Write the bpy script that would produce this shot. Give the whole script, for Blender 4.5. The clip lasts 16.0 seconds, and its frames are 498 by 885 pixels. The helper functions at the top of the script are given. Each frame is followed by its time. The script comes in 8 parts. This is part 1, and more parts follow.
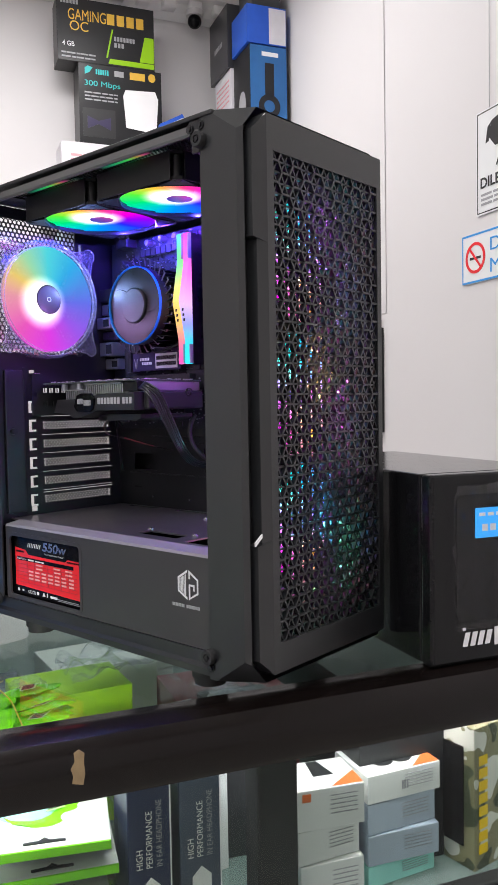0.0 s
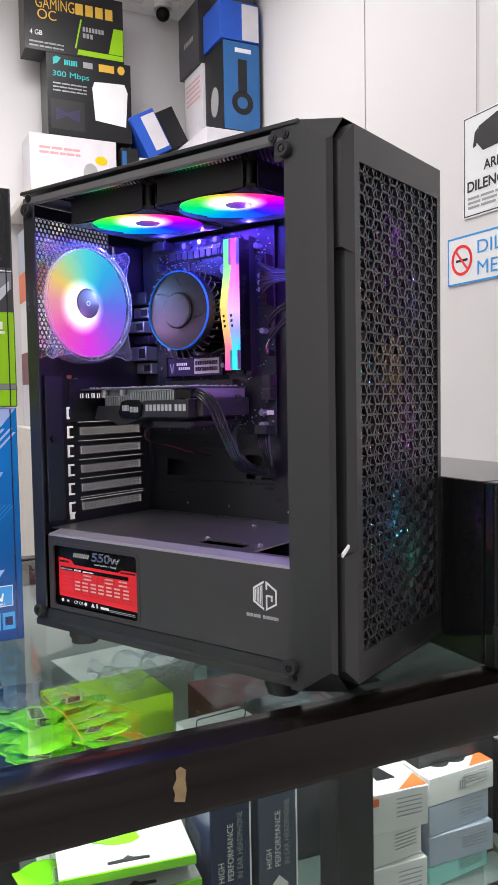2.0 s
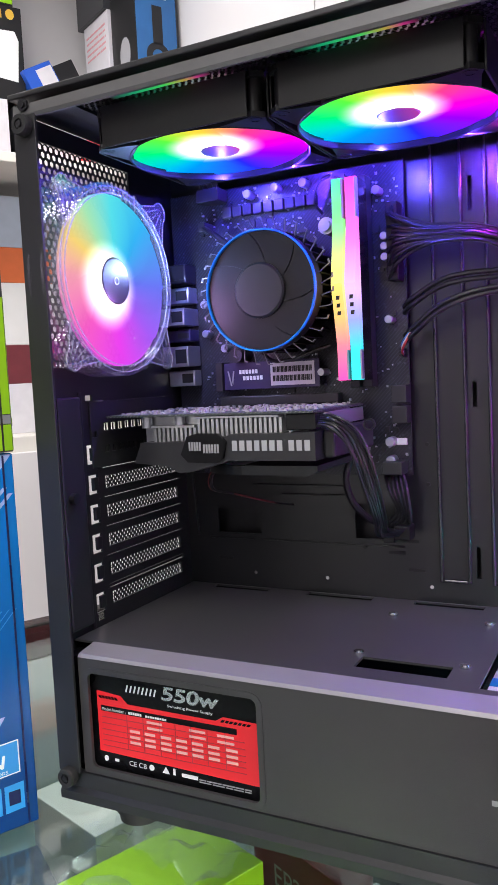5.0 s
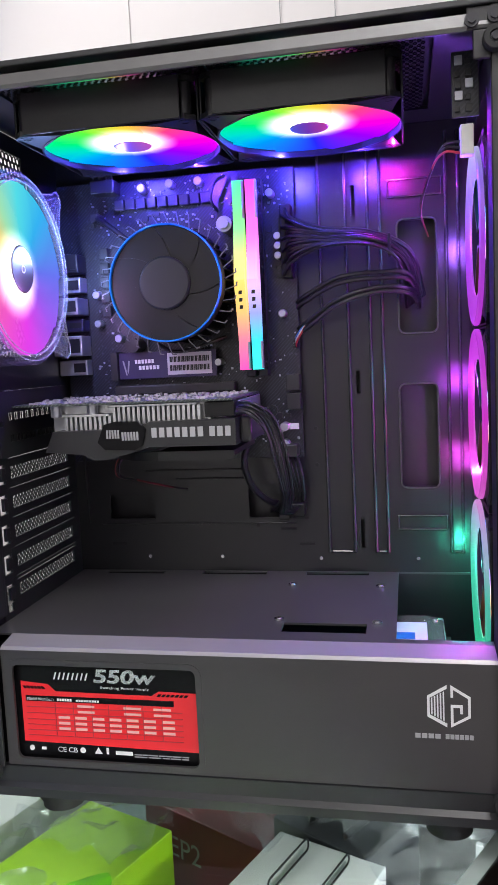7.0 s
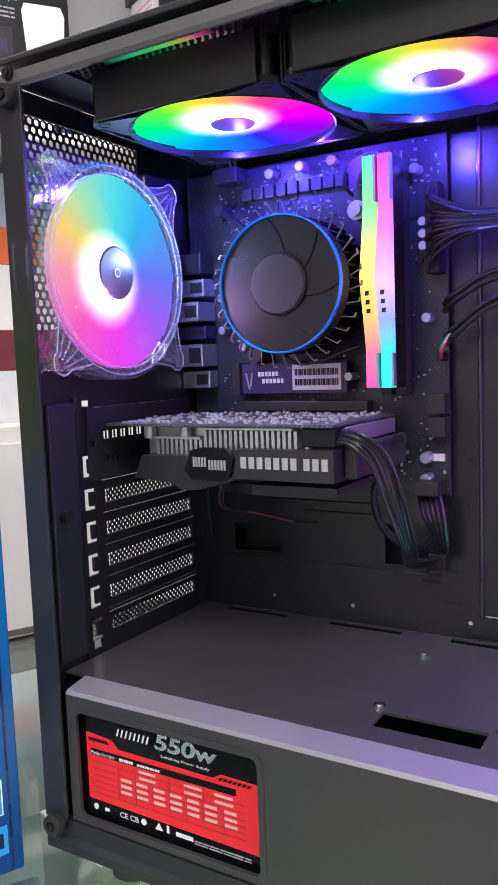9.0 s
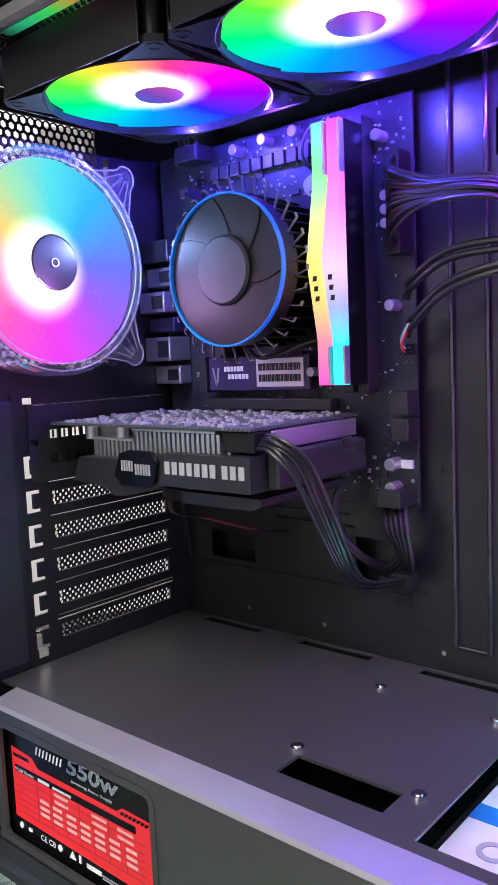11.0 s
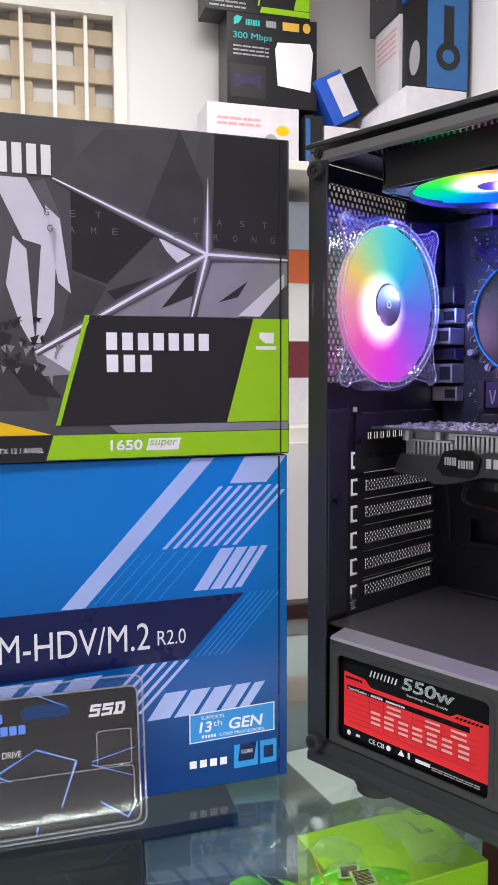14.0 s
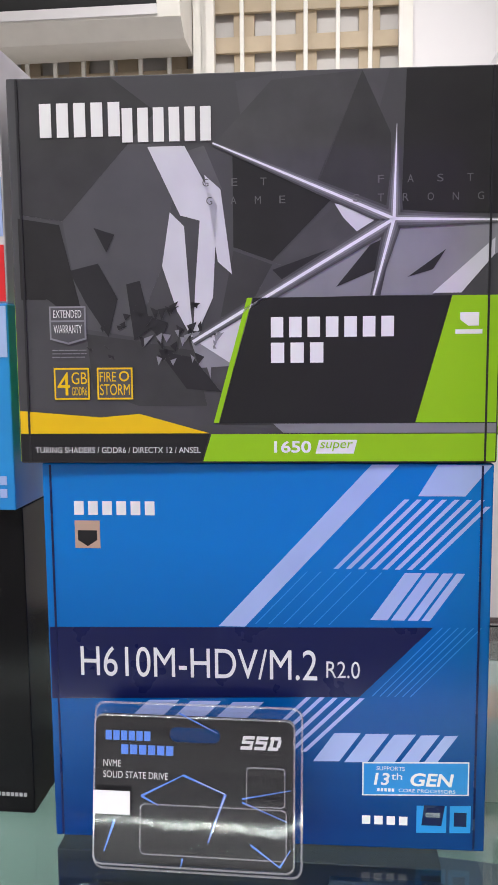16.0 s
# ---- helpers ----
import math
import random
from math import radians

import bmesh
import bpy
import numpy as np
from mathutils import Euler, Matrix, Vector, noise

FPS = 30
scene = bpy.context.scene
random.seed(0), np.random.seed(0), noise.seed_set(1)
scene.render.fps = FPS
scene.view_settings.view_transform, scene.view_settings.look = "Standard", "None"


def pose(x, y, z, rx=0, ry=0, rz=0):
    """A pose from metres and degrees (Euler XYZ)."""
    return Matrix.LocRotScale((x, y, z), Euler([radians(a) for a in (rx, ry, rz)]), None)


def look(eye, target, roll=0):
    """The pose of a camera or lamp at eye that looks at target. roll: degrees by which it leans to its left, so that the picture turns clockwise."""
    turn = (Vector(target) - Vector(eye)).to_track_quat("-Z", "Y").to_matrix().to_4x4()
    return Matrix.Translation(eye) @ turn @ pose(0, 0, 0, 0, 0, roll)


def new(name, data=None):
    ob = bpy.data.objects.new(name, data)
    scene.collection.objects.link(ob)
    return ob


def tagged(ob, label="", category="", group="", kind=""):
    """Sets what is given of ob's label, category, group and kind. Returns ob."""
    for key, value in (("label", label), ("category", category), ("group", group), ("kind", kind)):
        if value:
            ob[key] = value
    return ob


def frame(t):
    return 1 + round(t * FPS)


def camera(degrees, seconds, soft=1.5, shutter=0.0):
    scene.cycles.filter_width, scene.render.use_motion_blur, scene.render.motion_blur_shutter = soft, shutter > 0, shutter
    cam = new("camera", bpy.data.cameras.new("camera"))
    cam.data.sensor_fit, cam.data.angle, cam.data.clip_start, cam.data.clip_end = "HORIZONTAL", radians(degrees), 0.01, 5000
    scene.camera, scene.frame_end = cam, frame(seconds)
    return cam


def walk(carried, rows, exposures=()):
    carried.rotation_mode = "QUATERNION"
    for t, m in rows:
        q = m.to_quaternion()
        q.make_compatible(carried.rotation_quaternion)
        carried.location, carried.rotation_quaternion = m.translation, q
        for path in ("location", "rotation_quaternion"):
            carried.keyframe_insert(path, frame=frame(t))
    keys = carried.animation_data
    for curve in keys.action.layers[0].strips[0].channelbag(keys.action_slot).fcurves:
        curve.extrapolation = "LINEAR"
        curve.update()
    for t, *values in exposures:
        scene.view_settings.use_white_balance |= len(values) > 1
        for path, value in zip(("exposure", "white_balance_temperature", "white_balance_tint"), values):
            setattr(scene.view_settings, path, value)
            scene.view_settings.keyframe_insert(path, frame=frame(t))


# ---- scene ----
cam = camera(35.3, 16.0)
PATH = [
    (0, (0.737, -0.434, 0.248), (-0.579, 1.068, 0.149), -1.0),
    (0.5, (0.726, -0.448, 0.252), (-0.564, 1.078, 0.164), -0.9),
    (1, (0.701, -0.474, 0.255), (-0.542, 1.091, 0.169), -0.8),
    (1.5, (0.673, -0.495, 0.262), (-0.536, 1.095, 0.166), -0.8),
    (2, (0.649, -0.502, 0.263), (-0.545, 1.099, 0.145), -1.0),
    (2.5, (0.6, -0.467, 0.27), (-0.603, 1.124, 0.129), -1.2),
    (3, (0.529, -0.393, 0.28), (-0.685, 1.187, 0.113), -1.4),
    (3.5, (0.487, -0.34, 0.283), (-0.726, 1.24, 0.106), -1.7),
    (4, (0.451, -0.33, 0.293), (-0.695, 1.298, 0.099), -2.1),
    (4.2, (0.423, -0.333, 0.291), (-0.691, 1.32, 0.126), -2.2),
    (6.3, (0.269, -0.422, 0.301), (-0.231, 1.503, 0.091), -2.8),
    (6.5, (0.264, -0.423, 0.297), (-0.19, 1.514, 0.094), -2.8),
    (7, (0.267, -0.422, 0.298), (-0.133, 1.525, 0.085), -2.7),
    (7.5, (0.266, -0.423, 0.3), (-0.189, 1.513, 0.088), -2.6),
    (8, (0.267, -0.406, 0.303), (-0.362, 1.481, 0.089), -2.4),
    (8.5, (0.293, -0.357, 0.306), (-0.531, 1.454, 0.102), -2.2),
    (9, (0.328, -0.302, 0.307), (-0.701, 1.401, 0.106), -2.2),
    (9.5, (0.358, -0.254, 0.306), (-0.823, 1.347, 0.103), -2.2),
    (10, (0.381, -0.216, 0.307), (-0.912, 1.297, 0.106), -2.4),
    (10.2, (0.388, -0.202, 0.306), (-0.934, 1.285, 0.104), -2.5),
    (12.3, (0.388, -0.31, 0.307), (-0.659, 1.382, 0.097), -1.7),
    (12.5, (0.381, -0.346, 0.299), (-0.619, 1.375, 0.104), -1.5),
    (13, (0.375, -0.414, 0.295), (-0.643, 1.297, 0.105), -0.9),
    (13.5, (0.37, -0.44, 0.31), (-0.849, 1.134, 0.124), -0.4),
    (14, (0.367, -0.410, 0.310), (-1.073, 0.969, 0.147), -0.2),
    (14.5, (0.374, -0.359, 0.315), (-1.244, 0.804, 0.143), -0.3),
    (15, (0.381, -0.332, 0.328), (-1.349, 0.656, 0.16), -0.5),
    (15.5, (0.369, -0.303, 0.324), (-1.448, 0.509, 0.121), -0.6),
    (16, (0.343, -0.3, 0.32), (-1.501, 0.44, 0.094), -0.5),
]
walk(cam, [(t, look(eye, target, roll)) for t, eye, target, roll in PATH],
     [(0, 0.03), (3.0, 0.1), (4.2, 0.2), (7.0, 0.12), (9.0, 0.2), (10.0, 0.3), (11.3, 0.33), (12.5, 0.38), (13.5, 0.1), (14.5, 0.0), (16.0, 0.0)])

# world, sun and large lights ------------------------------------------------
ROT = -27.7                      # turn of the shop against the computer case
ROOM = pose(0, 0, 0, 0, 0, ROT)
TOP = 0.016                      # upper face of the counter's glass
FLOOR = -0.92
CEIL = 1.66
X1, Y1, X0, Y0 = -1.85, 1.0, 2.4, -2.6   # faces of the shop's walls, in the shop's own axes

world = bpy.data.worlds.new("world")
scene.world = world
world.use_nodes = True
world.node_tree.nodes["Background"].inputs[0].default_value = (0.9, 0.95, 1.0, 1)
world.node_tree.nodes["Background"].inputs[1].default_value = 0.25


def area_lamp(name, m, sx, sy, watts, colour=(1, 0.978, 0.985)):
    data = bpy.data.lights.new(name, "AREA")
    data.shape, data.size, data.size_y, data.energy, data.color = "RECTANGLE", sx, sy, watts, colour
    ob = new(name, data)
    ob.matrix_world = m
    return ob


for lx, ly, watts in ((-1.0, -0.05, 20), (1.0, -0.5, 20.5), (0.9, -1.9, 17)):
    area_lamp("ceiling_lamp_light", ROOM @ pose(lx, ly, CEIL - 0.062), 0.28, 1.15, watts)

# materials --------------------------------------------------------------------


def shader(name):
    m = bpy.data.materials.new(name)
    m.use_nodes = True
    return m, m.node_tree.nodes, m.node_tree.links, m.node_tree.nodes["Principled BSDF"]


def rgb(c):
    return (*c, 1)


def mat(name, colour, rough=0.5, metal=0.0, vary=0.12, scale=30.0, bump=0.0, fine=400.0, coat=0.0, spec=0.5):
    """A surface with broad patches, fine grain and small relief."""
    m, n, l, b = shader(name)
    tc = n.new("ShaderNodeTexCoord")
    broad, grain = n.new("ShaderNodeTexNoise"), n.new("ShaderNodeTexNoise")
    broad.inputs["Scale"].default_value, broad.inputs["Detail"].default_value = scale, 4
    grain.inputs["Scale"].default_value, grain.inputs["Detail"].default_value = fine, 2
    l.new(tc.outputs["Object"], broad.inputs["Vector"])
    l.new(tc.outputs["Object"], grain.inputs["Vector"])
    mix = n.new("ShaderNodeMix")
    mix.data_type = "RGBA"
    mix.inputs[6].default_value = rgb([c * (1 - vary) for c in colour])
    mix.inputs[7].default_value = rgb([min(1, c * (1 + vary)) for c in colour])
    l.new(broad.outputs[0], mix.inputs[0])
    l.new(mix.outputs[2], b.inputs["Base Color"])
    rmap = n.new("ShaderNodeMapRange")
    rmap.inputs[3].default_value, rmap.inputs[4].default_value = max(0.02, rough * 0.85), min(1, rough * 1.15)
    l.new(broad.outputs[0], rmap.inputs[0])
    l.new(rmap.outputs[0], b.inputs["Roughness"])
    b.inputs["Metallic"].default_value = metal
    b.inputs["Coat Weight"].default_value = coat
    b.inputs["Specular IOR Level"].default_value = spec
    if bump:
        bp = n.new("ShaderNodeBump")
        bp.inputs["Strength"].default_value, bp.inputs["Distance"].default_value = bump, 0.0006
        l.new(grain.outputs[0], bp.inputs["Height"])
        l.new(bp.outputs[0], b.inputs["Normal"])
    return m


def clear(name, colour=(1, 1, 1), rough=0.03, gloss=0.12, haze=0.0, wavy=0.25):
    """Thin clear plastic or glass sheet: see-through, with gloss that grows at grazing angles and a little haze."""
    m, n, l, b = shader(name)
    out = n["Material Output"]
    n.remove(b)
    see, shine = n.new("ShaderNodeBsdfTransparent"), n.new("ShaderNodeBsdfGlossy")
    see.inputs[0].default_value = rgb(colour)
    shine.inputs["Roughness"].default_value = rough
    facing_, fres = n.new("ShaderNodeLayerWeight"), n.new("ShaderNodeMath")
    facing_.inputs[0].default_value = 0.5
    fres.operation = "POWER"
    fres.inputs[1].default_value = 4.5
    l.new(facing_.outputs["Facing"], fres.inputs[0])
    scale = n.new("ShaderNodeMath")
    scale.operation = "MULTIPLY_ADD"
    scale.inputs[1].default_value, scale.inputs[2].default_value = 0.55, gloss * 0.2
    scale.use_clamp = True
    l.new(fres.outputs[0], scale.inputs[0])
    tc, nt, bp = n.new("ShaderNodeTexCoord"), n.new("ShaderNodeTexNoise"), n.new("ShaderNodeBump")
    nt.inputs["Scale"].default_value = 60
    bp.inputs["Strength"].default_value, bp.inputs["Distance"].default_value = wavy, 0.002
    l.new(tc.outputs["Object"], nt.inputs["Vector"])
    l.new(nt.outputs[0], bp.inputs["Height"])
    l.new(bp.outputs[0], shine.inputs["Normal"])
    mix = n.new("ShaderNodeMixShader")
    l.new(scale.outputs[0], mix.inputs[0])
    l.new(see.outputs[0], mix.inputs[1])
    l.new(shine.outputs[0], mix.inputs[2])
    last = mix
    if haze:
        dif, mix2 = n.new("ShaderNodeBsdfDiffuse"), n.new("ShaderNodeMixShader")
        dif.inputs[0].default_value = (0.85, 0.86, 0.9, 1)
        mix2.inputs[0].default_value = haze
        l.new(mix.outputs[0], mix2.inputs[1])
        l.new(dif.outputs[0], mix2.inputs[2])
        last = mix2
    l.new(last.outputs[0], out.inputs[0])
    return m


def glow(name, colour, strength):
    m, n, l, b = shader(name)
    b.inputs["Base Color"].default_value = rgb([c * 0.3 for c in colour])
    b.inputs["Emission Color"].default_value = rgb(colour)
    b.inputs["Emission Strength"].default_value = strength
    return m


def ramp_node(n, stops):
    r = n.new("ShaderNodeValToRGB")
    e = r.color_ramp.elements
    while len(e) < len(stops):
        e.new(0.5)
    for k, (p, c) in enumerate(stops):
        e[k].position, e[k].color = p, rgb(c)
    return r


def led_fan(name, stops, strength, turn=0.0, core=0.5, radius=0.055, alpha=1.0, side=(0.0, 0.0)):
    """Frosted blades lit by a ring of coloured diodes round the hub: hue runs round the axle, brightest near the hub."""
    m, n, l, b = shader(name)
    tc = n.new("ShaderNodeTexCoord")
    mp = n.new("ShaderNodeMapping")
    mp.inputs["Rotation"].default_value[2] = radians(turn)
    l.new(tc.outputs["Object"], mp.inputs["Vector"])
    grad = n.new("ShaderNodeTexGradient")
    grad.gradient_type = "RADIAL"
    l.new(mp.outputs[0], grad.inputs[0])
    ramp = ramp_node(n, stops)
    l.new(grad.outputs[1], ramp.inputs[0])
    off = n.new("ShaderNodeVectorMath")
    off.operation = "SUBTRACT"
    off.inputs[1].default_value = (*side, 0)
    flat = n.new("ShaderNodeVectorMath")
    flat.operation = "MULTIPLY"
    flat.inputs[1].default_value = (1, 1, 0)
    l.new(tc.outputs["Object"], off.inputs[0])
    l.new(off.outputs[0], flat.inputs[0])
    length = n.new("ShaderNodeVectorMath")
    length.operation = "LENGTH"
    l.new(flat.outputs[0], length.inputs[0])
    mr = n.new("ShaderNodeMapRange")
    mr.interpolation_type = "SMOOTHSTEP"
    mr.inputs[1].default_value, mr.inputs[2].default_value = radius * 0.25, radius * 0.72
    mr.inputs[3].default_value, mr.inputs[4].default_value = 1, 0
    l.new(length.outputs["Value"], mr.inputs[0])
    mix = n.new("ShaderNodeMix")
    mix.data_type = "RGBA"
    mix.inputs[7].default_value = (1, 0.92, 0.95, 1)
    cmul = n.new("ShaderNodeMath")
    cmul.operation = "MULTIPLY"
    cmul.inputs[1].default_value = core
    l.new(mr.outputs[0], cmul.inputs[0])
    l.new(cmul.outputs[0], mix.inputs[0])
    l.new(ramp.outputs[0], mix.inputs[6])
    l.new(mix.outputs[2], b.inputs["Emission Color"])
    st = n.new("ShaderNodeMapRange")
    st.inputs[3].default_value, st.inputs[4].default_value = strength * 0.55, strength * 1.5
    l.new(mr.outputs[0], st.inputs[0])
    l.new(st.outputs[0], b.inputs["Emission Strength"])
    b.inputs["Base Color"].default_value = (0, 0, 0, 1)
    b.inputs["Specular IOR Level"].default_value = 0.0
    b.inputs["Alpha"].default_value = alpha
    return m


def led_slide(name, stops, strength, a, b_, axis=2, base=0.06):
    """A glowing surface whose hue runs along one of its axes: a frosted light bar, or fan light painted on."""
    m, n, l, b = shader(name)
    tc = n.new("ShaderNodeTexCoord")
    sep = n.new("ShaderNodeSeparateXYZ")
    l.new(tc.outputs["Object"], sep.inputs[0])
    mr = n.new("ShaderNodeMapRange")
    mr.inputs[1].default_value, mr.inputs[2].default_value = a, b_
    l.new(sep.outputs[axis], mr.inputs[0])
    ramp = ramp_node(n, stops)
    l.new(mr.outputs[0], ramp.inputs[0])
    l.new(ramp.outputs[0], b.inputs["Emission Color"])
    b.inputs["Emission Strength"].default_value = strength
    b.inputs["Base Color"].default_value = (base, base, base, 1)
    b.inputs["Roughness"].default_value = 0.3
    return m


def two_tone(name, a, c, z0, z1, rough=0.35, streak=0.0, sx=1.0, sz=1.0):
    """Printed card whose ink runs from colour a below to c above, with faint streaks."""
    m, n, l, b = shader(name)
    tc = n.new("ShaderNodeTexCoord")
    sep = n.new("ShaderNodeSeparateXYZ")
    l.new(tc.outputs["Object"], sep.inputs[0])
    mr = n.new("ShaderNodeMapRange")
    mr.inputs[1].default_value, mr.inputs[2].default_value = z0, z1
    l.new(sep.outputs[2], mr.inputs[0])
    mp = n.new("ShaderNodeMapping")
    mp.inputs["Scale"].default_value = (sx, 1, sz)
    l.new(tc.outputs["Object"], mp.inputs[0])
    nt = n.new("ShaderNodeTexNoise")
    nt.inputs["Scale"].default_value, nt.inputs["Detail"].default_value = 12, 6
    l.new(mp.outputs[0], nt.inputs[0])
    add = n.new("ShaderNodeMath")
    add.operation = "MULTIPLY_ADD"
    l.new(nt.outputs[0], add.inputs[0])
    add.inputs[1].default_value = streak
    l.new(mr.outputs[0], add.inputs[2])
    ramp = ramp_node(n, [(0.0, a), (1.0, c)])
    l.new(add.outputs[0], ramp.inputs[0])
    l.new(ramp.outputs[0], b.inputs["Base Color"])
    b.inputs["Roughness"].default_value = rough
    b.inputs["Specular IOR Level"].default_value = 0.3
    bp = n.new("ShaderNodeBump")
    bp.inputs["Strength"].default_value, bp.inputs["Distance"].default_value = 0.06, 0.002
    l.new(nt.outputs[0], bp.inputs["Height"])
    l.new(bp.outputs[0], b.inputs["Normal"])
    return m


M_WALL = mat("wall_paint", (0.72, 0.695, 0.70), 0.6, vary=0.03, scale=3, bump=0.1, fine=150)
M_CEIL = mat("ceiling_paint", (0.85, 0.84, 0.83), 0.7, vary=0.04, scale=20, bump=0.3, fine=60)
M_FLOOR = mat("floor_tile", (0.5, 0.48, 0.45), 0.25, vary=0.1, scale=4)
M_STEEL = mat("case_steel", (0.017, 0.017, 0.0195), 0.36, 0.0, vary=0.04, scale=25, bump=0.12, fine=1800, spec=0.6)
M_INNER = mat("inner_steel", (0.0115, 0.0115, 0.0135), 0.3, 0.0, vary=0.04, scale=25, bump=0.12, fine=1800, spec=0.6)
# cover's top: lighter copy of its front steel, for room light grazing it
M_COVER_LIT = mat("lit_cover_steel", (0.052, 0.052, 0.053), 0.30, 0.0, vary=0.03, scale=25, bump=0.1, fine=1800, spec=1.0)
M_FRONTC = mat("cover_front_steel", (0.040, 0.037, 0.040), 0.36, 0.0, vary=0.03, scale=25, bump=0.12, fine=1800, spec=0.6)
# paler than the black case: reflected room light is put into the lip's colour
M_LIP_SHEEN = mat("top_lip_sheen", (0.15, 0.148, 0.15), 0.36, 0.4, vary=0.08, scale=40, bump=0.08, fine=1500)
M_PLASTIC = mat("front_plastic", (0.016, 0.017, 0.0185), 0.31, vary=0.1, scale=30, bump=0.12, fine=2200, spec=0.85)
M_BLACK = mat("black_plastic", (0.007, 0.007, 0.008), 0.45, vary=0.2, scale=60, bump=0.1, spec=0.35)
M_GLOSS = mat("gloss_black", (0.006, 0.006, 0.007), 0.2, vary=0.2, scale=40, spec=0.16)
# bevel made paler still, for the ceiling light it reflects
M_BEVEL_SHEEN = mat("bevel_sheen", (0.31, 0.30, 0.30), 0.36, 0.35, vary=0.08, scale=40, bump=0.08, fine=1500)
M_GROOVE = mat("groove_black", (0.008, 0.008, 0.009), 0.6)
M_RUBBER = mat("rubber", (0.015, 0.015, 0.016), 0.7, vary=0.2)
M_SCREW = mat("black_screw", (0.05, 0.05, 0.055), 0.35, 0.8)
M_CHROME = mat("bright_metal", (0.7, 0.7, 0.72), 0.25, 1.0, vary=0.1)
M_ALU = mat("aluminium", (0.62, 0.63, 0.65), 0.38, 0.9, vary=0.1, scale=80)
M_WHITE = mat("white_print", (0.85, 0.85, 0.86), 0.45, vary=0.03)
M_GREYP = mat("grey_print", (0.35, 0.35, 0.37), 0.45, vary=0.05)
M_RED = mat("red_print", (0.85, 0.02, 0.03), 0.3, vary=0.06)
M_WOOD = mat("dark_brown_rim", (0.006, 0.004, 0.0036), 0.24, vary=0.35, scale=14, bump=0.06, fine=220, coat=0.12, spec=0.3)
M_WORN = mat("bare_wood", (0.30, 0.21, 0.11), 0.7, vary=0.4, scale=90, bump=0.4)
M_GLASS = clear("counter_glass", (0.88, 0.96, 0.93), 0.02, 0.42, 0.0, 0.01)
M_FRONTGLASS = clear("front_glass", (0.92, 0.97, 0.95), 0.02, 0.08, 0.0, 0.01)
M_SHELF = clear("shelf_glass", (0.7, 0.85, 0.8), 0.04, 0.2, 0.16, 0.05)
M_ACRYL = clear("clear_acrylic", (0.97, 0.97, 1.0), 0.05, 0.6, 0.025, 0.06)
M_ACRYLEDGE = clear("clear_acrylic_edge", (0.95, 0.96, 1.0), 0.10, 1.2, 0.20, 0.0)
M_BLISTER = clear("blister_plastic", (0.99, 0.99, 0.99), 0.05, 0.07, 0.004, 0.03)
M_FILM = clear("crinkled_film", (0.95, 0.96, 1), 0.16, 0.22, 0.09, 0.12)

# building helpers -----------------------------------------------------------


def thing(name, label, category, m=None, group="", kind=""):
    ob = new(name)
    ob.matrix_world = m or Matrix()
    ob.empty_display_size = 0.05
    return tagged(ob, label, category, group, kind)


def finish(bm, name, material, smooth=False):
    bmesh.ops.recalc_face_normals(bm, faces=bm.faces)
    me = bpy.data.meshes.new(name)
    bm.to_mesh(me)
    bm.free()
    me.materials.append(material)
    if smooth:
        me.polygons.foreach_set("use_smooth", [True] * len(me.polygons))
        me.set_sharp_from_angle(angle=radians(35))
    return me


def part(name, bm, material, parent=None, label="", smooth=False):
    ob = new(name, finish(bm, name, material, smooth))
    ob.parent = parent
    if label:
        ob["label"] = label
    return ob


def solid(name, bm, material, label, category, m=None, group="", kind="", smooth=False):
    """A top-level thing of one mesh."""
    ob = part(name, bm, material, None, "", smooth)
    ob.matrix_world = m or Matrix()
    return tagged(ob, label, category, group, kind)


def box(bm, x0, x1, y0, y1, z0, z1, bevel=0.0, seg=2):
    r = bmesh.ops.create_cube(bm, size=1.0, matrix=Matrix.LocRotScale(((x0 + x1) / 2, (y0 + y1) / 2, (z0 + z1) / 2), None, (abs(x1 - x0), abs(y1 - y0), abs(z1 - z0))))
    if bevel:
        es = list({e for v in r["verts"] for e in v.link_edges})
        bmesh.ops.bevel(bm, geom=es, offset=bevel, segments=seg, affect="EDGES", profile=0.5)
    return bm


def B():
    return bmesh.new()


def prism(bm, pts, y0, y1, axes="xz"):
    """A flat outline, pulled from y0 to y1 across its plane."""
    def at(p, d):
        return {"xz": (p[0], d, p[1]), "xy": (p[0], p[1], d), "yz": (d, p[0], p[1])}[axes]
    a = [bm.verts.new(at(p, y0)) for p in pts]
    b = [bm.verts.new(at(p, y1)) for p in pts]
    bm.faces.new(a)
    bm.faces.new(list(reversed(b)))
    k = len(pts)
    for i in range(k):
        bm.faces.new((a[i], a[(i + 1) % k], b[(i + 1) % k], b[i]))
    return bm


def cyl(bm, c, axis, r, length, seg=24, r2=None):
    """A cylinder or cone that starts at c and runs along axis."""
    rot = Vector(axis).normalized().to_track_quat("Z", "Y").to_matrix().to_4x4()
    m = Matrix.Translation(Vector(c) + Vector(axis).normalized() * length / 2) @ rot
    bmesh.ops.create_cone(bm, cap_ends=True, segments=seg, radius1=r, radius2=r if r2 is None else r2, depth=length, matrix=m)
    return bm


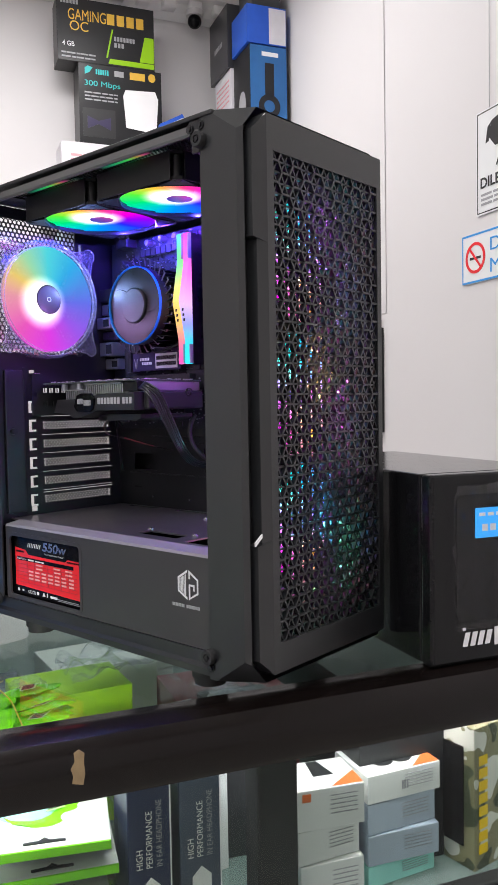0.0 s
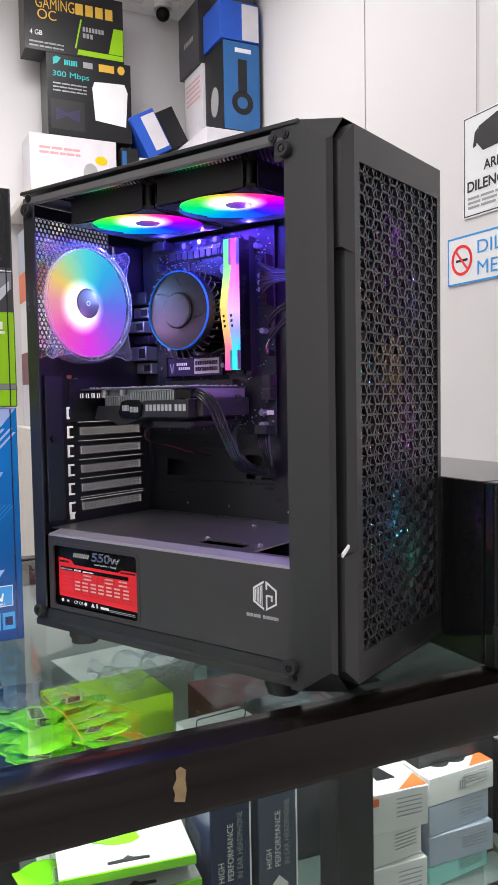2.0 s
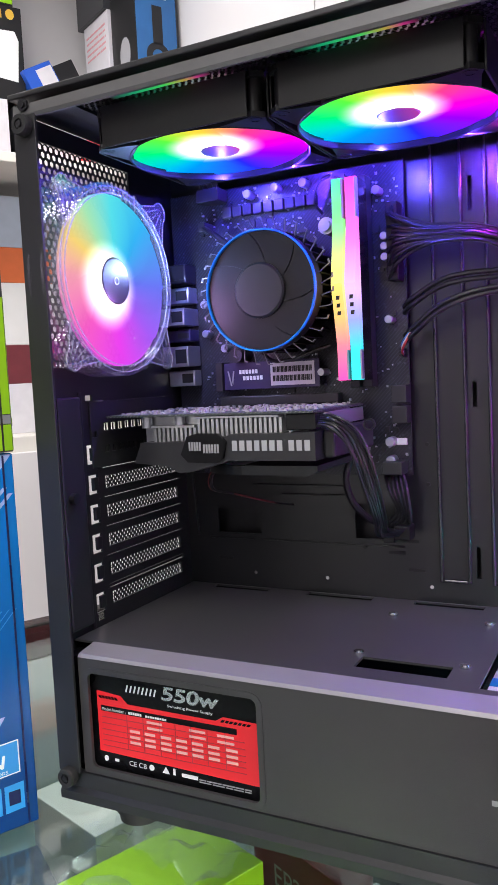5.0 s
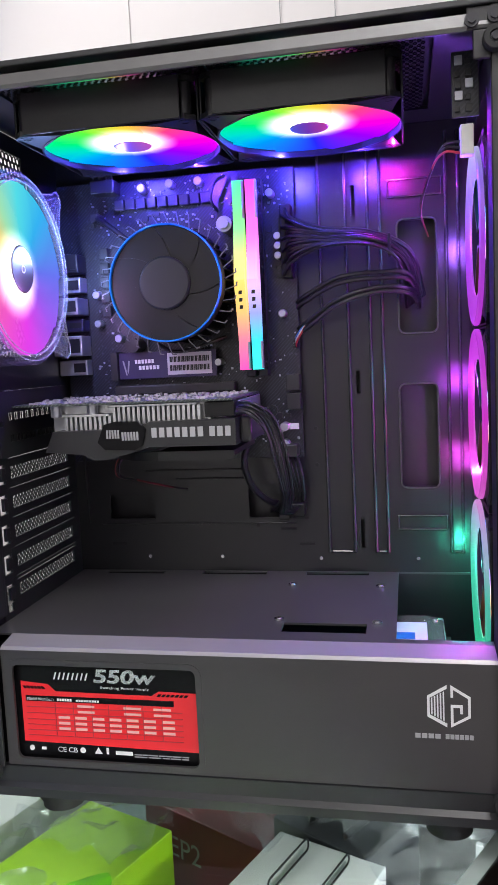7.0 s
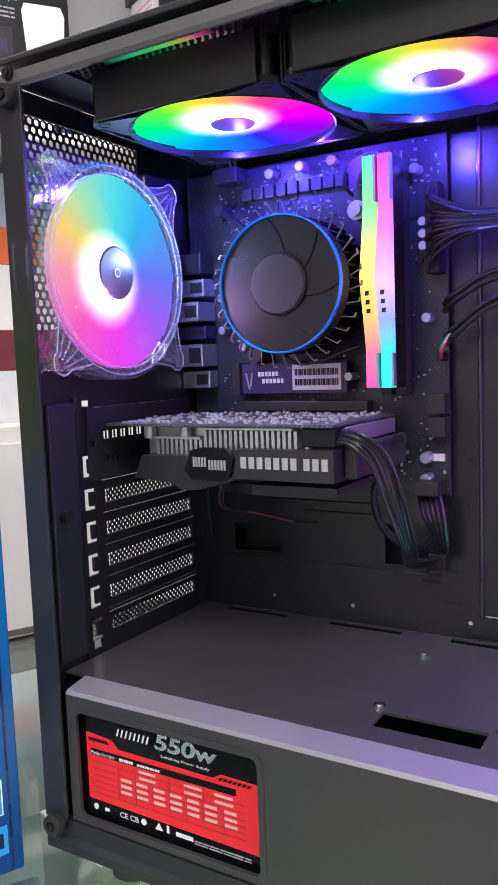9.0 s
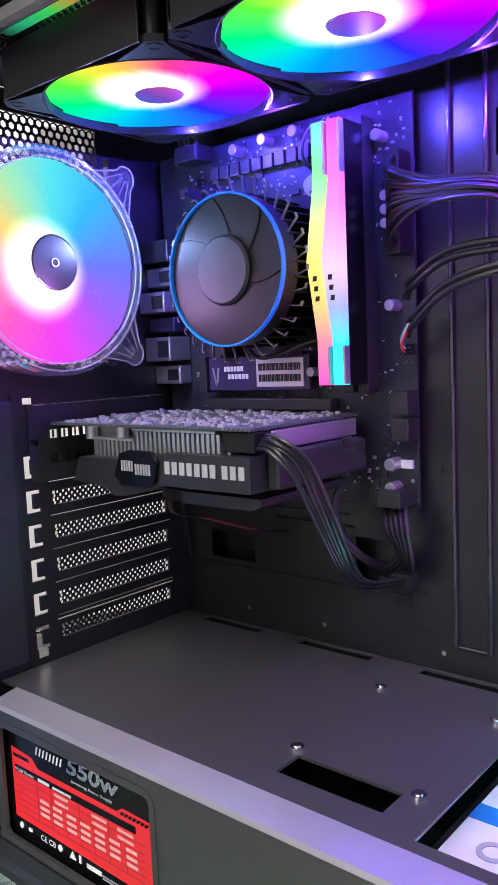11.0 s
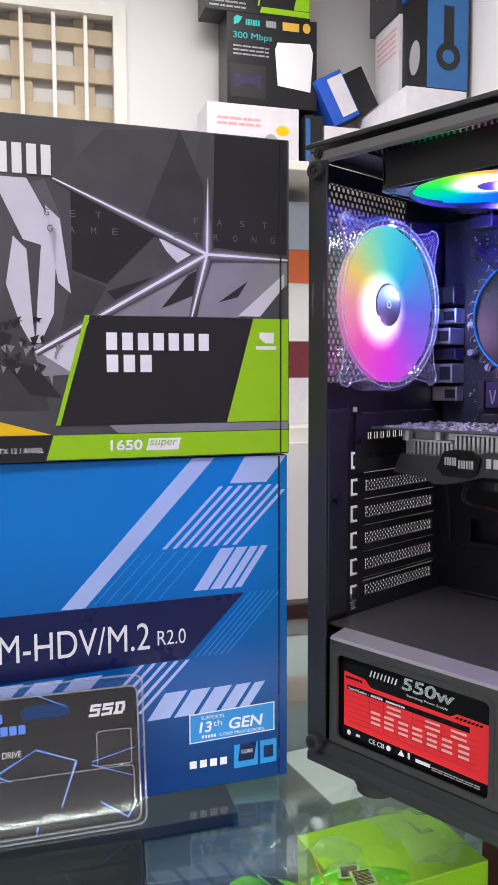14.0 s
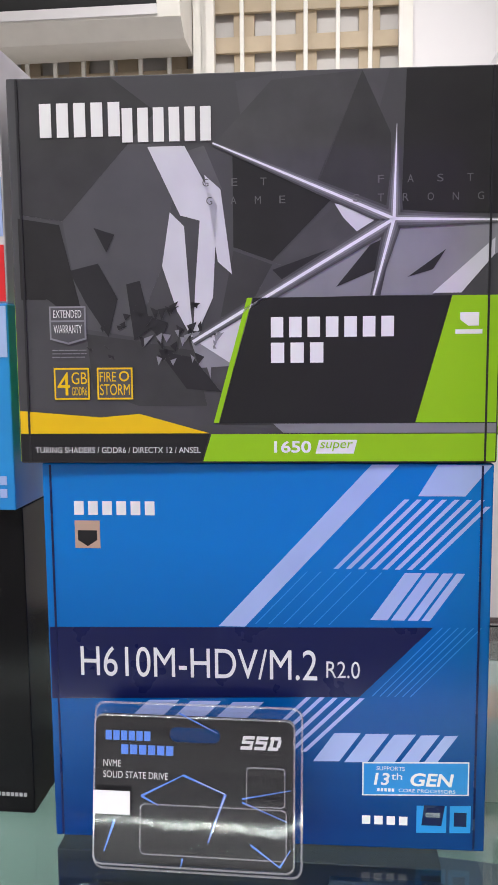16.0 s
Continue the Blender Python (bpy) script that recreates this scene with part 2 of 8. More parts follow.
def ring(bm, c, axis, profile, seg=48):
    """A turned ring; profile is a closed outline of (radius, along)."""
    rot = Vector(axis).normalized().to_track_quat("Z", "Y").to_matrix()
    loops = []
    for k in range(seg):
        a = 2 * math.pi * k / seg
        loops.append([bm.verts.new(Vector(c) + rot @ Vector((r * math.cos(a), r * math.sin(a), h))) for r, h in profile])
    p = len(profile)
    for k in range(seg):
        for i in range(p):
            bm.faces.new((loops[k][i], loops[(k + 1) % seg][i], loops[(k + 1) % seg][(i + 1) % p], loops[k][(i + 1) % p]))
    return bm


def plate(bm, u0, u1, v0, v1, d0, d1, holes, axes="xz"):
    """A sheet with rectangular openings (u0, u1, v0, v1) right through it."""
    us = sorted({u0, u1, *[h[0] for h in holes], *[h[1] for h in holes]})
    vs = sorted({v0, v1, *[h[2] for h in holes], *[h[3] for h in holes]})
    us, vs = [u for u in us if u0 <= u <= u1], [v for v in vs if v0 <= v <= v1]

    def solid_cell(i, j):
        if not (0 <= i < len(us) - 1 and 0 <= j < len(vs) - 1):
            return False
        u, v = (us[i] + us[i + 1]) / 2, (vs[j] + vs[j + 1]) / 2
        return not any(h[0] < u < h[1] and h[2] < v < h[3] for h in holes)

    made = {}

    def vert(u, v, d):
        key = (u, v, d)
        if key not in made:
            made[key] = bm.verts.new({"xz": (u, d, v), "xy": (u, v, d), "yz": (d, u, v)}[axes])
        return made[key]

    for i in range(len(us) - 1):
        for j in range(len(vs) - 1):
            if not solid_cell(i, j):
                continue
            a, b, c, e = us[i], us[i + 1], vs[j], vs[j + 1]
            for d in (d0, d1):
                bm.faces.new((vert(a, c, d), vert(b, c, d), vert(b, e, d), vert(a, e, d)))
            for (di, dj), (p, q) in {(-1, 0): ((a, c), (a, e)), (1, 0): ((b, c), (b, e)), (0, -1): ((a, c), (b, c)), (0, 1): ((a, e), (b, e))}.items():
                if not solid_cell(i + di, j + dj):
                    bm.faces.new((vert(*p, d0), vert(*q, d0), vert(*q, d1), vert(*p, d1)))
    return bm


def perforated(bm, u0, u1, v0, v1, d0, d1, pitch, hole, axes="yz", rise=0.0):
    """A sheet of round holes in a staggered grid; cells are hexagons with a hexagonal hole."""
    def at(u, v, d):
        return {"xz": (u, d, v), "xy": (u, v, d), "yz": (d, u, v)}[axes]
    dv = rise or pitch * 0.866
    rows, cols = max(1, int((v1 - v0) / dv)), max(1, int((u1 - u0) / pitch))
    for j in range(rows):
        for i in range(cols):
            cu, cv = u0 + (i + 0.5 + (0.5 if j % 2 else 0)) * pitch, v0 + (j + 0.5) * dv
            ang = [math.radians(30 + 60 * k) for k in range(6)]
            out = [(cu + x * pitch / 2, cv + y * dv / 3) for x, y in ((1, 1), (0, 2), (-1, 1), (-1, -1), (0, -2), (1, -1))]
            inn = [(cu + hole * math.cos(a), cv + hole * math.sin(a)) for a in ang]
            o = [bm.verts.new(at(*p, d0)) for p in out]
            q = [bm.verts.new(at(*p, d0)) for p in inn]
            w = [bm.verts.new(at(*p, d1)) for p in inn]
            for k in range(6):
                bm.faces.new((o[k], o[(k + 1) % 6], q[(k + 1) % 6], q[k]))
                bm.faces.new((q[k], q[(k + 1) % 6], w[(k + 1) % 6], w[k]))
    return bm


def tube(bm, pts, r, seg=8, steps=6):
    """A round cable along a smooth line through the points."""
    P = [Vector(p) for p in pts]
    P = [2 * P[0] - P[1], *P, 2 * P[-1] - P[-2]]
    line = []
    for i in range(1, len(P) - 2):
        for s in range(steps):
            t = s / steps
            a, b, c, d = P[i - 1], P[i], P[i + 1], P[i + 2]
            line.append(0.5 * (2 * b + (c - a) * t + (2 * a - 5 * b + 4 * c - d) * t * t + (3 * b - a - 3 * c + d) * t ** 3))
    line.append(P[-2])
    rings, side = [], None
    for i, p in enumerate(line):
        way = (line[min(i + 1, len(line) - 1)] - line[max(i - 1, 0)]).normalized()
        side = (side - way * side.dot(way)).normalized() if side else way.orthogonal().normalized()
        up = way.cross(side)
        rings.append([bm.verts.new(p + r * (math.cos(2 * math.pi * k / seg) * side + math.sin(2 * math.pi * k / seg) * up)) for k in range(seg)])
    for a, b in zip(rings, rings[1:]):
        for k in range(seg):
            bm.faces.new((a[k], a[(k + 1) % seg], b[(k + 1) % seg], b[k]))
    bm.faces.new(rings[0])
    bm.faces.new(list(reversed(rings[-1])))
    return bm


SINGLE = {"art_plate", "art_shard", "art_shadow", "art_splinter", "art_ray", "stripe", "thin_line", "hatch_bar", "approval_mark", "lime_field", "chip_tile", "red_band", "picture", "neon_line"}


def ink(name, polys, material, parent, y=-0.0005, label="", thick=0.0004):
    """Printed flat shapes on a face that looks along -y: outlines in (x, z)."""
    if name in SINGLE:
        for p in polys:
            last = part(name, prism(B(), p, y, y + thick), material, parent, label)
        return last
    bm = B()
    for p in polys:
        prism(bm, p, y, y + thick)
    return part(name, bm, material, parent, label)


def rect(x0, x1, z0, z1, lean=0.0):
    return [(x0, z0), (x1, z0), (x1 + lean, z1), (x0 + lean, z1)]


def bars(x0, x1, z0, z1, count, gap=0.3, lean=0.0):
    """Plain letter-sized bars in place of writing."""
    w = (x1 - x0) / count
    return [rect(x0 + k * w, x0 + (k + 1 - gap) * w, z0, z1, lean) for k in range(count)]


def lines(x0, x1, z0, z1, count, fill=0.5, seed=1):
    """Rows of small unreadable writing as thin bars."""
    r, out = random.Random(seed), []
    h = (z1 - z0) / count
    for k in range(count):
        x, z = x0, z1 - (k + 1) * h
        while x < x1 - 0.001:
            w = min((x1 - x0) * r.uniform(0.1, 0.3), x1 - x)
            out.append(rect(x, x + w * 0.88, z, z + h * fill))
            x += w
    return out


def text(name, body, x0, z0, w, h, material, parent, y=-0.0006, lean=0.0, turn=0.0, label="", bold=0.0):
    """Real lettering fitted into a field on a face that looks along -y; turn swings it about the field's lower corner."""
    cu = bpy.data.curves.new(name, "FONT")
    cu.body, cu.shear, cu.offset = body, lean, bold
    tmp = bpy.data.objects.new(name, cu)
    scene.collection.objects.link(tmp)
    me = bpy.data.meshes.new_from_object(tmp.evaluated_get(bpy.context.evaluated_depsgraph_get()))
    bpy.data.objects.remove(tmp)
    co = np.zeros(len(me.vertices) * 3)
    me.vertices.foreach_get("co", co)
    co = co.reshape(-1, 3)
    lo, hi = co.min(0), co.max(0)
    u, v = (co[:, 0] - lo[0]) / (hi[0] - lo[0]) * w, (co[:, 1] - lo[1]) / (hi[1] - lo[1]) * h
    c, s = math.cos(radians(turn)), math.sin(radians(turn))
    co[:, 0], co[:, 2], co[:, 1] = x0 + u * c - v * s, z0 + u * s + v * c, y
    me.vertices.foreach_set("co", co.ravel())
    me.materials.clear()
    me.materials.append(material)
    ob = new(name, me)
    ob.parent = parent
    if label:
        ob["label"] = label
    return ob


# the shop ---------------------------------------------------------------------


def structure(name, bm, material, label, category):
    return solid(name, bm, material, label, category, ROOM, kind="structure")


structure("floor", box(B(), X1 - 0.1, X0 + 0.1, Y0 - 0.1, Y1 + 0.1, FLOOR - 0.1, FLOOR), M_FLOOR, "pale tiled shop floor under the counter", "floor")
structure("ceiling", box(B(), X1 - 0.1, X0 + 0.1, Y0 - 0.1, Y1 + 0.1, CEIL, CEIL + 0.1), M_CEIL, "white painted ceiling with patterned relief", "ceiling")
WIN = (-0.44, 0.095, 1.035, 1.36)
WIN2 = (-1.06, -0.475, 1.035, 1.36)
structure("wall_window", plate(B(), Y0 - 0.1, Y1 + 0.1, FLOOR, CEIL, X1 - 0.1, X1, [WIN, WIN2], "yz"), M_WALL, "white painted wall with two barred windows", "wall")
structure("wall_signs", box(B(), X1, X0 + 0.1, Y1, Y1 + 0.1, FLOOR, CEIL), M_WALL, "white painted wall that carries the warning signs", "wall")
structure("wall_behind", box(B(), X1, X0, Y0 - 0.1, Y0, FLOOR, CEIL), M_WALL, "plain white painted wall", "wall")
structure("wall_street", box(B(), X0, X0 + 0.1, Y0 - 0.1, Y1, FLOOR, CEIL), M_WALL, "plain white painted wall", "wall")

# plaster moulding under the ceiling
bm = B()
prism(bm, [(0.004, CEIL - 0.002), (0.09, CEIL - 0.002), (0.085, CEIL - 0.02), (0.05, CEIL - 0.035), (0.03, CEIL - 0.06), (0.004, CEIL - 0.075)], Y0, Y1 - 0.002, "xz")
bmesh.ops.translate(bm, verts=bm.verts, vec=(X1, 0, 0))
for k in range(40):
    box(bm, X1 + 0.03, X1 + 0.075, Y0 + 0.05 + k * 0.09, Y0 + 0.1 + k * 0.09, CEIL - 0.06, CEIL - 0.025, 0.008)
structure("trim_ceiling", bm, M_CEIL, "ornate white plaster moulding along the ceiling", "moulding")
# joint strip and cable duct on the sign wall
bm = B()
box(bm, -0.905, -0.868, Y1 - 0.003, Y1 - 0.001, 0.47, CEIL - 0.002, 0.0008)
structure("trim_joint", bm, M_WALL, "white vertical joint strip on the wall", "strip")

M_FRAMEW = mat("window_paint", (0.75, 0.72, 0.66), 0.5, vary=0.08, scale=20, bump=0.1)
M_BOARD = mat("plywood_board", (0.55, 0.45, 0.32), 0.7, vary=0.25, scale=9, bump=0.2)
M_PANE = mat("dusty_pane", (0.6, 0.57, 0.54), 0.4, vary=0.2, scale=6)


def barred_window(name, y0, y1, z0, z1, lattice):
    w = thing(name, "white barred window with wooden boards behind", "window", ROOM, kind="structure")
    bm = B()
    plate(bm, y0 - 0.025, y1 + 0.025, z0 - 0.025, z1 + 0.025, X1 - 0.02, X1 + 0.012, [(y0 + 0.012, y1 - 0.012, z0 + 0.012, z1 - 0.012)], "yz")
    part("window_frame", bm, M_FRAMEW, w)
    part("pane", box(B(), X1 - 0.09, X1 - 0.08, y0 + 0.001, y1 - 0.001, z0 + 0.001, z1 - 0.001), M_PANE, w, "dusty grey window pane")
    for k in range(lattice[0]):
        yc = y0 + (y1 - y0) * (k + 0.5) / lattice[0]
        part("board", box(B(), X1 - 0.078, X1 - 0.06, yc - 0.03, yc + 0.03, z0 + 0.002, z1 - 0.002, 0.002), M_BOARD, w)
    for k in range(lattice[1]):
        zc = z0 + (z1 - z0) * (k + 0.5) / lattice[1]
        part("board", box(B(), X1 - 0.059, X1 - 0.045, y0 + 0.002, y1 - 0.002, zc - 0.022, zc + 0.022, 0.002), M_BOARD, w)
    count = round((y1 - y0) / 0.09)
    for k in range(1, count):
        yc = y0 + (y1 - y0) * k / count
        part("bar", box(B(), X1 - 0.012, X1 + 0.0, yc - 0.006, yc + 0.006, z0 + 0.011, z1 - 0.011, 0.002), M_FRAMEW, w)
    return w


barred_window("window_1", *WIN, (3, 3))
barred_window("window_2", *WIN2, (4, 2))

# ceiling lamps
M_TUBE = glow("lit_diffuser", (1, 0.97, 0.93), 2.0)
for lx, ly in ((-1.0, -0.05), (1.0, -0.5), (0.9, -1.9)):
    lamp = thing("ceiling_light", "white ceiling light with a lit diffuser", "light", ROOM @ pose(lx, ly, CEIL), group="ceiling lights")
    part("housing", box(B(), -0.16, 0.16, -0.62, 0.62, -0.05, -0.0005, 0.006), M_WALL, lamp)
    part("diffuser", box(B(), -0.145, 0.145, -0.6, 0.6, -0.057, -0.0505, 0.002), M_TUBE, lamp)

# the counter: glass box with a dark brown rim
EDGE = 0.32
CY0, CY1, CX0 = -1.2, 0.98, -0.42
bm = B()
prism(bm, [(EDGE - 0.048, TOP - 0.028), (EDGE - 0.048, TOP - 0.001), (EDGE - 0.044, TOP + 0.002), (EDGE - 0.02, TOP + 0.003), (EDGE - 0.008, TOP + 0.001), (EDGE - 0.002, TOP - 0.006), (EDGE, TOP - 0.012), (EDGE, TOP - 0.036), (EDGE - 0.004, TOP - 0.042), (EDGE - 0.03, TOP - 0.042), (EDGE - 0.03, TOP - 0.028)], CY0, CY1)
for f_ in bm.faces:
    f_.smooth = False
counter = thing("display_counter", "glass display counter with a dark brown wooden rim", "counter", ROOM)
part("rim", bm, M_WOOD, counter, "worn dark brown wooden edge rail", True)
part("worn_patch", prism(B(), [(-0.004, -0.012), (0.0035, -0.014), (0.005, -0.006), (0.0042, 0.002), (0.0048, 0.008), (0.001, 0.011), (-0.0025, 0.009), (-0.002, 0.003), (-0.0048, -0.002), (-0.0032, -0.007)], EDGE - 0.0003, EDGE + 0.0006, "yz"), M_WORN, counter, "chipped bare patch").location = (0, 0.034, TOP - 0.014)
glass_top = part("glass_top", box(B(), CX0, EDGE - 0.049, CY0, CY1, TOP - 0.008, TOP, 0.001), M_GLASS, counter)
glass_front = part("glass_front", box(B(), EDGE - 0.026, EDGE - 0.02, CY0, CY1, FLOOR + 0.1, TOP - 0.0425), M_FRONTGLASS, counter)
for g_ in (glass_top, glass_front):
    g_.visible_shadow = False
part("rear_rail", box(B(), CX0 - 0.03, CX0 - 0.001, CY0, CY1, TOP - 0.04, TOP + 0.002, 0.004), M_WOOD, counter)
part("back_panel", box(B(), CX0 - 0.025, CX0 - 0.005, CY0, CY1, FLOOR + 0.1, TOP - 0.041), M_WHITE, counter)
part("plinth", box(B(), CX0 - 0.025, EDGE - 0.02, CY0, CY1, FLOOR + 0.001, FLOOR + 0.099), M_WOOD, counter)
SH = -0.19
part("shelf", box(B(), CX0, EDGE - 0.045, CY0, CY1, SH - 0.008, SH, 0.001), M_SHELF, counter, "pale green glass shelf")
part("shelf_edge", box(B(), EDGE - 0.0445, EDGE - 0.028, CY0, CY1, SH - 0.018, SH + 0.004, 0.002), M_GROOVE, counter)
part("post", box(B(), EDGE - 0.06, EDGE - 0.03, 0.178, 0.213, SH + 0.005, TOP - 0.043, 0.002), M_GROOVE, counter, "black upright post")

# strip light under the front rail: unseen, added to brighten the stock
dl = thing("unseen_display_light", "slim white strip light, unseen, added under the counter's front rail", "light", ROOM @ pose(EDGE - 0.052, 0, TOP - 0.030))
part("housing", box(B(), -0.012, 0.0, CY0 + 0.02, CY1 - 0.02, 0.004, 0.0185, 0.001), M_WALL, dl)
part("diffuser", box(B(), -0.011, -0.001, CY0 + 0.03, CY1 - 0.03, 0.0005, 0.0038, 0.0005), M_TUBE, dl)
area_lamp("unseen_display_strip", ROOM @ pose(EDGE - 0.058, (CY0 + CY1) / 2, TOP - 0.0305, 0, 48, 0), 0.010, CY1 - CY0 - 0.06, 4.8)
# the computer case ------------------------------------------------------------
D, W, ZB, ZT = 0.358, 0.188, 0.034, 0.468
TRAY = 0.170
case = thing("computer_case", "black steel computer tower with an open side and hexagon mesh front", "computer case", pose(0, 0, 0))
# base and lower lip
bm = B()
plate(bm, 0.0, 0.312, 0.0005, W, ZB, ZB + 0.003, [(0.03, 0.12, 0.05, 0.15)], "xy")
part("base", bm, M_STEEL, case)
bm = B()
prism(bm, [(0.0, ZB), (0.0, ZB + 0.0055), (0.003, ZB + 0.008), (0.003, 0.052), (0.007, 0.052), (0.007, ZB)], -0.001, 0.312, "yz")
part("lower_lip", bm, M_STEEL, case)
# rear frame strip, upper lip
part("rear_flange", box(B(), -0.001, 0.0155, 0.0, 0.002, 0.0525, ZT - 0.012, 0.0004), M_STEEL, case)
part("rear_flange", box(B(), -0.001, 0.001, 0.0021, 0.012, ZB + 0.004, ZT - 0.012), M_STEEL, case)
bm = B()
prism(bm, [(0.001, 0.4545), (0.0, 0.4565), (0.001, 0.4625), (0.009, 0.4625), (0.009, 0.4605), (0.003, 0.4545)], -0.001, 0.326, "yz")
part("upper_lip", bm, M_LIP_SHEEN, case, "satin steel lip, greyed for the light it reflects")
bm = B()
box(bm, -0.003, 0.326, -0.0015, W, 0.4655, ZT + 0.001, 0.0008)
part("top_panel", bm, M_STEEL, case)
bm = B()
plate(bm, 0.0, 0.312, 0.0095, TRAY, 0.4595, 0.4615, [(0.035, 0.16, 0.012, 0.14), (0.161, 0.285, 0.012, 0.14)], "xy")
perforated(bm, 0.036, 0.158, 0.012, 0.14, 0.4605, 0.4600, 0.0042, 0.0013, "xy")
perforated(bm, 0.162, 0.283, 0.012, 0.14, 0.4605, 0.4600, 0.0042, 0.0013, "xy")
part("top_vent", bm, M_INNER, case, "perforated fan vent")
part("right_panel", box(B(), 0.0, 0.312, W - 0.0015, W, ZB + 0.0035, 0.465), M_STEEL, case)

# rear wall with vents and card slots
SLOT0, PITCH = 0.2790, 0.0203
slots = [(0.0461, 0.0558, SLOT0 - PITCH * (k + 0.5) - 0.0065, SLOT0 - PITCH * (k + 0.5) + 0.0065) for k in range(1, 7)]
holes = [(0.003, 0.113, 0.307, 0.447), (0.062, 0.158, 0.138, 0.284), (0.048, 0.055, 0.285, 0.2885)] + slots + [(0.047, 0.0545, 0.135, 0.1405), (0.118, 0.122, 0.405, 0.432)]
bm = B()
plate(bm, 0.002, W - 0.002, ZB + 0.0035, 0.459, -0.001, 0.0005, holes, "yz")
perforated(bm, 0.003, 0.113, 0.307, 0.447, -0.0002, -0.0008, 0.0052, 0.0020, "yz")
part("rear_wall", bm, M_INNER, case, "black rear wall with honeycomb vent")
for k in range(1, 7):
    zc = SLOT0 - PITCH * (k + 0.5)
    bm = B()
    if k >= 2:
        perforated(bm, 0.064, 0.154, zc - 0.0042, zc + 0.0043, -0.0002, -0.0008, 0.0042, 0.00098, "yz", 0.0021)
        plate(bm, 0.056, 0.160, zc - 0.0099, zc + 0.0099, -0.001, 0.0006, [(0.064, 0.155, zc - 0.0042, zc + 0.0042)] + ([(0.0575, 0.158, zc + 0.0072, zc + 0.0080), (0.0575, 0.0585, zc - 0.0075, zc + 0.0071)] if k == 6 else []), "yz")
    else:
        plate(bm, 0.056, 0.160, zc - 0.0099, zc + 0.0099, -0.001, 0.0006, [], "yz")
    part("slot_cover", bm, M_INNER, case)
    part("slot_tab", box(B(), -0.001, 0.0012, 0.0503, 0.0559, zc - 0.0044, zc + 0.0044, 0.0004), M_INNER, case)
part("slot_rail", box(B(), 0.0009, 0.0020, 0.0395, 0.0425, 0.132, 0.291, 0.0004), M_INNER, case)
part("slot_rail", box(B(), 0.0009, 0.004, 0.016, 0.0390, 0.136, 0.288, 0.0014), M_STEEL, case, "bolted slot cover plate")
bm = B()
cyl(bm, (0.0042, 0.024, 0.223), (1, 0, 0), 0.0035, 0.004, 16)
part("thumb_screw", bm, M_SCREW, case)

# motherboard tray with cut-outs and pressed ribs
cut = [(0.263, 0.289, 0.312, 0.392), (0.262, 0.288, 0.197, 0.273), (0.028, 0.066, 0.1735, 0.1925), (0.143, 0.181, 0.1740, 0.2000)]
slits = [(0.2295, 0.2325, 0.398, 0.420), (0.2295, 0.2325, 0.268, 0.285), (0.2295, 0.2325, 0.150, 0.172)]
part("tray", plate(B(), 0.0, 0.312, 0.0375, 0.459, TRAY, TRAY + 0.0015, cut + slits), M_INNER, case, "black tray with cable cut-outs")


# tray steel made paler and glossier: fan-light glints on pressed edges, put into colour
M_RIB_GLINT = mat("rib_glint_steel", (0.022, 0.022, 0.026), 0.2, 0.0, vary=0.04, scale=25, spec=1.0)


def rib(x0, x1, z0, z1, w=0.0026, open_top=False):
    bm = B()
    for a, b, c, e in ((x0, x0 + w, z0, z1), (x1 - w, x1, z0, z1), (x0 + w, x1 - w, z0, z0 + w), (x0 + w, x1 - w, z1 - w, z1)):
        if open_top and c > z0:
            continue
        box(bm, a, b, TRAY - 0.0026, TRAY - 0.0001, c, e, 0.0010)
    return part("tray_rib", bm, M_RIB_GLINT, case)


rib(0.2045, 0.2265, 0.146, 0.452, open_top=True)
rib(0.2400, 0.2515, 0.146, 0.452, open_top=True)
rib(0.2955, 0.3065, 0.146, 0.452, open_top=True)
rib(0.2575, 0.2945, 0.164, 0.176, 0.0014)
rib(0.2555, 0.2945, 0.408, 0.4215, 0.0014)
for px, pz in ((0.198, 0.215), (0.198, 0.243), (0.1985, 0.142), (0.272, 0.142), (0.120, 0.143), (0.060, 0.143), (0.150, 0.168)):
    part("rivet", cyl(B(), (px, TRAY - 0.0001, pz), (0, -1, 0), 0.0014, 0.0012, 12), M_CHROME if pz < 0.15 else M_GROOVE, case)
part("cable_loop", tube(B(), [(0.012, 0.165, 0.172), (0.015, 0.155, 0.225), (0.020, 0.150, 0.234), (0.026, 0.155, 0.224)], 0.0012), M_BLACK, case)

# cut-out rims and pressed creases of the tray


def soft_frame(bm, x0, x1, z0, z1, r, w, y0, y1):
    """A rounded rectangular rim of width w."""
    def loop(d, y):
        return [bm.verts.new((cx + (r + d) * math.cos(a0 + k * math.pi / 8), y, cz + (r + d) * math.sin(a0 + k * math.pi / 8))) for cx, cz, a0 in ((x1 - r, z1 - r, 0), (x0 + r, z1 - r, math.pi / 2), (x0 + r, z0 + r, math.pi), (x1 - r, z0 + r, 1.5 * math.pi)) for k in range(5)]
    rings = [loop(0, y1), loop(0, y0), loop(w, y0), loop(w, y1)]
    for a, b in zip(rings, rings[1:] + rings[:1]):
        for k in range(len(a)):
            bm.faces.new((a[k], a[(k + 1) % len(a)], b[(k + 1) % len(a)], b[k]))
    return bm


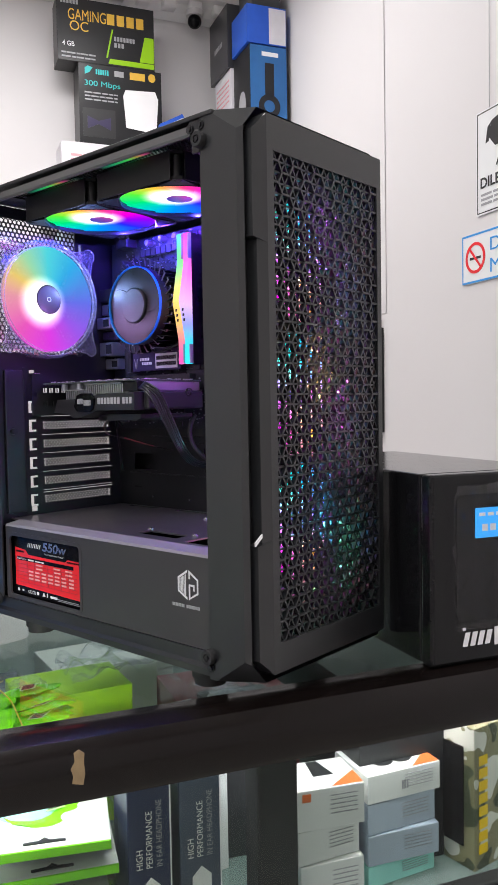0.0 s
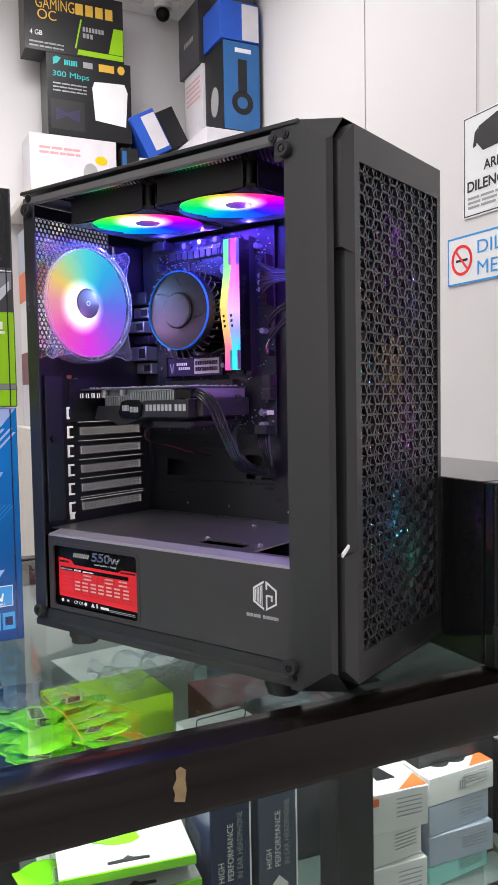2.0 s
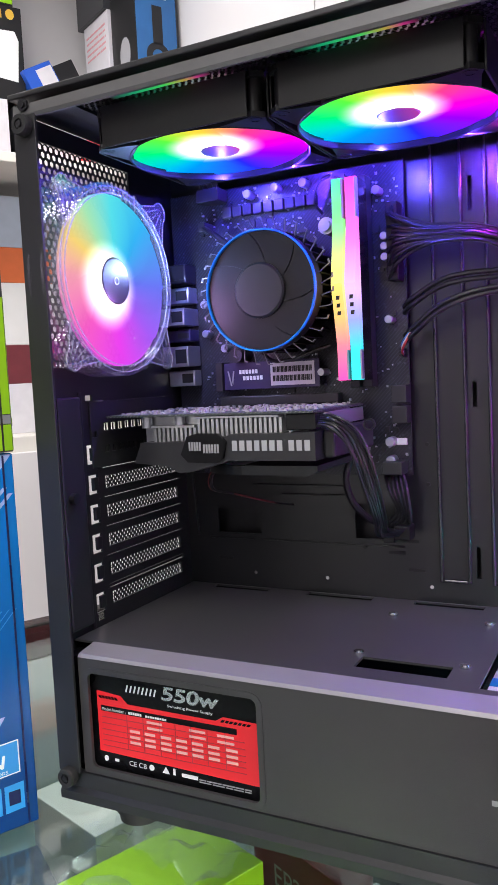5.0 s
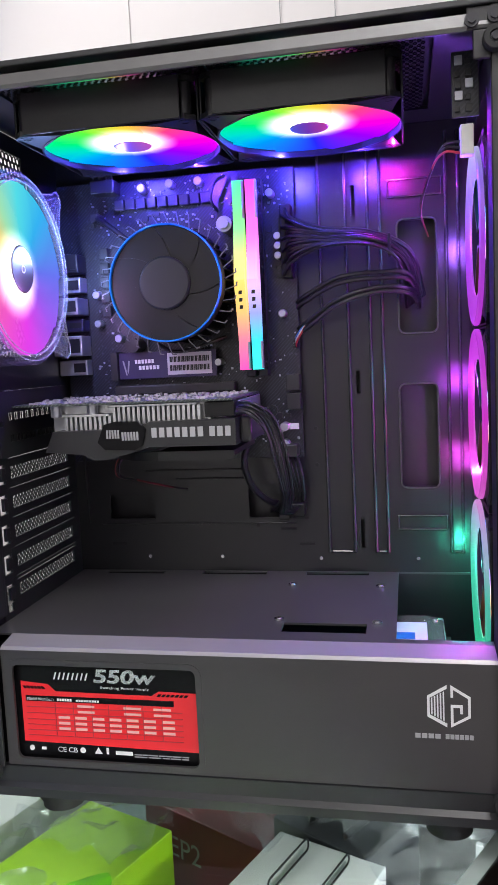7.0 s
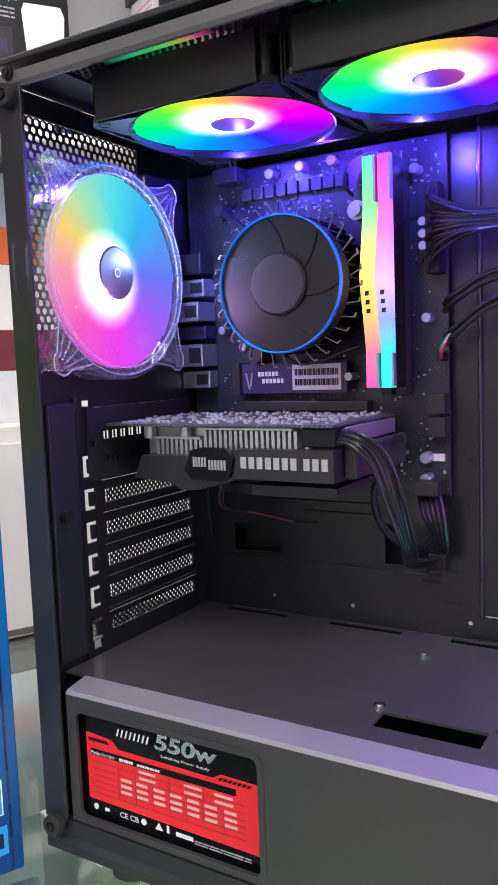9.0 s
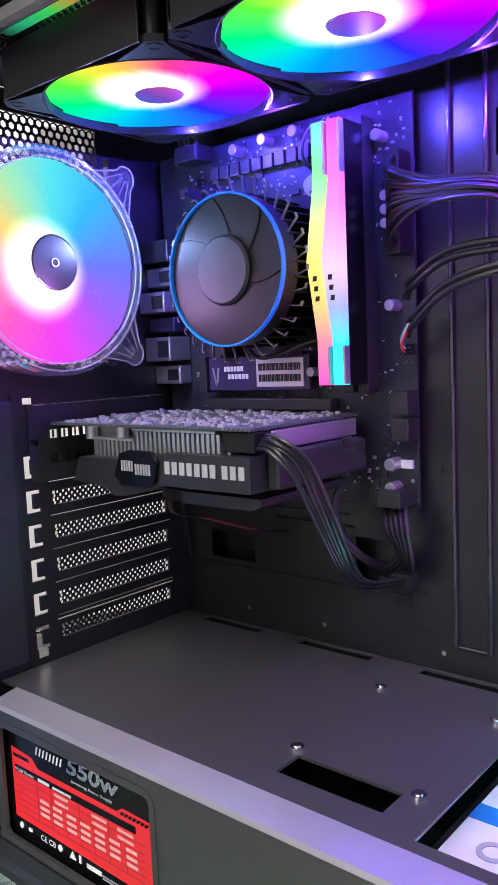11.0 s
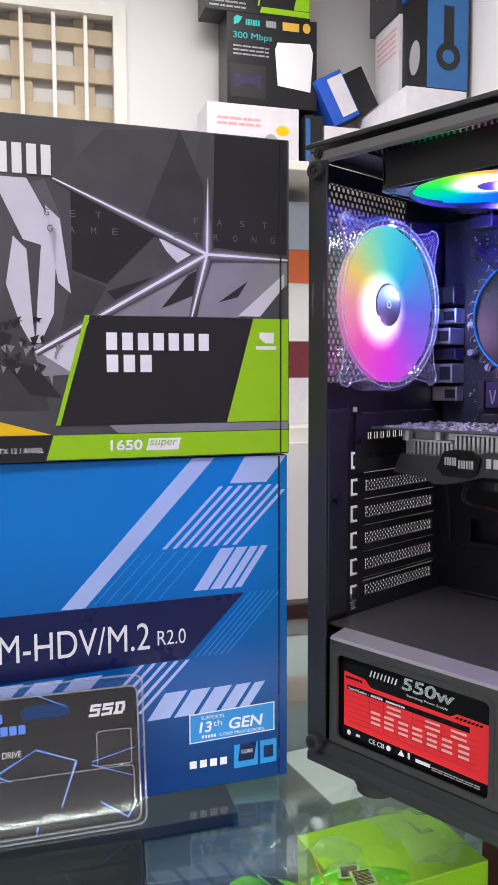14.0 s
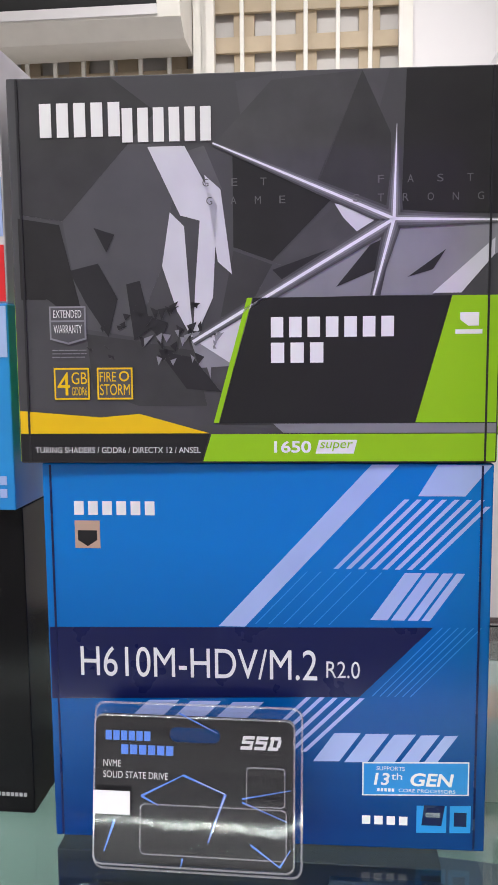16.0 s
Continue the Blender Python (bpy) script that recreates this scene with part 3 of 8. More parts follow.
for x0, x1, z0, z1 in cut[:2]:
    part("cut_out_rim", soft_frame(B(), x0 - 0.0004, x1 + 0.0004, z0 - 0.0004, z1 + 0.0004, 0.0042, 0.0012, TRAY - 0.0009, TRAY + 0.0014), M_RIB_GLINT, case)
for x0, x1, z in ((0.085, 0.143, 0.2050), (0.020, 0.180, 0.1690), (0.060, 0.140, 0.2120)):
    part("tray_crease", box(B(), x0, x1, TRAY - 0.0012, TRAY - 0.0001, z, z + 0.0013, 0.0005), M_INNER, case)
for x0, z in ((0.178, 0.1725), (0.182, 0.1520), (0.168, 0.1640), (0.028, 0.1520)):
    part("tray_slit", box(B(), x0, x0 + 0.012, TRAY - 0.0006, TRAY - 0.0001, z, z + 0.0022, 0.0002), M_GROOVE, case)

# power supply cover
bm = B()
ph = [(0.0225, 0.1415, 0.0560, 0.1185)]
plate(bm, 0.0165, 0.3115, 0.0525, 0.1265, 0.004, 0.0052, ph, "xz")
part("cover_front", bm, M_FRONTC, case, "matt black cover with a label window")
part("window_rim", soft_frame(B(), 0.0235, 0.1405, 0.0570, 0.1175, 0.0040, 0.0036, 0.0036, 0.0058), M_FRONTC, case, "rounded rim of the label window")
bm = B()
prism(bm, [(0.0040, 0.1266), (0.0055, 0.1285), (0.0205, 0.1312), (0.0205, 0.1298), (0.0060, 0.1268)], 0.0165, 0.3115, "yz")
part("cover_bevel", bm, M_BEVEL_SHEEN, case, "satin bevelled edge, paler for the light it reflects")
bm = B()
th = [(0.187, 0.239, 0.035, 0.0515), (0.187, 0.235, 0.160, 0.168), (0.105, 0.156, 0.160, 0.168), (0.025, 0.073, 0.160, 0.168), (0.257, 0.3115, 0.027, 0.169)]
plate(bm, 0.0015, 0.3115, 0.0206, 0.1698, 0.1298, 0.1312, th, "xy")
part("cover_top", bm, M_COVER_LIT, case)
for px, py in ((0.2450, 0.0530), (0.2445, 0.1300), (0.1810, 0.1320), (0.1830, 0.0560)):
    bm = cyl(B(), (px, py, 0.1313), (0, 0, 1), 0.0032, 0.0012, 20)
    cyl(bm, (px, py, 0.1325), (0, 0, 1), 0.0018, 0.0006, 12)
    part("rivet", bm, M_CHROME, case)
# emblem
S = (0.2850, 0.1025)
em = [[(-0.0117, 0.0052), (-0.0010, 0.0118), (-0.0010, 0.0098), (-0.0103, 0.0042), (-0.0103, -0.0055), (-0.0010, -0.0105), (-0.0010, -0.0125), (-0.0117, -0.0066)],
      [(0.0010, 0.0118), (0.0117, 0.0052), (0.0117, -0.0066), (0.0010, -0.0125), (0.0010, 0.0005), (0.0075, 0.0005), (0.0075, -0.0045), (0.0060, -0.0045), (0.0060, -0.0010), (0.0024, -0.0010), (0.0024, -0.0103), (0.0103, -0.0057), (0.0103, 0.0043), (0.0024, 0.0093), (0.0024, 0.0048), (0.0010, 0.0048)]]
em += [[(-0.0096 + k * 0.0016, -0.0050 - k * 0.0009), (-0.0088 + k * 0.0016, -0.0054 - k * 0.0009), (-0.0088 + k * 0.0016, 0.0045 + k * 0.0009), (-0.0096 + k * 0.0016, 0.0040 + k * 0.0009)] for k in range(5)]
M_EMB = mat("emblem_print", (0.72, 0.72, 0.74), 0.4)
ink("emblem", [[(S[0] + x, S[1] + z) for x, z in p] for p in em], M_EMB, case, 0.0036, "white printed hexagon emblem")
ink("emblem_caption", bars(0.2665, 0.281, 0.0832, 0.0858, 4, 0.2) + bars(0.283, 0.2985, 0.0832, 0.0858, 6, 0.2), M_GREYP, case, 0.0036)

# panel screws
def washer_screw(x, z, r=0.0062):
    bm = ring(B(), (x, -0.0002, z), (0, -1, 0), [(r, 0), (r, 0.004), (r * 0.9, 0.0055), (r * 0.5, 0.0055), (r * 0.5, 0.0)], 28)
    s = part("rubber_washer", bm, M_RUBBER, case)
    bm = cyl(B(), (x, -0.0003, z), (0, -1, 0), r * 0.48, 0.0045, 6)
    cyl(bm, (x, -0.0003, z), (0, -1, 0), r * 0.3, 0.0058, 16)
    part("panel_screw", bm, M_SCREW, case)


for x, z in ((0.3135, 0.4485), (0.3135, 0.0505), (0.008, 0.4495), (0.008, 0.0505)):
    washer_screw(x, z)
for x, z in ((0.3135, 0.4600), (0.3025, 0.4590), (0.008, 0.4615), (0.3140, 0.0415)):
    bm = cyl(B(), (x, 0.0002, z), (0, -1, 0), 0.0036, 0.0016, 20)
    cyl(bm, (x, 0.0002, z), (0, -1, 0), 0.0022, 0.0026, 6)
    part("small_screw", bm, M_SCREW, case)
part("screw_tab", box(B(), 0.300, 0.326, 0.0003, 0.0025, 0.4545, 0.4655, 0.0006), M_STEEL, case)
part("screw_tab", box(B(), 0.303, 0.3115, 0.0003, 0.0025, 0.4405, 0.4544, 0.0006), M_STEEL, case)
for x, y in ((0.04, 0.028), (0.285, 0.028), (0.04, 0.16), (0.285, 0.16)):
    bm = cyl(B(), (x, y, TOP + 0.0002), (0, 0, 1), 0.0135, 0.006, 28)
    cyl(bm, (x, y, TOP + 0.0062), (0, 0, 1), 0.0155, ZB - TOP - 0.0065, 28)
    part("foot", bm, M_RUBBER, case, "black rubber foot", True)

# front: outer shell with cut corners
bm = prism(B(), [(0.3120, 0.0), (0.3490, 0.0), (0.3522, 0.0045), (0.3522, W - 0.006), (0.3490, W), (0.3120, W)], ZB - 0.002, ZT + 0.001, "xy")
for no, co in (((0.427, -0.666, 0.612), (0.3260, 0.0, 0.4655)), ((0.427, -0.666, -0.612), (0.3260, 0.0, 0.0365)), ((0.45, 0.62, 0.72), (0.3490, W, 0.4600))):
    r = bmesh.ops.bisect_plane(bm, geom=bm.verts[:] + bm.edges[:] + bm.faces[:], plane_co=co, plane_no=no, clear_outer=True)
    bmesh.ops.holes_fill(bm, edges=[e for e in r["geom_cut"] if isinstance(e, bmesh.types.BMEdge)], sides=12)
bm.faces.ensure_lookup_table()
# the shell is hollow: leave the band of its side, corner and top; cut out the inside
shell = B()
plate(shell, 0.0060, W - 0.006, 0.0460, 0.4550, 0.3120, 0.3465, [(0.0285, 0.1735, 0.0640, 0.4360)], "yz")
part("front_frame", shell, M_GROOVE, case, "black inner front frame")
for f_ in [f for f in bm.faces if abs(f.normal.x) > 0.95]:
    bm.faces.remove(f_)
part("front_shell", bm, M_PLASTIC, case, "dark grey plastic front shell with cut corners")
# front face panel round the mesh
XF = 0.3610
MY0, MY1, MZ0, MZ1 = 0.0285, 0.1725, 0.0630, 0.4370
bm = B()
plate(bm, 0.0205, 0.1790, 0.0400, 0.4630, 0.3466, XF, [(MY0, MY1, MZ0, MZ1)], "yz")
part("front_face", bm, M_PLASTIC, case, "dark grey mesh surround")
for za, zb_, zc_, zd, y0 in ((0.0520, 0.0405, 0.1400, 0.1440, 0.0090), (0.3720, 0.3680, 0.4500, 0.4625, 0.0090), (0.1402, 0.1442, 0.3718, 0.3678, 0.0135)):
    bm = B()
    lo = [bm.verts.new(p) for p in ((0.3466, y0, za), (0.3562, y0, za), (XF, 0.0204, zb_), (0.3466, 0.0204, zb_))]
    hi = [bm.verts.new(p) for p in ((0.3466, y0, zc_), (0.3562, y0, zc_), (XF, 0.0204, zd), (0.3466, 0.0204, zd))]
    bm.faces.new(lo)
    bm.faces.new(hi)
    for k in range(4):
        bm.faces.new((lo[k], lo[(k + 1) % 4], hi[(k + 1) % 4], hi[k]))
    part("front_edge", bm, M_PLASTIC, case)
bm = B()
v_ = [bm.verts.new(p) for p in ((0.3566, 0.0060, 0.1405), (0.3600, 0.0100, 0.1475), (0.3600, 0.0100, 0.1500), (0.3566, 0.0060, 0.1435), (0.3546, 0.0068, 0.1405), (0.3580, 0.0108, 0.1475), (0.3580, 0.0108, 0.1500), (0.3546, 0.0068, 0.1435))]
bm.faces.new(v_[:4])
bm.faces.new(v_[4:])
for k in range(4):
    bm.faces.new((v_[k], v_[(k + 1) % 4], v_[4 + (k + 1) % 4], v_[4 + k]))
part("light_mark", bm, M_WHITE, case, "small white mark on the edge")

# hexagon mesh with star spokes
def strut(bm, a, b, w, x0, x1):
    a, b = Vector(a), Vector(b)
    side = Vector((-(b - a).y, (b - a).x)).normalized() * w / 2
    vs = [[bm.verts.new((x, *(p + s * side))) for p, s in ((a, 1), (b, 1), (b, -1), (a, -1))] for x in (x0, x1)]
    bm.faces.new(vs[0])
    bm.faces.new(vs[1])
    for k in range(4):
        bm.faces.new((vs[0][k], vs[0][(k + 1) % 4], vs[1][(k + 1) % 4], vs[1][k]))


bm, spokes = B(), B()
FL = 0.0160
RH = FL / math.sqrt(3)
col = -1
yc = MY0 + 0.002
while yc < MY1 + RH:
    col += 1
    zc = MZ0 - (0.0 if col % 2 else FL / 2)
    while zc < MZ1 + FL / 2:
        c = Vector((yc, zc))
        corner = [c + RH * Vector((math.cos(math.radians(60 * k)), math.sin(math.radians(60 * k)))) for k in range(7)]
        inside = lambda p: MY0 - 0.0005 < p.x < MY1 + 0.0005 and MZ0 - 0.0005 < p.y < MZ1 + 0.0005
        for k in range(3):
            if inside((corner[k] + corner[k + 1]) / 2):
                strut(bm, corner[k], corner[k + 1], 0.0017, 0.3565, 0.3604)
        for k in range(6):
            if inside((c + corner[k]) / 2):
                strut(spokes, c, corner[k], 0.0015, 0.3552, 0.3588)
        zc += FL
    yc += RH * 1.5
part("mesh_lattice", bm, M_PLASTIC, case, "raised hexagon lattice")
part("star_lattice", spokes, M_PLASTIC, case, "recessed star spokes")
bm = B()
perforated(bm, 0.027, 0.174, 0.061, 0.439, 0.3546, 0.3544, 0.0030, 0.00135, "yz")
part("dust_filter", bm, M_GROOVE, case, "fine black dust filter")

# fans ---------------------------------------------------------------------------
RAINBOW_TOP = [(0.0, (0.0, 0.7, 0.55)), (0.10, (0.0, 0.3, 1)), (0.25, (0.02, 0.02, 1)), (0.38, (0.3, 0.0, 1)), (0.5, (1, 0.0, 0.7)), (0.61, (1, 0.05, 0.25)), (0.71, (1, 0.6, 0.05)), (0.82, (0.1, 0.9, 0.05)), (0.92, (0.0, 0.85, 0.2)), (1.0, (0.0, 0.7, 0.55))]
RAINBOW_REAR = [(0.0, (1, 0.38, 0.5)), (0.12, (1, 0.12, 0.62)), (0.25, (0.9, 0.06, 0.95)), (0.38, (0.4, 0.12, 1)), (0.5, (0.16, 0.2, 1)), (0.64, (0.04, 0.5, 1)), (0.75, (0.1, 0.8, 0.9)), (0.84, (0.4, 0.85, 0.5)), (0.92, (1, 0.72, 0.2)), (1.0, (1, 0.38, 0.5))]
RAINBOW_FRONT = [(0.0, (0.55, 0.0, 1)), (0.2, (1, 0.0, 0.75)), (0.36, (1, 0.45, 0.05)), (0.5, (0.3, 0.1, 1)), (0.68, (0.0, 0.5, 1)), (0.82, (0.0, 0.9, 0.6)), (0.92, (0.3, 0.2, 1)), (1.0, (0.55, 0.0, 1))]
M_FAN_TOP = led_fan("lit_blades_top", RAINBOW_TOP, 1.9, 0, 0.88, 0.045, side=(0.0, 0.008))
M_FAN_REAR = led_fan("lit_blades_rear", RAINBOW_REAR, 1.5, 0, 0.95, 0.044, 0.82, (-0.008, -0.004))
M_FAN_FRONT = led_fan("lit_blades_front", RAINBOW_FRONT, 4.0, 0, 0.15, 0.05)


def case_fan(m, half, blades, body, label, lit, lit_label, count=9, clear_frame=False, deep=0.024, hub_share=0.30, face=0.021):
    """A fan: square frame round a ring, hub and swept blades; its axle is the local z axis, blades face +z."""
    f = thing("case_fan", label, "fan", m, group="fans in the computer case")
    R = half * (1.0 if clear_frame else 0.995)
    thick = 0.0030 if clear_frame else 0.0010
    bm = B()
    ring(bm, (0, 0, 0), (0, 0, 1), [(R, 0), (R, deep), (R - thick * 0.4, deep + 0.0004), (R - thick, deep), (R - thick * 1.15, deep * 0.5), (R - thick, 0)], 64)
    part("ring", bm, body, f, "", True)
    if clear_frame:
        for r_, h_ in ((R + 0.0006, 0.002), (R + 0.0006, deep - 0.003), (R + 0.0006, deep * 0.5)):
            part("ring_lip", ring(B(), (0, 0, 0), (0, 0, 1), [(R + 0.0001, h_), (r_ + 0.0022, h_), (r_ + 0.0022, h_ + 0.0016), (R + 0.0001, h_ + 0.0016)], 64), body, f)
        for r_ in (R - 0.0004, R - 0.0046):
            part("ring_edge", ring(B(), (0, 0, 0), (0, 0, 1), [(r_, deep + 0.0004), (r_ + 0.0007, deep + 0.0004), (r_ + 0.0007, deep + 0.0010), (r_, deep + 0.0010)], 64), M_ACRYLEDGE, f, "bright moulded rim", True)
        part("hub_mark", ring(B(), (0, 0, deep - 0.0027), (0, 0, 1), [(0.0026, 0), (0.0026, 0.0003), (0.0019, 0.0003), (0.0019, 0)], 24), M_GREYP, f)
    for sx in (-1, 1):
        for sy in (-1, 1):
            for h0, h1 in ((0.0, 0.0030), (deep - 0.0030, deep)):
                bm = B()
                a = math.atan2(sy, sx)
                c_, e_ = Vector((half * sx * 0.86, half * sy * 0.86)), Vector((math.cos(a), math.sin(a)))
                t_ = Vector((-e_.y, e_.x))
                pts = [tuple(Vector((R * math.cos(a - 0.30), R * math.sin(a - 0.30)))), tuple(c_ - t_ * 0.0065), tuple(c_ + e_ * 0.0055 - t_ * 0.004), tuple(c_ + e_ * 0.0055 + t_ * 0.004), tuple(c_ + t_ * 0.0065), tuple(Vector((R * math.cos(a + 0.30), R * math.sin(a + 0.30))))]
                if clear_frame:
                    # a wedge of clear plastic with a rounded lug and thin ribs
                    lug = [tuple(c_ + 0.0072 * (math.cos(b_) * e_ + math.sin(b_) * t_)) for b_ in [-1.7 + 3.4 * q / 8 for q in range(9)]]
                    pts = [pts[0], *lug, pts[-1]]
                    if h0 > 0:
                        part("corner_edge", tube(B(), [(*p, h1) for p in pts], 0.00055, 5, 1), M_ACRYLEDGE, f, "bright moulded rim", True)
                        for q in (-0.6, -0.2, 0.2, 0.6):
                            ra = Vector((R * math.cos(a + 0.30 * q), R * math.sin(a + 0.30 * q)))
                            part("corner_rib", tube(B(), [(*ra, h1), (*(c_ + t_ * 0.0060 * q), h1)], 0.0004, 4, 1), M_ACRYLEDGE, f)
                prism(bm, pts, h0, h1, "xy")
                part("corner", bm, body, f)
            bm = ring(B(), (half * sx * 0.86, half * sy * 0.86, -0.0003), (0, 0, 1), [(0.0040, 0), (0.0040, deep + 0.0006), (0.0024, deep + 0.0006), (0.0024, 0)], 20)
            part("corner_post", bm, body, f, "", True)
    hub = half * hub_share
    bm = cyl(B(), (0, 0, 0.006), (0, 0, 1), hub, deep - 0.0098, 40)
    cyl(bm, (0, 0, deep - 0.0038), (0, 0, 1), hub, 0.0010, 40, hub * 0.92)
    if not clear_frame:
        for k in range(4):
            side_ = box(B(), -half * 0.84, half * 0.84, half * 0.975, half * 0.998, 0.0002, deep - 0.0002, 0.0004)
            bmesh.ops.rotate(side_, verts=side_.verts, cent=(0, 0, 0), matrix=Matrix.Rotation(math.pi / 2 * k, 3, "Z"))
            part("frame_side", side_, body, f)
    part("hub", bm, M_HUB if clear_frame else M_HUBDARK, f, "", True)
    for k in range(4):
        a = math.radians(45 + 90 * k)
        bm = B()
        box(bm, hub * 0.6, R - 0.001, -0.0016, 0.0016, 0.0005, 0.0032)
        bmesh.ops.rotate(bm, verts=bm.verts, cent=(0, 0, 0), matrix=Matrix.Rotation(a, 3, "Z"))
        part("strut", bm, body, f)
    n, rb = 7, R - thick * 1.25
    span = 2 * math.pi / count
    for k in range(count):
        bm = B()
        rows = []
        for i in range(n + 1):
            r = hub * 0.99 + (rb - hub) * i / n
            sweep = 0.55 * (i / n) ** 1.3
            row = []
            for j in range(9):
                s = j / 8
                ang = k * span + sweep + span * blades * (s - 0.5)
                h = face - ((0.0012 if clear_frame else 0.0010) * s + 0.0006 * math.sin(math.pi * s)) * (0.12 + 0.88 * i / n)
                row.append((bm.verts.new((r * math.cos(ang), r * math.sin(ang), h)), bm.verts.new((r * math.cos(ang), r * math.sin(ang), h - 0.0012))))
            rows.append(row)
        for i in range(n):
            for j in range(8):
                for q in (0, 1):
                    bm.faces.new((rows[i][j][q], rows[i][j + 1][q], rows[i + 1][j + 1][q], rows[i + 1][j][q]))
        for j in range(8):
            bm.faces.new((rows[n][j][0], rows[n][j + 1][0], rows[n][j + 1][1], rows[n][j][1]))
        for i in range(n):
            bm.faces.new((rows[i][0][0], rows[i + 1][0][0], rows[i + 1][0][1], rows[i][0][1]))
            bm.faces.new((rows[i][8][0], rows[i + 1][8][0], rows[i + 1][8][1], rows[i][8][1]))
        part("blade", bm, lit, f, lit_label, True)
    return f


# dark hub; the fan light it reflects is painted in as a blue-to-magenta glow
M_HUBDARK = led_slide("hub_reflection", [(0.0, (0.02, 0.12, 0.8)), (0.45, (0.22, 0.02, 0.55)), (1.0, (0.8, 0.05, 0.45))], 0.5, -0.012, 0.012, 0)
M_HUB = mat("smoked_hub", (0.013, 0.007, 0.013), 0.5, vary=0.5, scale=90, spec=0.3)
# rear fan: blades look into the case (+x); local x runs along +y, local y up
case_fan(Matrix(((0, 0, 1, 0.0010), (1, 0, 0, 0.0615), (0, 1, 0, 0.363), (0, 0, 0, 1))), 0.0600, 1.6, M_ACRYL, "clear acrylic case fan glowing pink, blue and cyan", M_FAN_REAR, "frosted blade lit pink, blue and cyan", 9, True, 0.024, 0.26)
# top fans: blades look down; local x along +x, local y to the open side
# glow painted on the vent for the fan light that reaches it
M_VENT_GLOW = led_slide("vent_glow_ink", [(0.0, (0.0, 0.02, 0.01)), (0.25, (0.0, 0.5, 0.2)), (0.55, (0.05, 0.75, 0.12)), (0.75, (0.55, 0.4, 0.05)), (0.88, (0.6, 0.03, 0.25)), (1.0, (0.03, 0.0, 0.01))], 0.6, -0.036, 0.028, 0)
M_RING_HIGH = led_slide("upper_ring_glow", [(0.0, (0.75, 0.05, 1)), (0.5, (0.5, 0.05, 1)), (0.8, (0.4, 0.3, 1)), (1.0, (0.7, 0.75, 1))], 0.55, -0.055, 0.055, 1)
M_RING_MID = led_slide("middle_ring_glow", [(0.0, (0.95, 0.15, 0.8)), (0.5, (0.95, 0.02, 0.85)), (1.0, (0.75, 0.05, 1))], 0.55, -0.055, 0.055, 1)
M_RING_LOW = led_slide("lower_ring_glow", [(0.0, (0.02, 0.8, 0.35)), (0.55, (0.1, 0.75, 0.6)), (0.85, (0.6, 0.6, 1)), (1.0, (0.9, 0.35, 0.9))], 0.55, -0.055, 0.055, 1)
for cx in (0.0980, 0.2120):
    top_fan = case_fan(Matrix(((1, 0, 0, cx), (0, -1, 0, 0.0745), (0, 0, -1, 0.4575), (0, 0, 0, 1))), 0.0568, 1.6, M_BLACK, "black case fan with rainbow-lit blades under the top panel", M_FAN_TOP, "frosted blade lit in rainbow colours", hub_share=0.22)
    # light that leaves the frame upwards shows on the vent by the open side: an added glowing strip
    part("vent_glow", box(B(), -0.036, 0.028, 0.0585, 0.0642, -0.0018, -0.0012, 0.0002), M_VENT_GLOW, top_fan, "fan light on the vent, added as a strip glowing green to red")
# front fans: blades look forward; local x along +y, local y up
for cz, ring_light in ((0.1445, M_RING_LOW), (0.2555, M_RING_MID), (0.3665, M_RING_HIGH)):
    front_fan = case_fan(Matrix(((0, 0, 1, 0.3122), (1, 0, 0, 0.1000), (0, 1, 0, cz), (0, 0, 0, 1))), 0.0553, 1.5, M_BLACK, "black intake fan with violet-lit blades behind the mesh", M_FAN_FRONT, "frosted blade lit violet and cyan", hub_share=0.2, face=0.0085)
    # added glowing ring, in place of the lit blades seen from inside the case
    part("blade_glow_ring", ring(B(), (0, 0, 0), (0, 0, 1), [(0.0360, -0.0010), (0.0490, -0.0014), (0.0530, -0.0034), (0.0545, -0.0024), (0.0545, -0.0002), (0.0360, -0.0002)], 56), ring_light, front_fan, "added ring that glows for the lit blades behind it", True)
# diodes of the fans, small coloured lamps
def diode(x, y, z, colour, watts):
    data = bpy.data.lights.new("fan_diode", "POINT")
    data.energy, data.color, data.shadow_soft_size = watts, colour, 0.0
    ob = new("fan_diode", data)
    ob.location = (x, y, z)


for dx, dy, colour, watts in ((-0.025, 0.050, (0.08, 0.06, 1), 0.50), (0.028, 0.050, (0.11, 0.03, 1), 0.56), (0.0, -0.03, (0.30, 0.16, 0.42), 0.05)):
    for cx in (0.0980, 0.2120):
        diode(cx + dx, 0.0730 + dy, 0.4330, colour, watts)
diode(0.0300, 0.050, 0.345, (0.75, 0.42, 1), 0.16)
diode(0.0300, 0.085, 0.375, (0.30, 0.45, 1), 0.36)
diode(0.2620, 0.120, 0.4330, (0.9, 0.02, 0.75), 0.20)
diode(0.3050, 0.135, 0.372, (0.30, 0.10, 1), 0.22)
diode(0.3050, 0.135, 0.275, (0.55, 0.06, 1), 0.15)
diode(0.3050, 0.135, 0.215, (0.8, 0.06, 0.8), 0.12)
diode(0.3050, 0.135, 0.150, (0.05, 0.9, 0.6), 0.14)

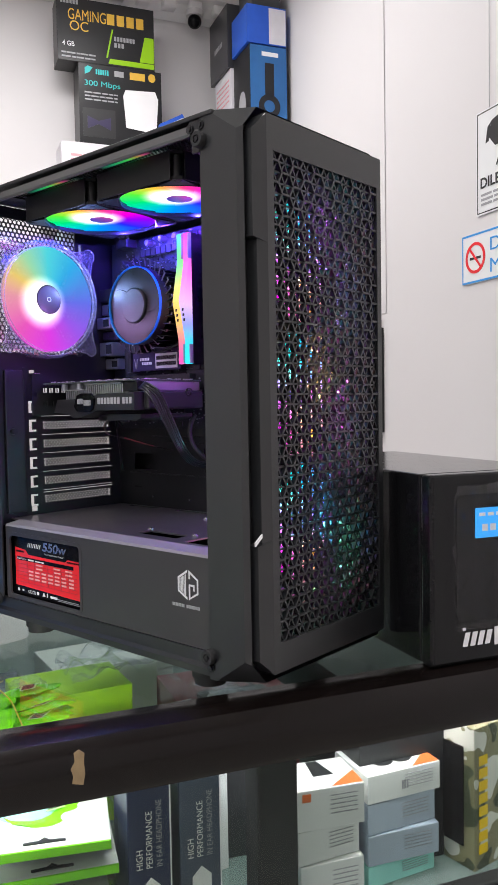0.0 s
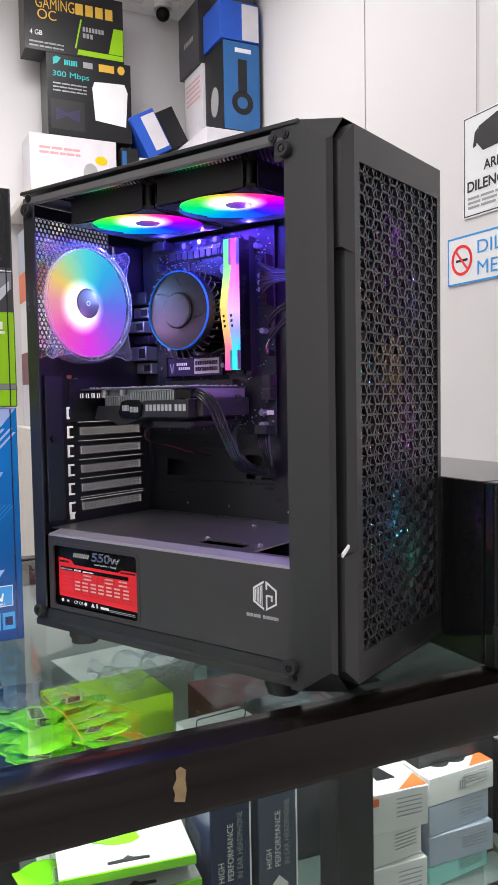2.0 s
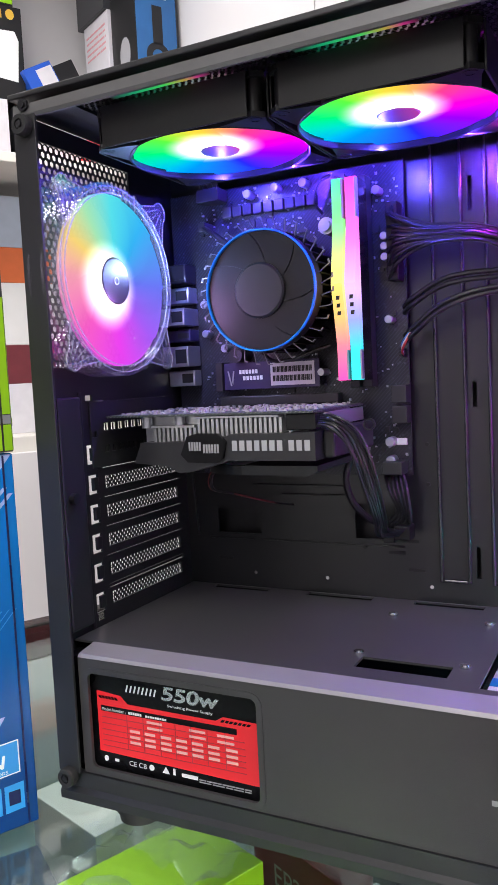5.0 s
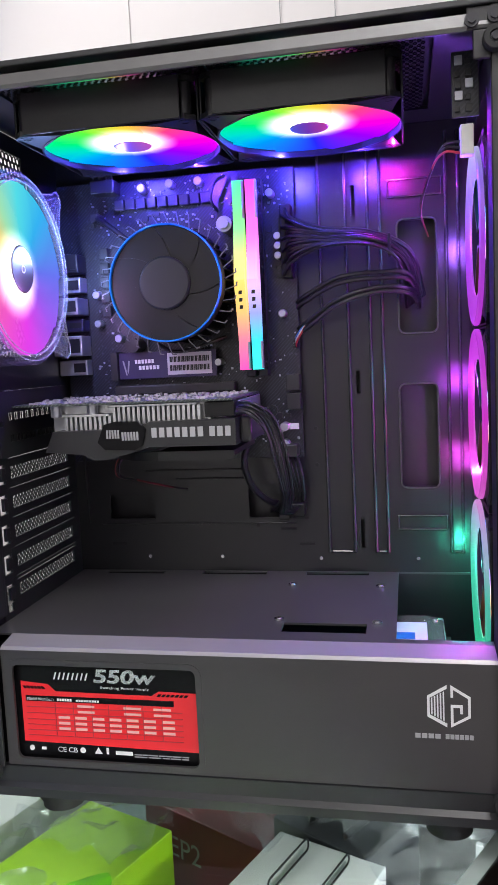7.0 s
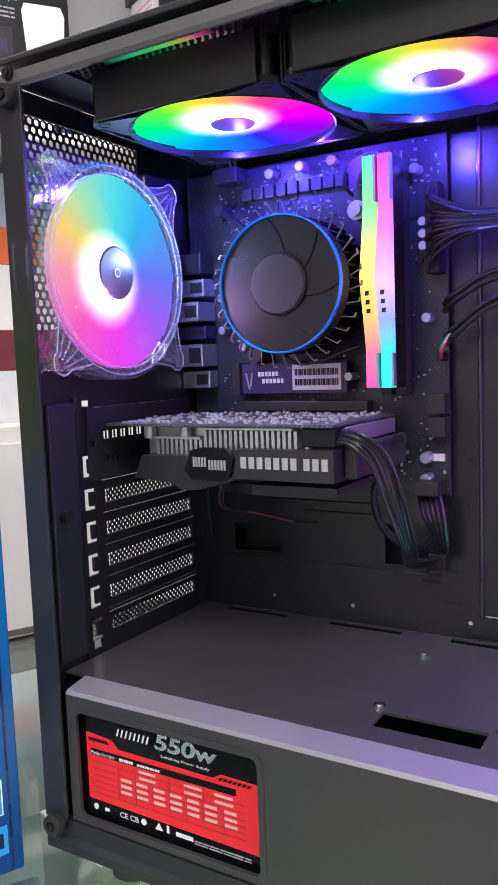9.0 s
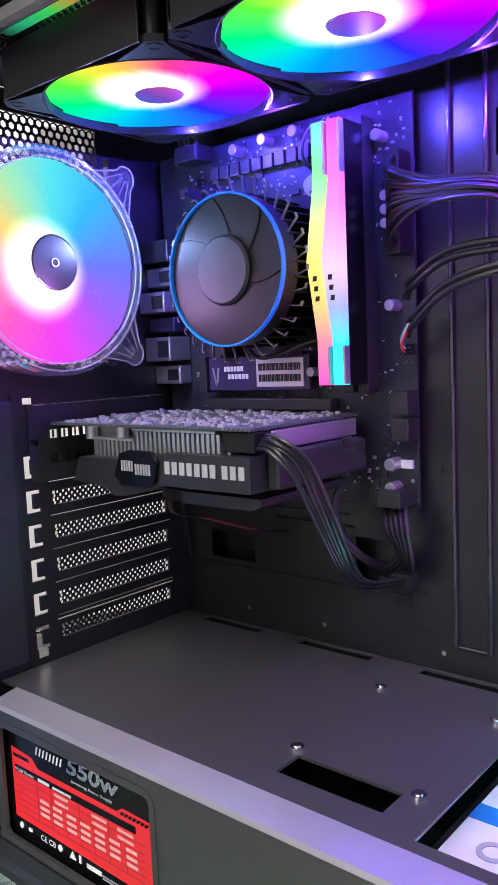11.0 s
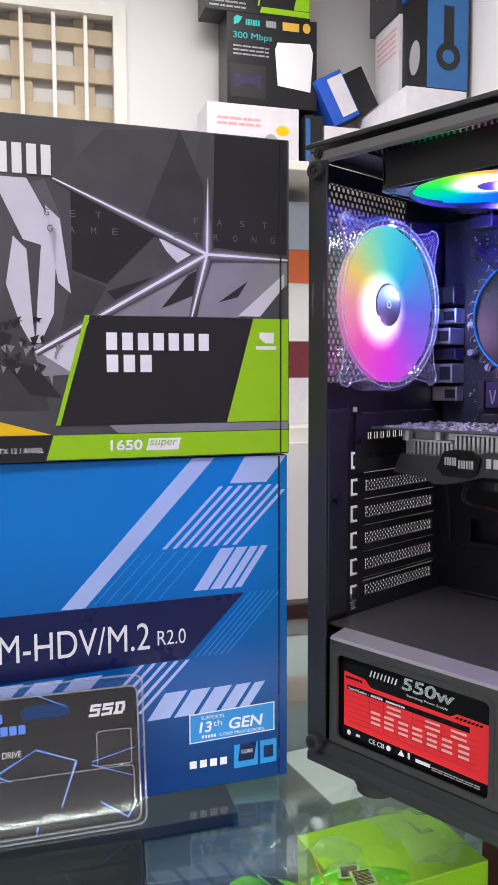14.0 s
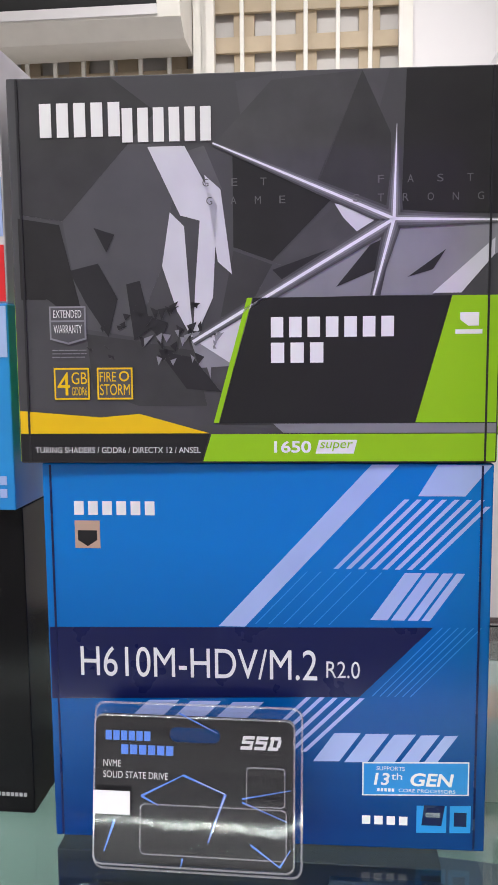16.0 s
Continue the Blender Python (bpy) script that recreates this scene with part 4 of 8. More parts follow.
# diodes on the front fans' hubs, towards the mesh
for y_, z_, colour, watts in ((0.085, 0.385, (0.55, 0.1, 1), 0.35), (0.115, 0.345, (0.2, 0.2, 1), 0.3), (0.075, 0.275, (1, 0.6, 0.15), 0.35), (0.105, 0.240, (0.85, 0.1, 1), 0.35), (0.080, 0.165, (0.05, 0.55, 1), 0.35), (0.110, 0.115, (0.1, 0.95, 0.45), 0.3)):
    diode(0.3400, y_, z_, colour, watts)

# inside the case ----------------------------------------------------------------
rnd = random.Random(7)


def board_mat(name, base, line):
    m, n, l, b = shader(name)
    tc = n.new("ShaderNodeTexCoord")
    mp = n.new("ShaderNodeMapping")
    mp.inputs["Rotation"].default_value = (radians(90), 0, 0)
    l.new(tc.outputs["Object"], mp.inputs[0])
    wv = n.new("ShaderNodeTexWave")
    wv.wave_type, wv.bands_direction = "BANDS", "DIAGONAL"
    wv.inputs["Scale"].default_value, wv.inputs["Distortion"].default_value = 230, 3.0
    wv.inputs["Detail"].default_value, wv.inputs["Detail Scale"].default_value = 1.0, 0.25
    l.new(mp.outputs[0], wv.inputs[0])
    vo = n.new("ShaderNodeTexVoronoi")
    vo.distance = "CHEBYCHEV"
    vo.inputs["Scale"].default_value = 260
    l.new(mp.outputs[0], vo.inputs[0])
    cut_ = ramp_node(n, [(0.0, (1, 1, 1)), (0.16, (1, 1, 1)), (0.2, (0, 0, 0))])
    l.new(vo.outputs["Distance"], cut_.inputs[0])
    tr = ramp_node(n, [(0.0, base), (0.72, base), (0.80, line), (1.0, line)])
    l.new(wv.outputs[0], tr.inputs[0])
    pads = n.new("ShaderNodeMix")
    pads.data_type = "RGBA"
    pads.inputs[7].default_value = rgb([c * 1.6 for c in line])
    l.new(cut_.outputs[0], pads.inputs[0])
    l.new(tr.outputs[0], pads.inputs[6])
    nt = n.new("ShaderNodeTexNoise")
    nt.inputs["Scale"].default_value = 90
    l.new(tc.outputs["Object"], nt.inputs[0])
    mix = n.new("ShaderNodeMix")
    mix.data_type = "RGBA"
    mix.inputs[7].default_value = rgb(base)
    l.new(nt.outputs[0], mix.inputs[0])
    l.new(pads.outputs[2], mix.inputs[6])
    l.new(mix.outputs[2], b.inputs["Base Color"])
    b.inputs["Roughness"].default_value = 0.35
    return m


M_PCB = board_mat("board_lacquer", (0.012, 0.013, 0.019), (0.045, 0.048, 0.066))
M_PCBG = board_mat("card_lacquer", (0.035, 0.045, 0.043), (0.20, 0.22, 0.21))
M_CHIP = mat("chip_black", (0.02, 0.02, 0.022), 0.4)
M_SOLDER = mat("solder_and_parts", (0.58, 0.56, 0.59), 0.3, 0.5, vary=0.6, scale=300)
M_CAP = mat("capacitor_can", (0.45, 0.46, 0.52), 0.3, 0.7)
M_BLUE = mat("blue_ring", (0.02, 0.26, 0.75), 0.25, vary=0.1)
M_LABELW = mat("label_white", (0.7, 0.68, 0.72), 0.4)
M_PURPLE = mat("violet_tint", (0.035, 0.025, 0.08), 0.35, vary=0.2)
M_CABLE = mat("cable_sleeve", (0.012, 0.012, 0.014), 0.38, vary=0.2)
M_CRED, M_CBLUE, M_CWHITE = mat("red_wire", (0.5, 0.04, 0.05), 0.4), mat("blue_wire", (0.05, 0.2, 0.55), 0.4), mat("white_plug", (0.75, 0.73, 0.7), 0.45)
M_CYAN = mat("blue_label", (0.02, 0.2, 0.6), 0.35)

PB = 0.1630
mb = thing("motherboard", "dark computer motherboard with silver ports and capacitors, mounted on the tray", "motherboard", pose(0, 0, 0))
part("circuit_board", box(B(), 0.004, 0.189, PB, PB + 0.0016, 0.222, 0.437, 0.0003), M_PCB, mb)
for px in (0.02, 0.1, 0.182):
    for pz in (0.23, 0.33, 0.43):
        part("standoff", cyl(B(), (px, PB + 0.0017, pz), (0, 1, 0), 0.003, TRAY - PB - 0.0019, 10), M_CHROME, mb)
for z0, z1, y0, m_ in ((0.291, 0.303, 0.146, M_ALU), (0.306, 0.3215, 0.138, M_ALU), (0.325, 0.334, 0.143, M_PURPLE), (0.337, 0.350, 0.135, M_ALU), (0.354, 0.366, 0.143, M_ALU), (0.369, 0.383, 0.140, M_CHIP)):
    y0 += 0.006
    bm = box(B(), 0.0008, 0.024, y0, PB - 0.0002, z0, z1, 0.0008)
    port = part("port", bm, m_, mb, "silver port block")
    part("port_mark", box(B(), 0.013, 0.0225, y0 - 0.0004, y0, z0 + 0.0025, z1 - 0.0025), M_CHIP, port)
for px, pz, r in ((0.075, 0.4285, 0.0032), (0.097, 0.4300, 0.0032), (0.119, 0.4300, 0.0032), (0.172, 0.4170, 0.003), (0.1765, 0.3860, 0.0028), (0.1765, 0.3790, 0.0028), (0.1765, 0.3720, 0.0028), (0.178, 0.3300, 0.003), (0.176, 0.2460, 0.0034), (0.176, 0.2330, 0.0034), (0.034, 0.352, 0.003), (0.050, 0.318, 0.003), (0.034, 0.33, 0.0028)):
    bm = cyl(B(), (px, PB - 0.0001, pz), (0, -1, 0), r, 0.0085, 18)
    cyl(bm, (px, PB - 0.0086, pz), (0, -1, 0), r, 0.0005, 18, r * 0.85)
    part("capacitor", bm, M_CAP, mb, "", True)
for k in range(9):
    part("choke", box(B(), 0.052 + 0.0085 * k, 0.0592 + 0.0085 * k, PB - 0.005, PB - 0.0001, 0.4145, 0.4225, 0.0006), M_CHIP, mb)
for k in range(5):
    part("choke", box(B(), 0.037, 0.044, PB - 0.005, PB - 0.0001, 0.335 + 0.011 * k, 0.3435 + 0.011 * k, 0.0006), M_CHIP, mb)
bm = B()
for k in range(430):
    px, pz = rnd.uniform(0.028, 0.187), rnd.choice((rnd.uniform(0.225, 0.30), rnd.uniform(0.395, 0.434), rnd.uniform(0.225, 0.434)))
    w, h = rnd.uniform(0.0005, 0.0018), rnd.uniform(0.0005, 0.0018)
    box(bm, px, px + w, PB - 0.0012, PB, pz, pz + h)
tagged(part("chip_field", bm, M_CAP, mb), kind="stuff")
bm = B()
for k in range(70):
    px, pz = rnd.uniform(0.03, 0.184), rnd.uniform(0.225, 0.43)
    w, h = rnd.uniform(0.002, 0.006), rnd.uniform(0.002, 0.006)
    box(bm, px, px + w, PB - 0.0014, PB, pz, pz + h)
tagged(part("chip_field", bm, M_CHIP, mb), kind="stuff")
for z0, z1, x0, x1 in ((0.2745, 0.2815, 0.045, 0.140), (0.2490, 0.2540, 0.045, 0.078), (0.2290, 0.2340, 0.045, 0.078)):
    part("card_socket", box(B(), x0, x1, PB - 0.010, PB - 0.0002, z0, z1, 0.0008), M_CHIP, mb)
for x0 in (0.1495, 0.1588):
    part("memory_socket", box(B(), x0 + 0.0005, x0 + 0.0075, PB - 0.012, PB - 0.0002, 0.2845, 0.4275, 0.0008), M_CHIP, mb)
part("power_socket", box(B(), 0.1795, 0.1875, PB - 0.013, PB - 0.0002, 0.3550, 0.4070, 0.0008), M_BLACK, mb)
part("drive_socket", box(B(), 0.1790, 0.1895, PB - 0.012, PB - 0.0002, 0.2590, 0.2710, 0.0006), M_CHIP, mb)
part("drive_socket", box(B(), 0.1790, 0.1895, PB - 0.012, PB - 0.0002, 0.2730, 0.2850, 0.0006), M_CHIP, mb)
part("front_usb_plug", box(B(), 0.1720, 0.1860, PB - 0.016, PB - 0.0002, 0.2240, 0.2330, 0.0006), M_CHIP, mb)
part("control_chip", box(B(), 0.1790, 0.1860, PB - 0.0022, PB - 0.0001, 0.2435, 0.2480), M_LABELW, mb)
text("printed_caption", "Ultra M.2", 0.0455, 0.3060, 0.0205, 0.0030, M_WHITE, mb, PB - 0.0004, turn=-90)
part("pin_head", cyl(cyl(B(), (0.1400, PB - 0.0001, 0.3955), (0, -1, 0), 0.0058, 0.020, 20), (0.1400, PB - 0.0202, 0.3955), (0, -1, 0), 0.0038, 0.003, 20), M_CAP, mb, "grey cooler push pin", True)
part("pin_head", cyl(B(), (0.0640, PB - 0.0001, 0.3120), (0, -1, 0), 0.0055, 0.018, 20), M_CHIP, mb, "", True)

# solid-state stick on the board
# the board is black; violet fan light is put into its colour
ss = thing("solid_state_stick", "black solid-state drive stick tinted violet for the fan light, with a white barcode label", "drive", pose(0.050, 0.1520, 0.2865))
part("board", box(B(), 0, 0.0770, 0, 0.0011, 0, 0.0200, 0.0002), M_PURPLE, ss)
part("label", box(B(), 0.0390, 0.0735, -0.0008, -0.0001, 0.0020, 0.0185), M_LABELW, ss, "white barcode label")
ink("barcode", [rect(0.0410 + k * 0.0011, 0.0416 + k * 0.0011 + 0.0004 * (k % 3 == 0), z0, z0 + 0.0042) for k in range(28) for z0 in (0.0050, 0.0115)], M_CHIP, ss, -0.0012, thick=0.0003)
ink("lettering", bars(0.0130, 0.0290, 0.0115, 0.0145, 6) + bars(0.0160, 0.0330, 0.0068, 0.0098, 6), M_WHITE, ss, -0.0005)
ink("mark", [[(0.003, 0.014), (0.0042, 0.014), (0.0066, 0.003), (0.0055, 0.003)], [(0.0078, 0.014), (0.0090, 0.014), (0.0074, 0.004), (0.0066, 0.006)]], M_GREYP, ss, -0.0005)
part("edge_plug", box(B(), -0.006, -0.0002, -0.003, 0.0108, -0.001, 0.021, 0.0006), M_CHIP, ss)
part("fixing_screw", cyl(B(), (0.0785, -0.001, 0.010), (0, 1, 0), 0.0026, 0.0118, 14), M_CAP, ss)

# processor cooler
CC = (0.103, 0.353)
co_ = thing("cpu_cooler", "round black processor cooler with a blue ring", "cooler", Matrix(((1, 0, 0, CC[0]), (0, 0, -1, PB - 0.0002), (0, 1, 0, CC[1]), (0, 0, 0, 1))))
part("base", cyl(B(), (0, 0, 0.0002), (0, 0, 1), 0.017, 0.040, 32), M_BLACK, co_)
M_FIN = mat("fin_metal", (0.2, 0.2, 0.22), 0.30, 0.8, vary=0.1)
for k in range(34):
    a = 2 * math.pi * k / 34
    bm = B()
    box(bm, 0.0172, 0.0415, -0.0006, 0.0006, 0.006, 0.0420)
    tip = box(box(B(), 0.0415, 0.0500, -0.0003, 0.0003, 0.0435, 0.0450), 0.0492, 0.0500, 0.0003, 0.0026, 0.0435, 0.0450)
    for v in [*bm.verts, *tip.verts]:
        t_ = max(0, v.co.x - 0.0172) / 0.034 * 0.30
        v.co.x, v.co.y = v.co.x * math.cos(a + t_) - v.co.y * math.sin(a + t_), v.co.x * math.sin(a + t_) + v.co.y * math.cos(a + t_)
    part("fin", bm, M_BLACK, co_)
    part("fin_tip", tip, M_FIN, co_, "bright hooked fin tip")
part("blue_ring", ring(B(), (0, 0, 0), (0, 0, 1), [(0.0408, 0.0505), (0.0408, 0.0530), (0.0403, 0.0536), (0.0397, 0.0530), (0.0397, 0.0505)], 64), M_BLUE, co_, "glossy blue ring", True)
part("shroud", ring(B(), (0, 0, 0), (0, 0, 1), [(0.0406, 0.0400), (0.0406, 0.0504), (0.0398, 0.0504), (0.0398, 0.0400)], 64), M_BLACK, co_, "", True)
bm = cyl(B(), (0, 0, 0.0422), (0, 0, 1), 0.0185, 0.0105, 40)
cyl(bm, (0, 0, 0.0527), (0, 0, 1), 0.0185, 0.0012, 40, 0.0172)
part("hub", bm, mat("hub_cap", (0.016, 0.016, 0.019), 0.45, vary=0.1), co_, "", True)
M_SHEEN = mat("satin_black", (0.008, 0.008, 0.010), 0.38, vary=0.2, scale=60, spec=0.35)
for k in range(7):
    bm = B()
    n_, rows = 5, []
    for i in range(n_ + 1):
        r = 0.0184 + 0.0212 * i / n_
        row = []
        for j in range(4):
            s_ = j / 3
            ang = 2 * math.pi * k / 7 + 0.4 * i / n_ + 2 * math.pi / 7 * 0.98 * (s_ - 0.5)
            h = 0.0512 - 0.0005 * s_
            row.append((bm.verts.new((r * math.cos(ang), r * math.sin(ang), h)), bm.verts.new((r * math.cos(ang), r * math.sin(ang), h - 0.001))))
        rows.append(row)
    for i in range(n_):
        for j in range(3):
            for q in (0, 1):
                bm.faces.new((rows[i][j][q], rows[i][j + 1][q], rows[i + 1][j + 1][q], rows[i + 1][j][q]))
    part("blade", bm, M_SHEEN, co_, "", True)

# memory modules with light bars
L_A = [(0.0, (1, 0.05, 0.45)), (0.17, (1, 0.2, 0.3)), (0.32, (1, 0.55, 0.15)), (0.55, (0.95, 0.8, 0.15)), (0.75, (0.25, 1, 0.2)), (1.0, (0.05, 0.9, 0.25))]
L_B = [(0.0, (0.0, 0.9, 0.9)), (0.16, (0.0, 0.7, 1)), (0.30, (0.3, 0.35, 1)), (0.45, (0.8, 0.5, 1)), (0.68, (1, 0.2, 0.75)), (1.0, (1, 0.05, 0.55))]
for x0, stops in ((0.1495, L_A), (0.1588, L_B)):
    r_ = thing("memory_module", "memory module with a frosted rainbow light bar, one of a pair", "memory module", pose(x0, 0, 0), group="memory modules")
    prof = [(0.1330, 0.2900), (0.1290, 0.2900), (0.1290, 0.3140), (0.1215, 0.3530), (0.1290, 0.3930), (0.1290, 0.4220), (0.1330, 0.4220)]
    part("light_bar", prism(B(), prof, 0.0004, 0.0080, "yz"), led_slide("light_bar_ink", stops, 1.15, 0.29, 0.422), r_, "frosted bar glowing in rainbow colours")
    part("heat_spreader", box(B(), 0.0004, 0.0080, 0.1331, PB - 0.0125, 0.2895, 0.4225, 0.0006), M_GLOSS, r_, "black metal heat spreader")
    for z0, z1 in ((0.2905, 0.3100), (0.3960, 0.4215)):
        part("bar_clip", box(B(), 0.0070, 0.0082, 0.1284, 0.1329, z0, z1, 0.0002), M_CAP, r_, "grey metal edge")
    for z in (0.3330, 0.3380, 0.3430):
        ink("letter_bar", [rect(0.0030, 0.0054, z, z + 0.0026, 0.0003)], M_CHIP, r_, 0.1215 + 0.0075 * (0.3525 - z) / 0.039 - 0.0008, thick=0.0003)

# graphics card
gc = thing("graphics_card", "black graphics card with silver fins, plugged in level", "graphics card", pose(0, 0, 0))
part("circuit_board", box(B(), 0.0060, 0.1580, 0.0620, PB - 0.0105, 0.2722, 0.2738, 0.0003), M_PCBG, gc)
bm = B()
for k in range(300):
    px, py = rnd.uniform(0.010, 0.152), rnd.uniform(0.0635, 0.150)
    w, h = rnd.uniform(0.0008, 0.0032), rnd.uniform(0.0008, 0.0032)
    box(bm, px, px + w, py, py + h, 0.2738, 0.2738 + rnd.uniform(0.0006, 0.0016))
tagged(part("chip_field", bm, M_SOLDER, gc), kind="stuff")
part("heat_sink", box(B(), 0.0300, 0.1500, 0.0740, 0.1480, 0.2500, 0.2720), M_ALU, gc)
for k in range(30):
    px = 0.0420 + 0.0034 * k
    if 0.134 < px < 0.1385:
        continue
    top = 0.2645 if px < 0.0735 else 0.2700
    part("fin", box(B(), px, px + 0.0019, 0.0655, 0.0739, 0.2545, top), M_ALU, gc)
for x0, x1, zt in ((0.040, 0.0735, 0.2645), (0.0735, 0.1335, 0.2702), (0.139, 0.148, 0.2702)):
    part("fin_cap", box(B(), x0, x1, 0.0650, 0.0739, zt, zt + 0.0016, 0.0003), M_ALU, gc)
for px in (0.034, 0.060):
    part("capacitor", cyl(B(), (px, 0.070, 0.2721), (0, 0, -1), 0.0036, 0.0075, 16), M_CAP, gc, "", True)
part("shroud", prism(B(), [(0.0300, 0.2420), (0.0360, 0.2555), (0.0700, 0.2560), (0.0740, 0.2595), (0.1000, 0.2590), (0.1030, 0.2605), (0.1600, 0.2610), (0.1600, 0.2440), (0.1010, 0.2440), (0.0960, 0.2420), (0.0740, 0.2365), (0.0640, 0.2360), (0.0560, 0.2400)], 0.0585, 0.1480), M_STEEL, gc, "dark grey angular shroud")
part("badge", prism(B(), [(0.0680, 0.2480), (0.0730, 0.2595), (0.0810, 0.2615), (0.0960, 0.2612), (0.1010, 0.2560), (0.0985, 0.2455), (0.0930, 0.2425), (0.0730, 0.2430)], 0.0560, 0.0584), M_GLOSS, gc, "black raised badge")
M_PALE = mat("pale_grey_print", (0.42, 0.42, 0.44), 0.45)
ink("badge_lettering", bars(0.0745, 0.0840, 0.2505, 0.2560, 5, 0.35) + bars(0.0850, 0.0970, 0.2490, 0.2545, 6, 0.35), M_GREYP, gc, 0.0555)


def block_word(x0, x1, z0, z1, count):
    """Plain solid blocks, one a letter, in place of the maker's lettering."""
    w = (x1 - x0) / count
    return [rect(x0 + k * w, x0 + (k + 0.68) * w, z0, z1) for k in range(count)]


WORD7, WORD3 = 7, 3
ink("side_lettering", block_word(0.1045, 0.1405, 0.2502, 0.2565, WORD7) + block_word(0.1430, 0.1585, 0.2502, 0.2565, WORD3), M_PALE, gc, 0.0580, "pale block lettering")
part("end_cap", box(B(), 0.1602, 0.1680, 0.0700, 0.1450, 0.2445, 0.2620, 0.002), M_CHIP, gc)
part("end_plate", box(B(), 0.1585, 0.1600, 0.0760, 0.1480, 0.2625, 0.2715, 0.0004), M_ALU, gc, "bright metal end plate")
tab = soft_frame(B(), 0.1705, 0.1765, 0.2580, 0.2640, 0.0028, 0.0010, 0.1180, 0.1200)
part("support_tab", tab, M_CHIP, gc, "black screw tab")
part("under_plate", prism(B(), [(0.104, 0.2335), (0.150, 0.2335), (0.156, 0.2360), (0.156, 0.2395), (0.104, 0.2395)], 0.070, 0.140), M_CHIP, gc)
part("lower_ring", ring(B(), (0.098, 0.108, 0.2330), (0, 0, 1), [(0.034, 0), (0.034, 0.006), (0.031, 0.006), (0.031, 0)], 40), M_BLACK, gc, "", True)
part("power_plug", box(B(), 0.1390, 0.1585, 0.0640, 0.0735, 0.2620, 0.2718, 0.0006), M_BLACK, gc)
bm = B()
plate(bm, 0.050, 0.158, 0.2395, 0.2840, 0.0012, 0.0022, [(0.0500 + 0.0001, 0.0560, 0.2600, 0.2640)] + [(0.064 + 0.008 * k, 0.0695 + 0.008 * k, z, z + 0.0050) for k in range(10) for z in (0.2640, 0.2490)], "yz")
part("bracket", bm, M_CHIP, gc, "black slotted bracket")
for k in range(10):
    for z in (0.2640, 0.2490):
        bm = B()
        box(bm, 0.0013, 0.0021, 0.0662 + 0.008 * k, 0.0670 + 0.008 * k, z + 0.0002, z + 0.0048)
        part("bracket_bar", bm, M_CHIP, gc)
part("bracket_tab", box(B(), 0.0012, 0.0090, 0.0490, 0.0560, 0.2841, 0.2850), M_CHROME, gc)


def harness(name, label, starts, mid, ends, r, material=M_CABLE):
    h = thing(name, label, "cable", pose(0, 0, 0))
    for a, e in zip(starts, ends):
        k = starts.index(a) / max(1, len(starts) - 1) - 0.5
        sway = random.Random(round(k * 40) + len(starts))
        part("wire", tube(B(), [a, *[(p[0] + k * o[0] + sway.uniform(-0.0012, 0.0012), p[1] + k * o[1] + sway.uniform(-0.0015, 0.0015), p[2] + k * o[2] + sway.uniform(-0.0010, 0.0010)) for p, o in mid], e], r, 6, 6), material, h, "", True)
    return h


N = 6
gpu_cable = harness("graphics_power_cable", "black six-wire power cable to the graphics card", [(0.1592, 0.0655 + 0.0013 * k, 0.2645 + 0.0011 * k) for k in range(N)],
        [((0.169, 0.0655, 0.2665), (0.002, 0.004, 0.007)), ((0.1790, 0.0710, 0.2560), (0.006, 0.006, 0.006)), ((0.1835, 0.080, 0.2340), (0.008, 0.006, 0.002)), ((0.1855, 0.096, 0.2040), (0.006, 0.004, 0.001)), ((0.1800, 0.120, 0.1890), (0.004, 0.003, 0.003))], [(0.1815 + 0.0010 * k, 0.1480, 0.1820 + 0.0010 * k) for k in range(N)], 0.00105)
part("plug", box(B(), 0.1790, 0.1900, 0.1470, 0.1600, 0.1790, 0.1890, 0.0008), M_BLACK, gpu_cable)
part("plug", box(B(), 0.1700, 0.1780, 0.1500, 0.1640, 0.1760, 0.1850, 0.0008), M_BLACK, gpu_cable)
N = 12
main_cable = harness("main_power_cable", "thick black power harness into the tray cut-out", [(0.1810 + 0.0030 * (k % 2), 0.1498, 0.3570 + 0.0042 * k) for k in range(N)],
        [((0.190, 0.140, 0.381), (0.0, 0.0, 0.030)), ((0.212, 0.132, 0.379), (0.0, 0.004, 0.012)), ((0.245, 0.128, 0.375), (0.0, 0.006, 0.010)), ((0.268, 0.138, 0.362), (0.006, 0.006, 0.010))], [(0.2680 + 0.0012 * k, 0.176, 0.330 + 0.0008 * k) for k in range(N)], 0.0012)
part("cable_comb", box(B(), 0.2560, 0.2585, 0.126, 0.140, 0.363, 0.378, 0.001), M_BLACK, main_cable)
for a, b_, e in ((0.337, 0.357, 0.338), (0.333, 0.353, 0.334), (0.318, 0.347, 0.341), (0.314, 0.344, 0.337)):
    h = thing("front_lead", "thin black lead to the front of the case", "cable", pose(0, 0, 0), group="front leads")
    part("wire", tube(B(), [(0.190, 0.152, a), (0.198, 0.142, a + 0.004), (0.222, 0.132, (a + b_) / 2 + 0.004), (0.250, 0.134, b_ - 0.004), (0.270, 0.142, b_ - 0.006), (0.277, 0.176, e - 0.004)], 0.0017, 8, 6), M_CABLE, h, "", True)
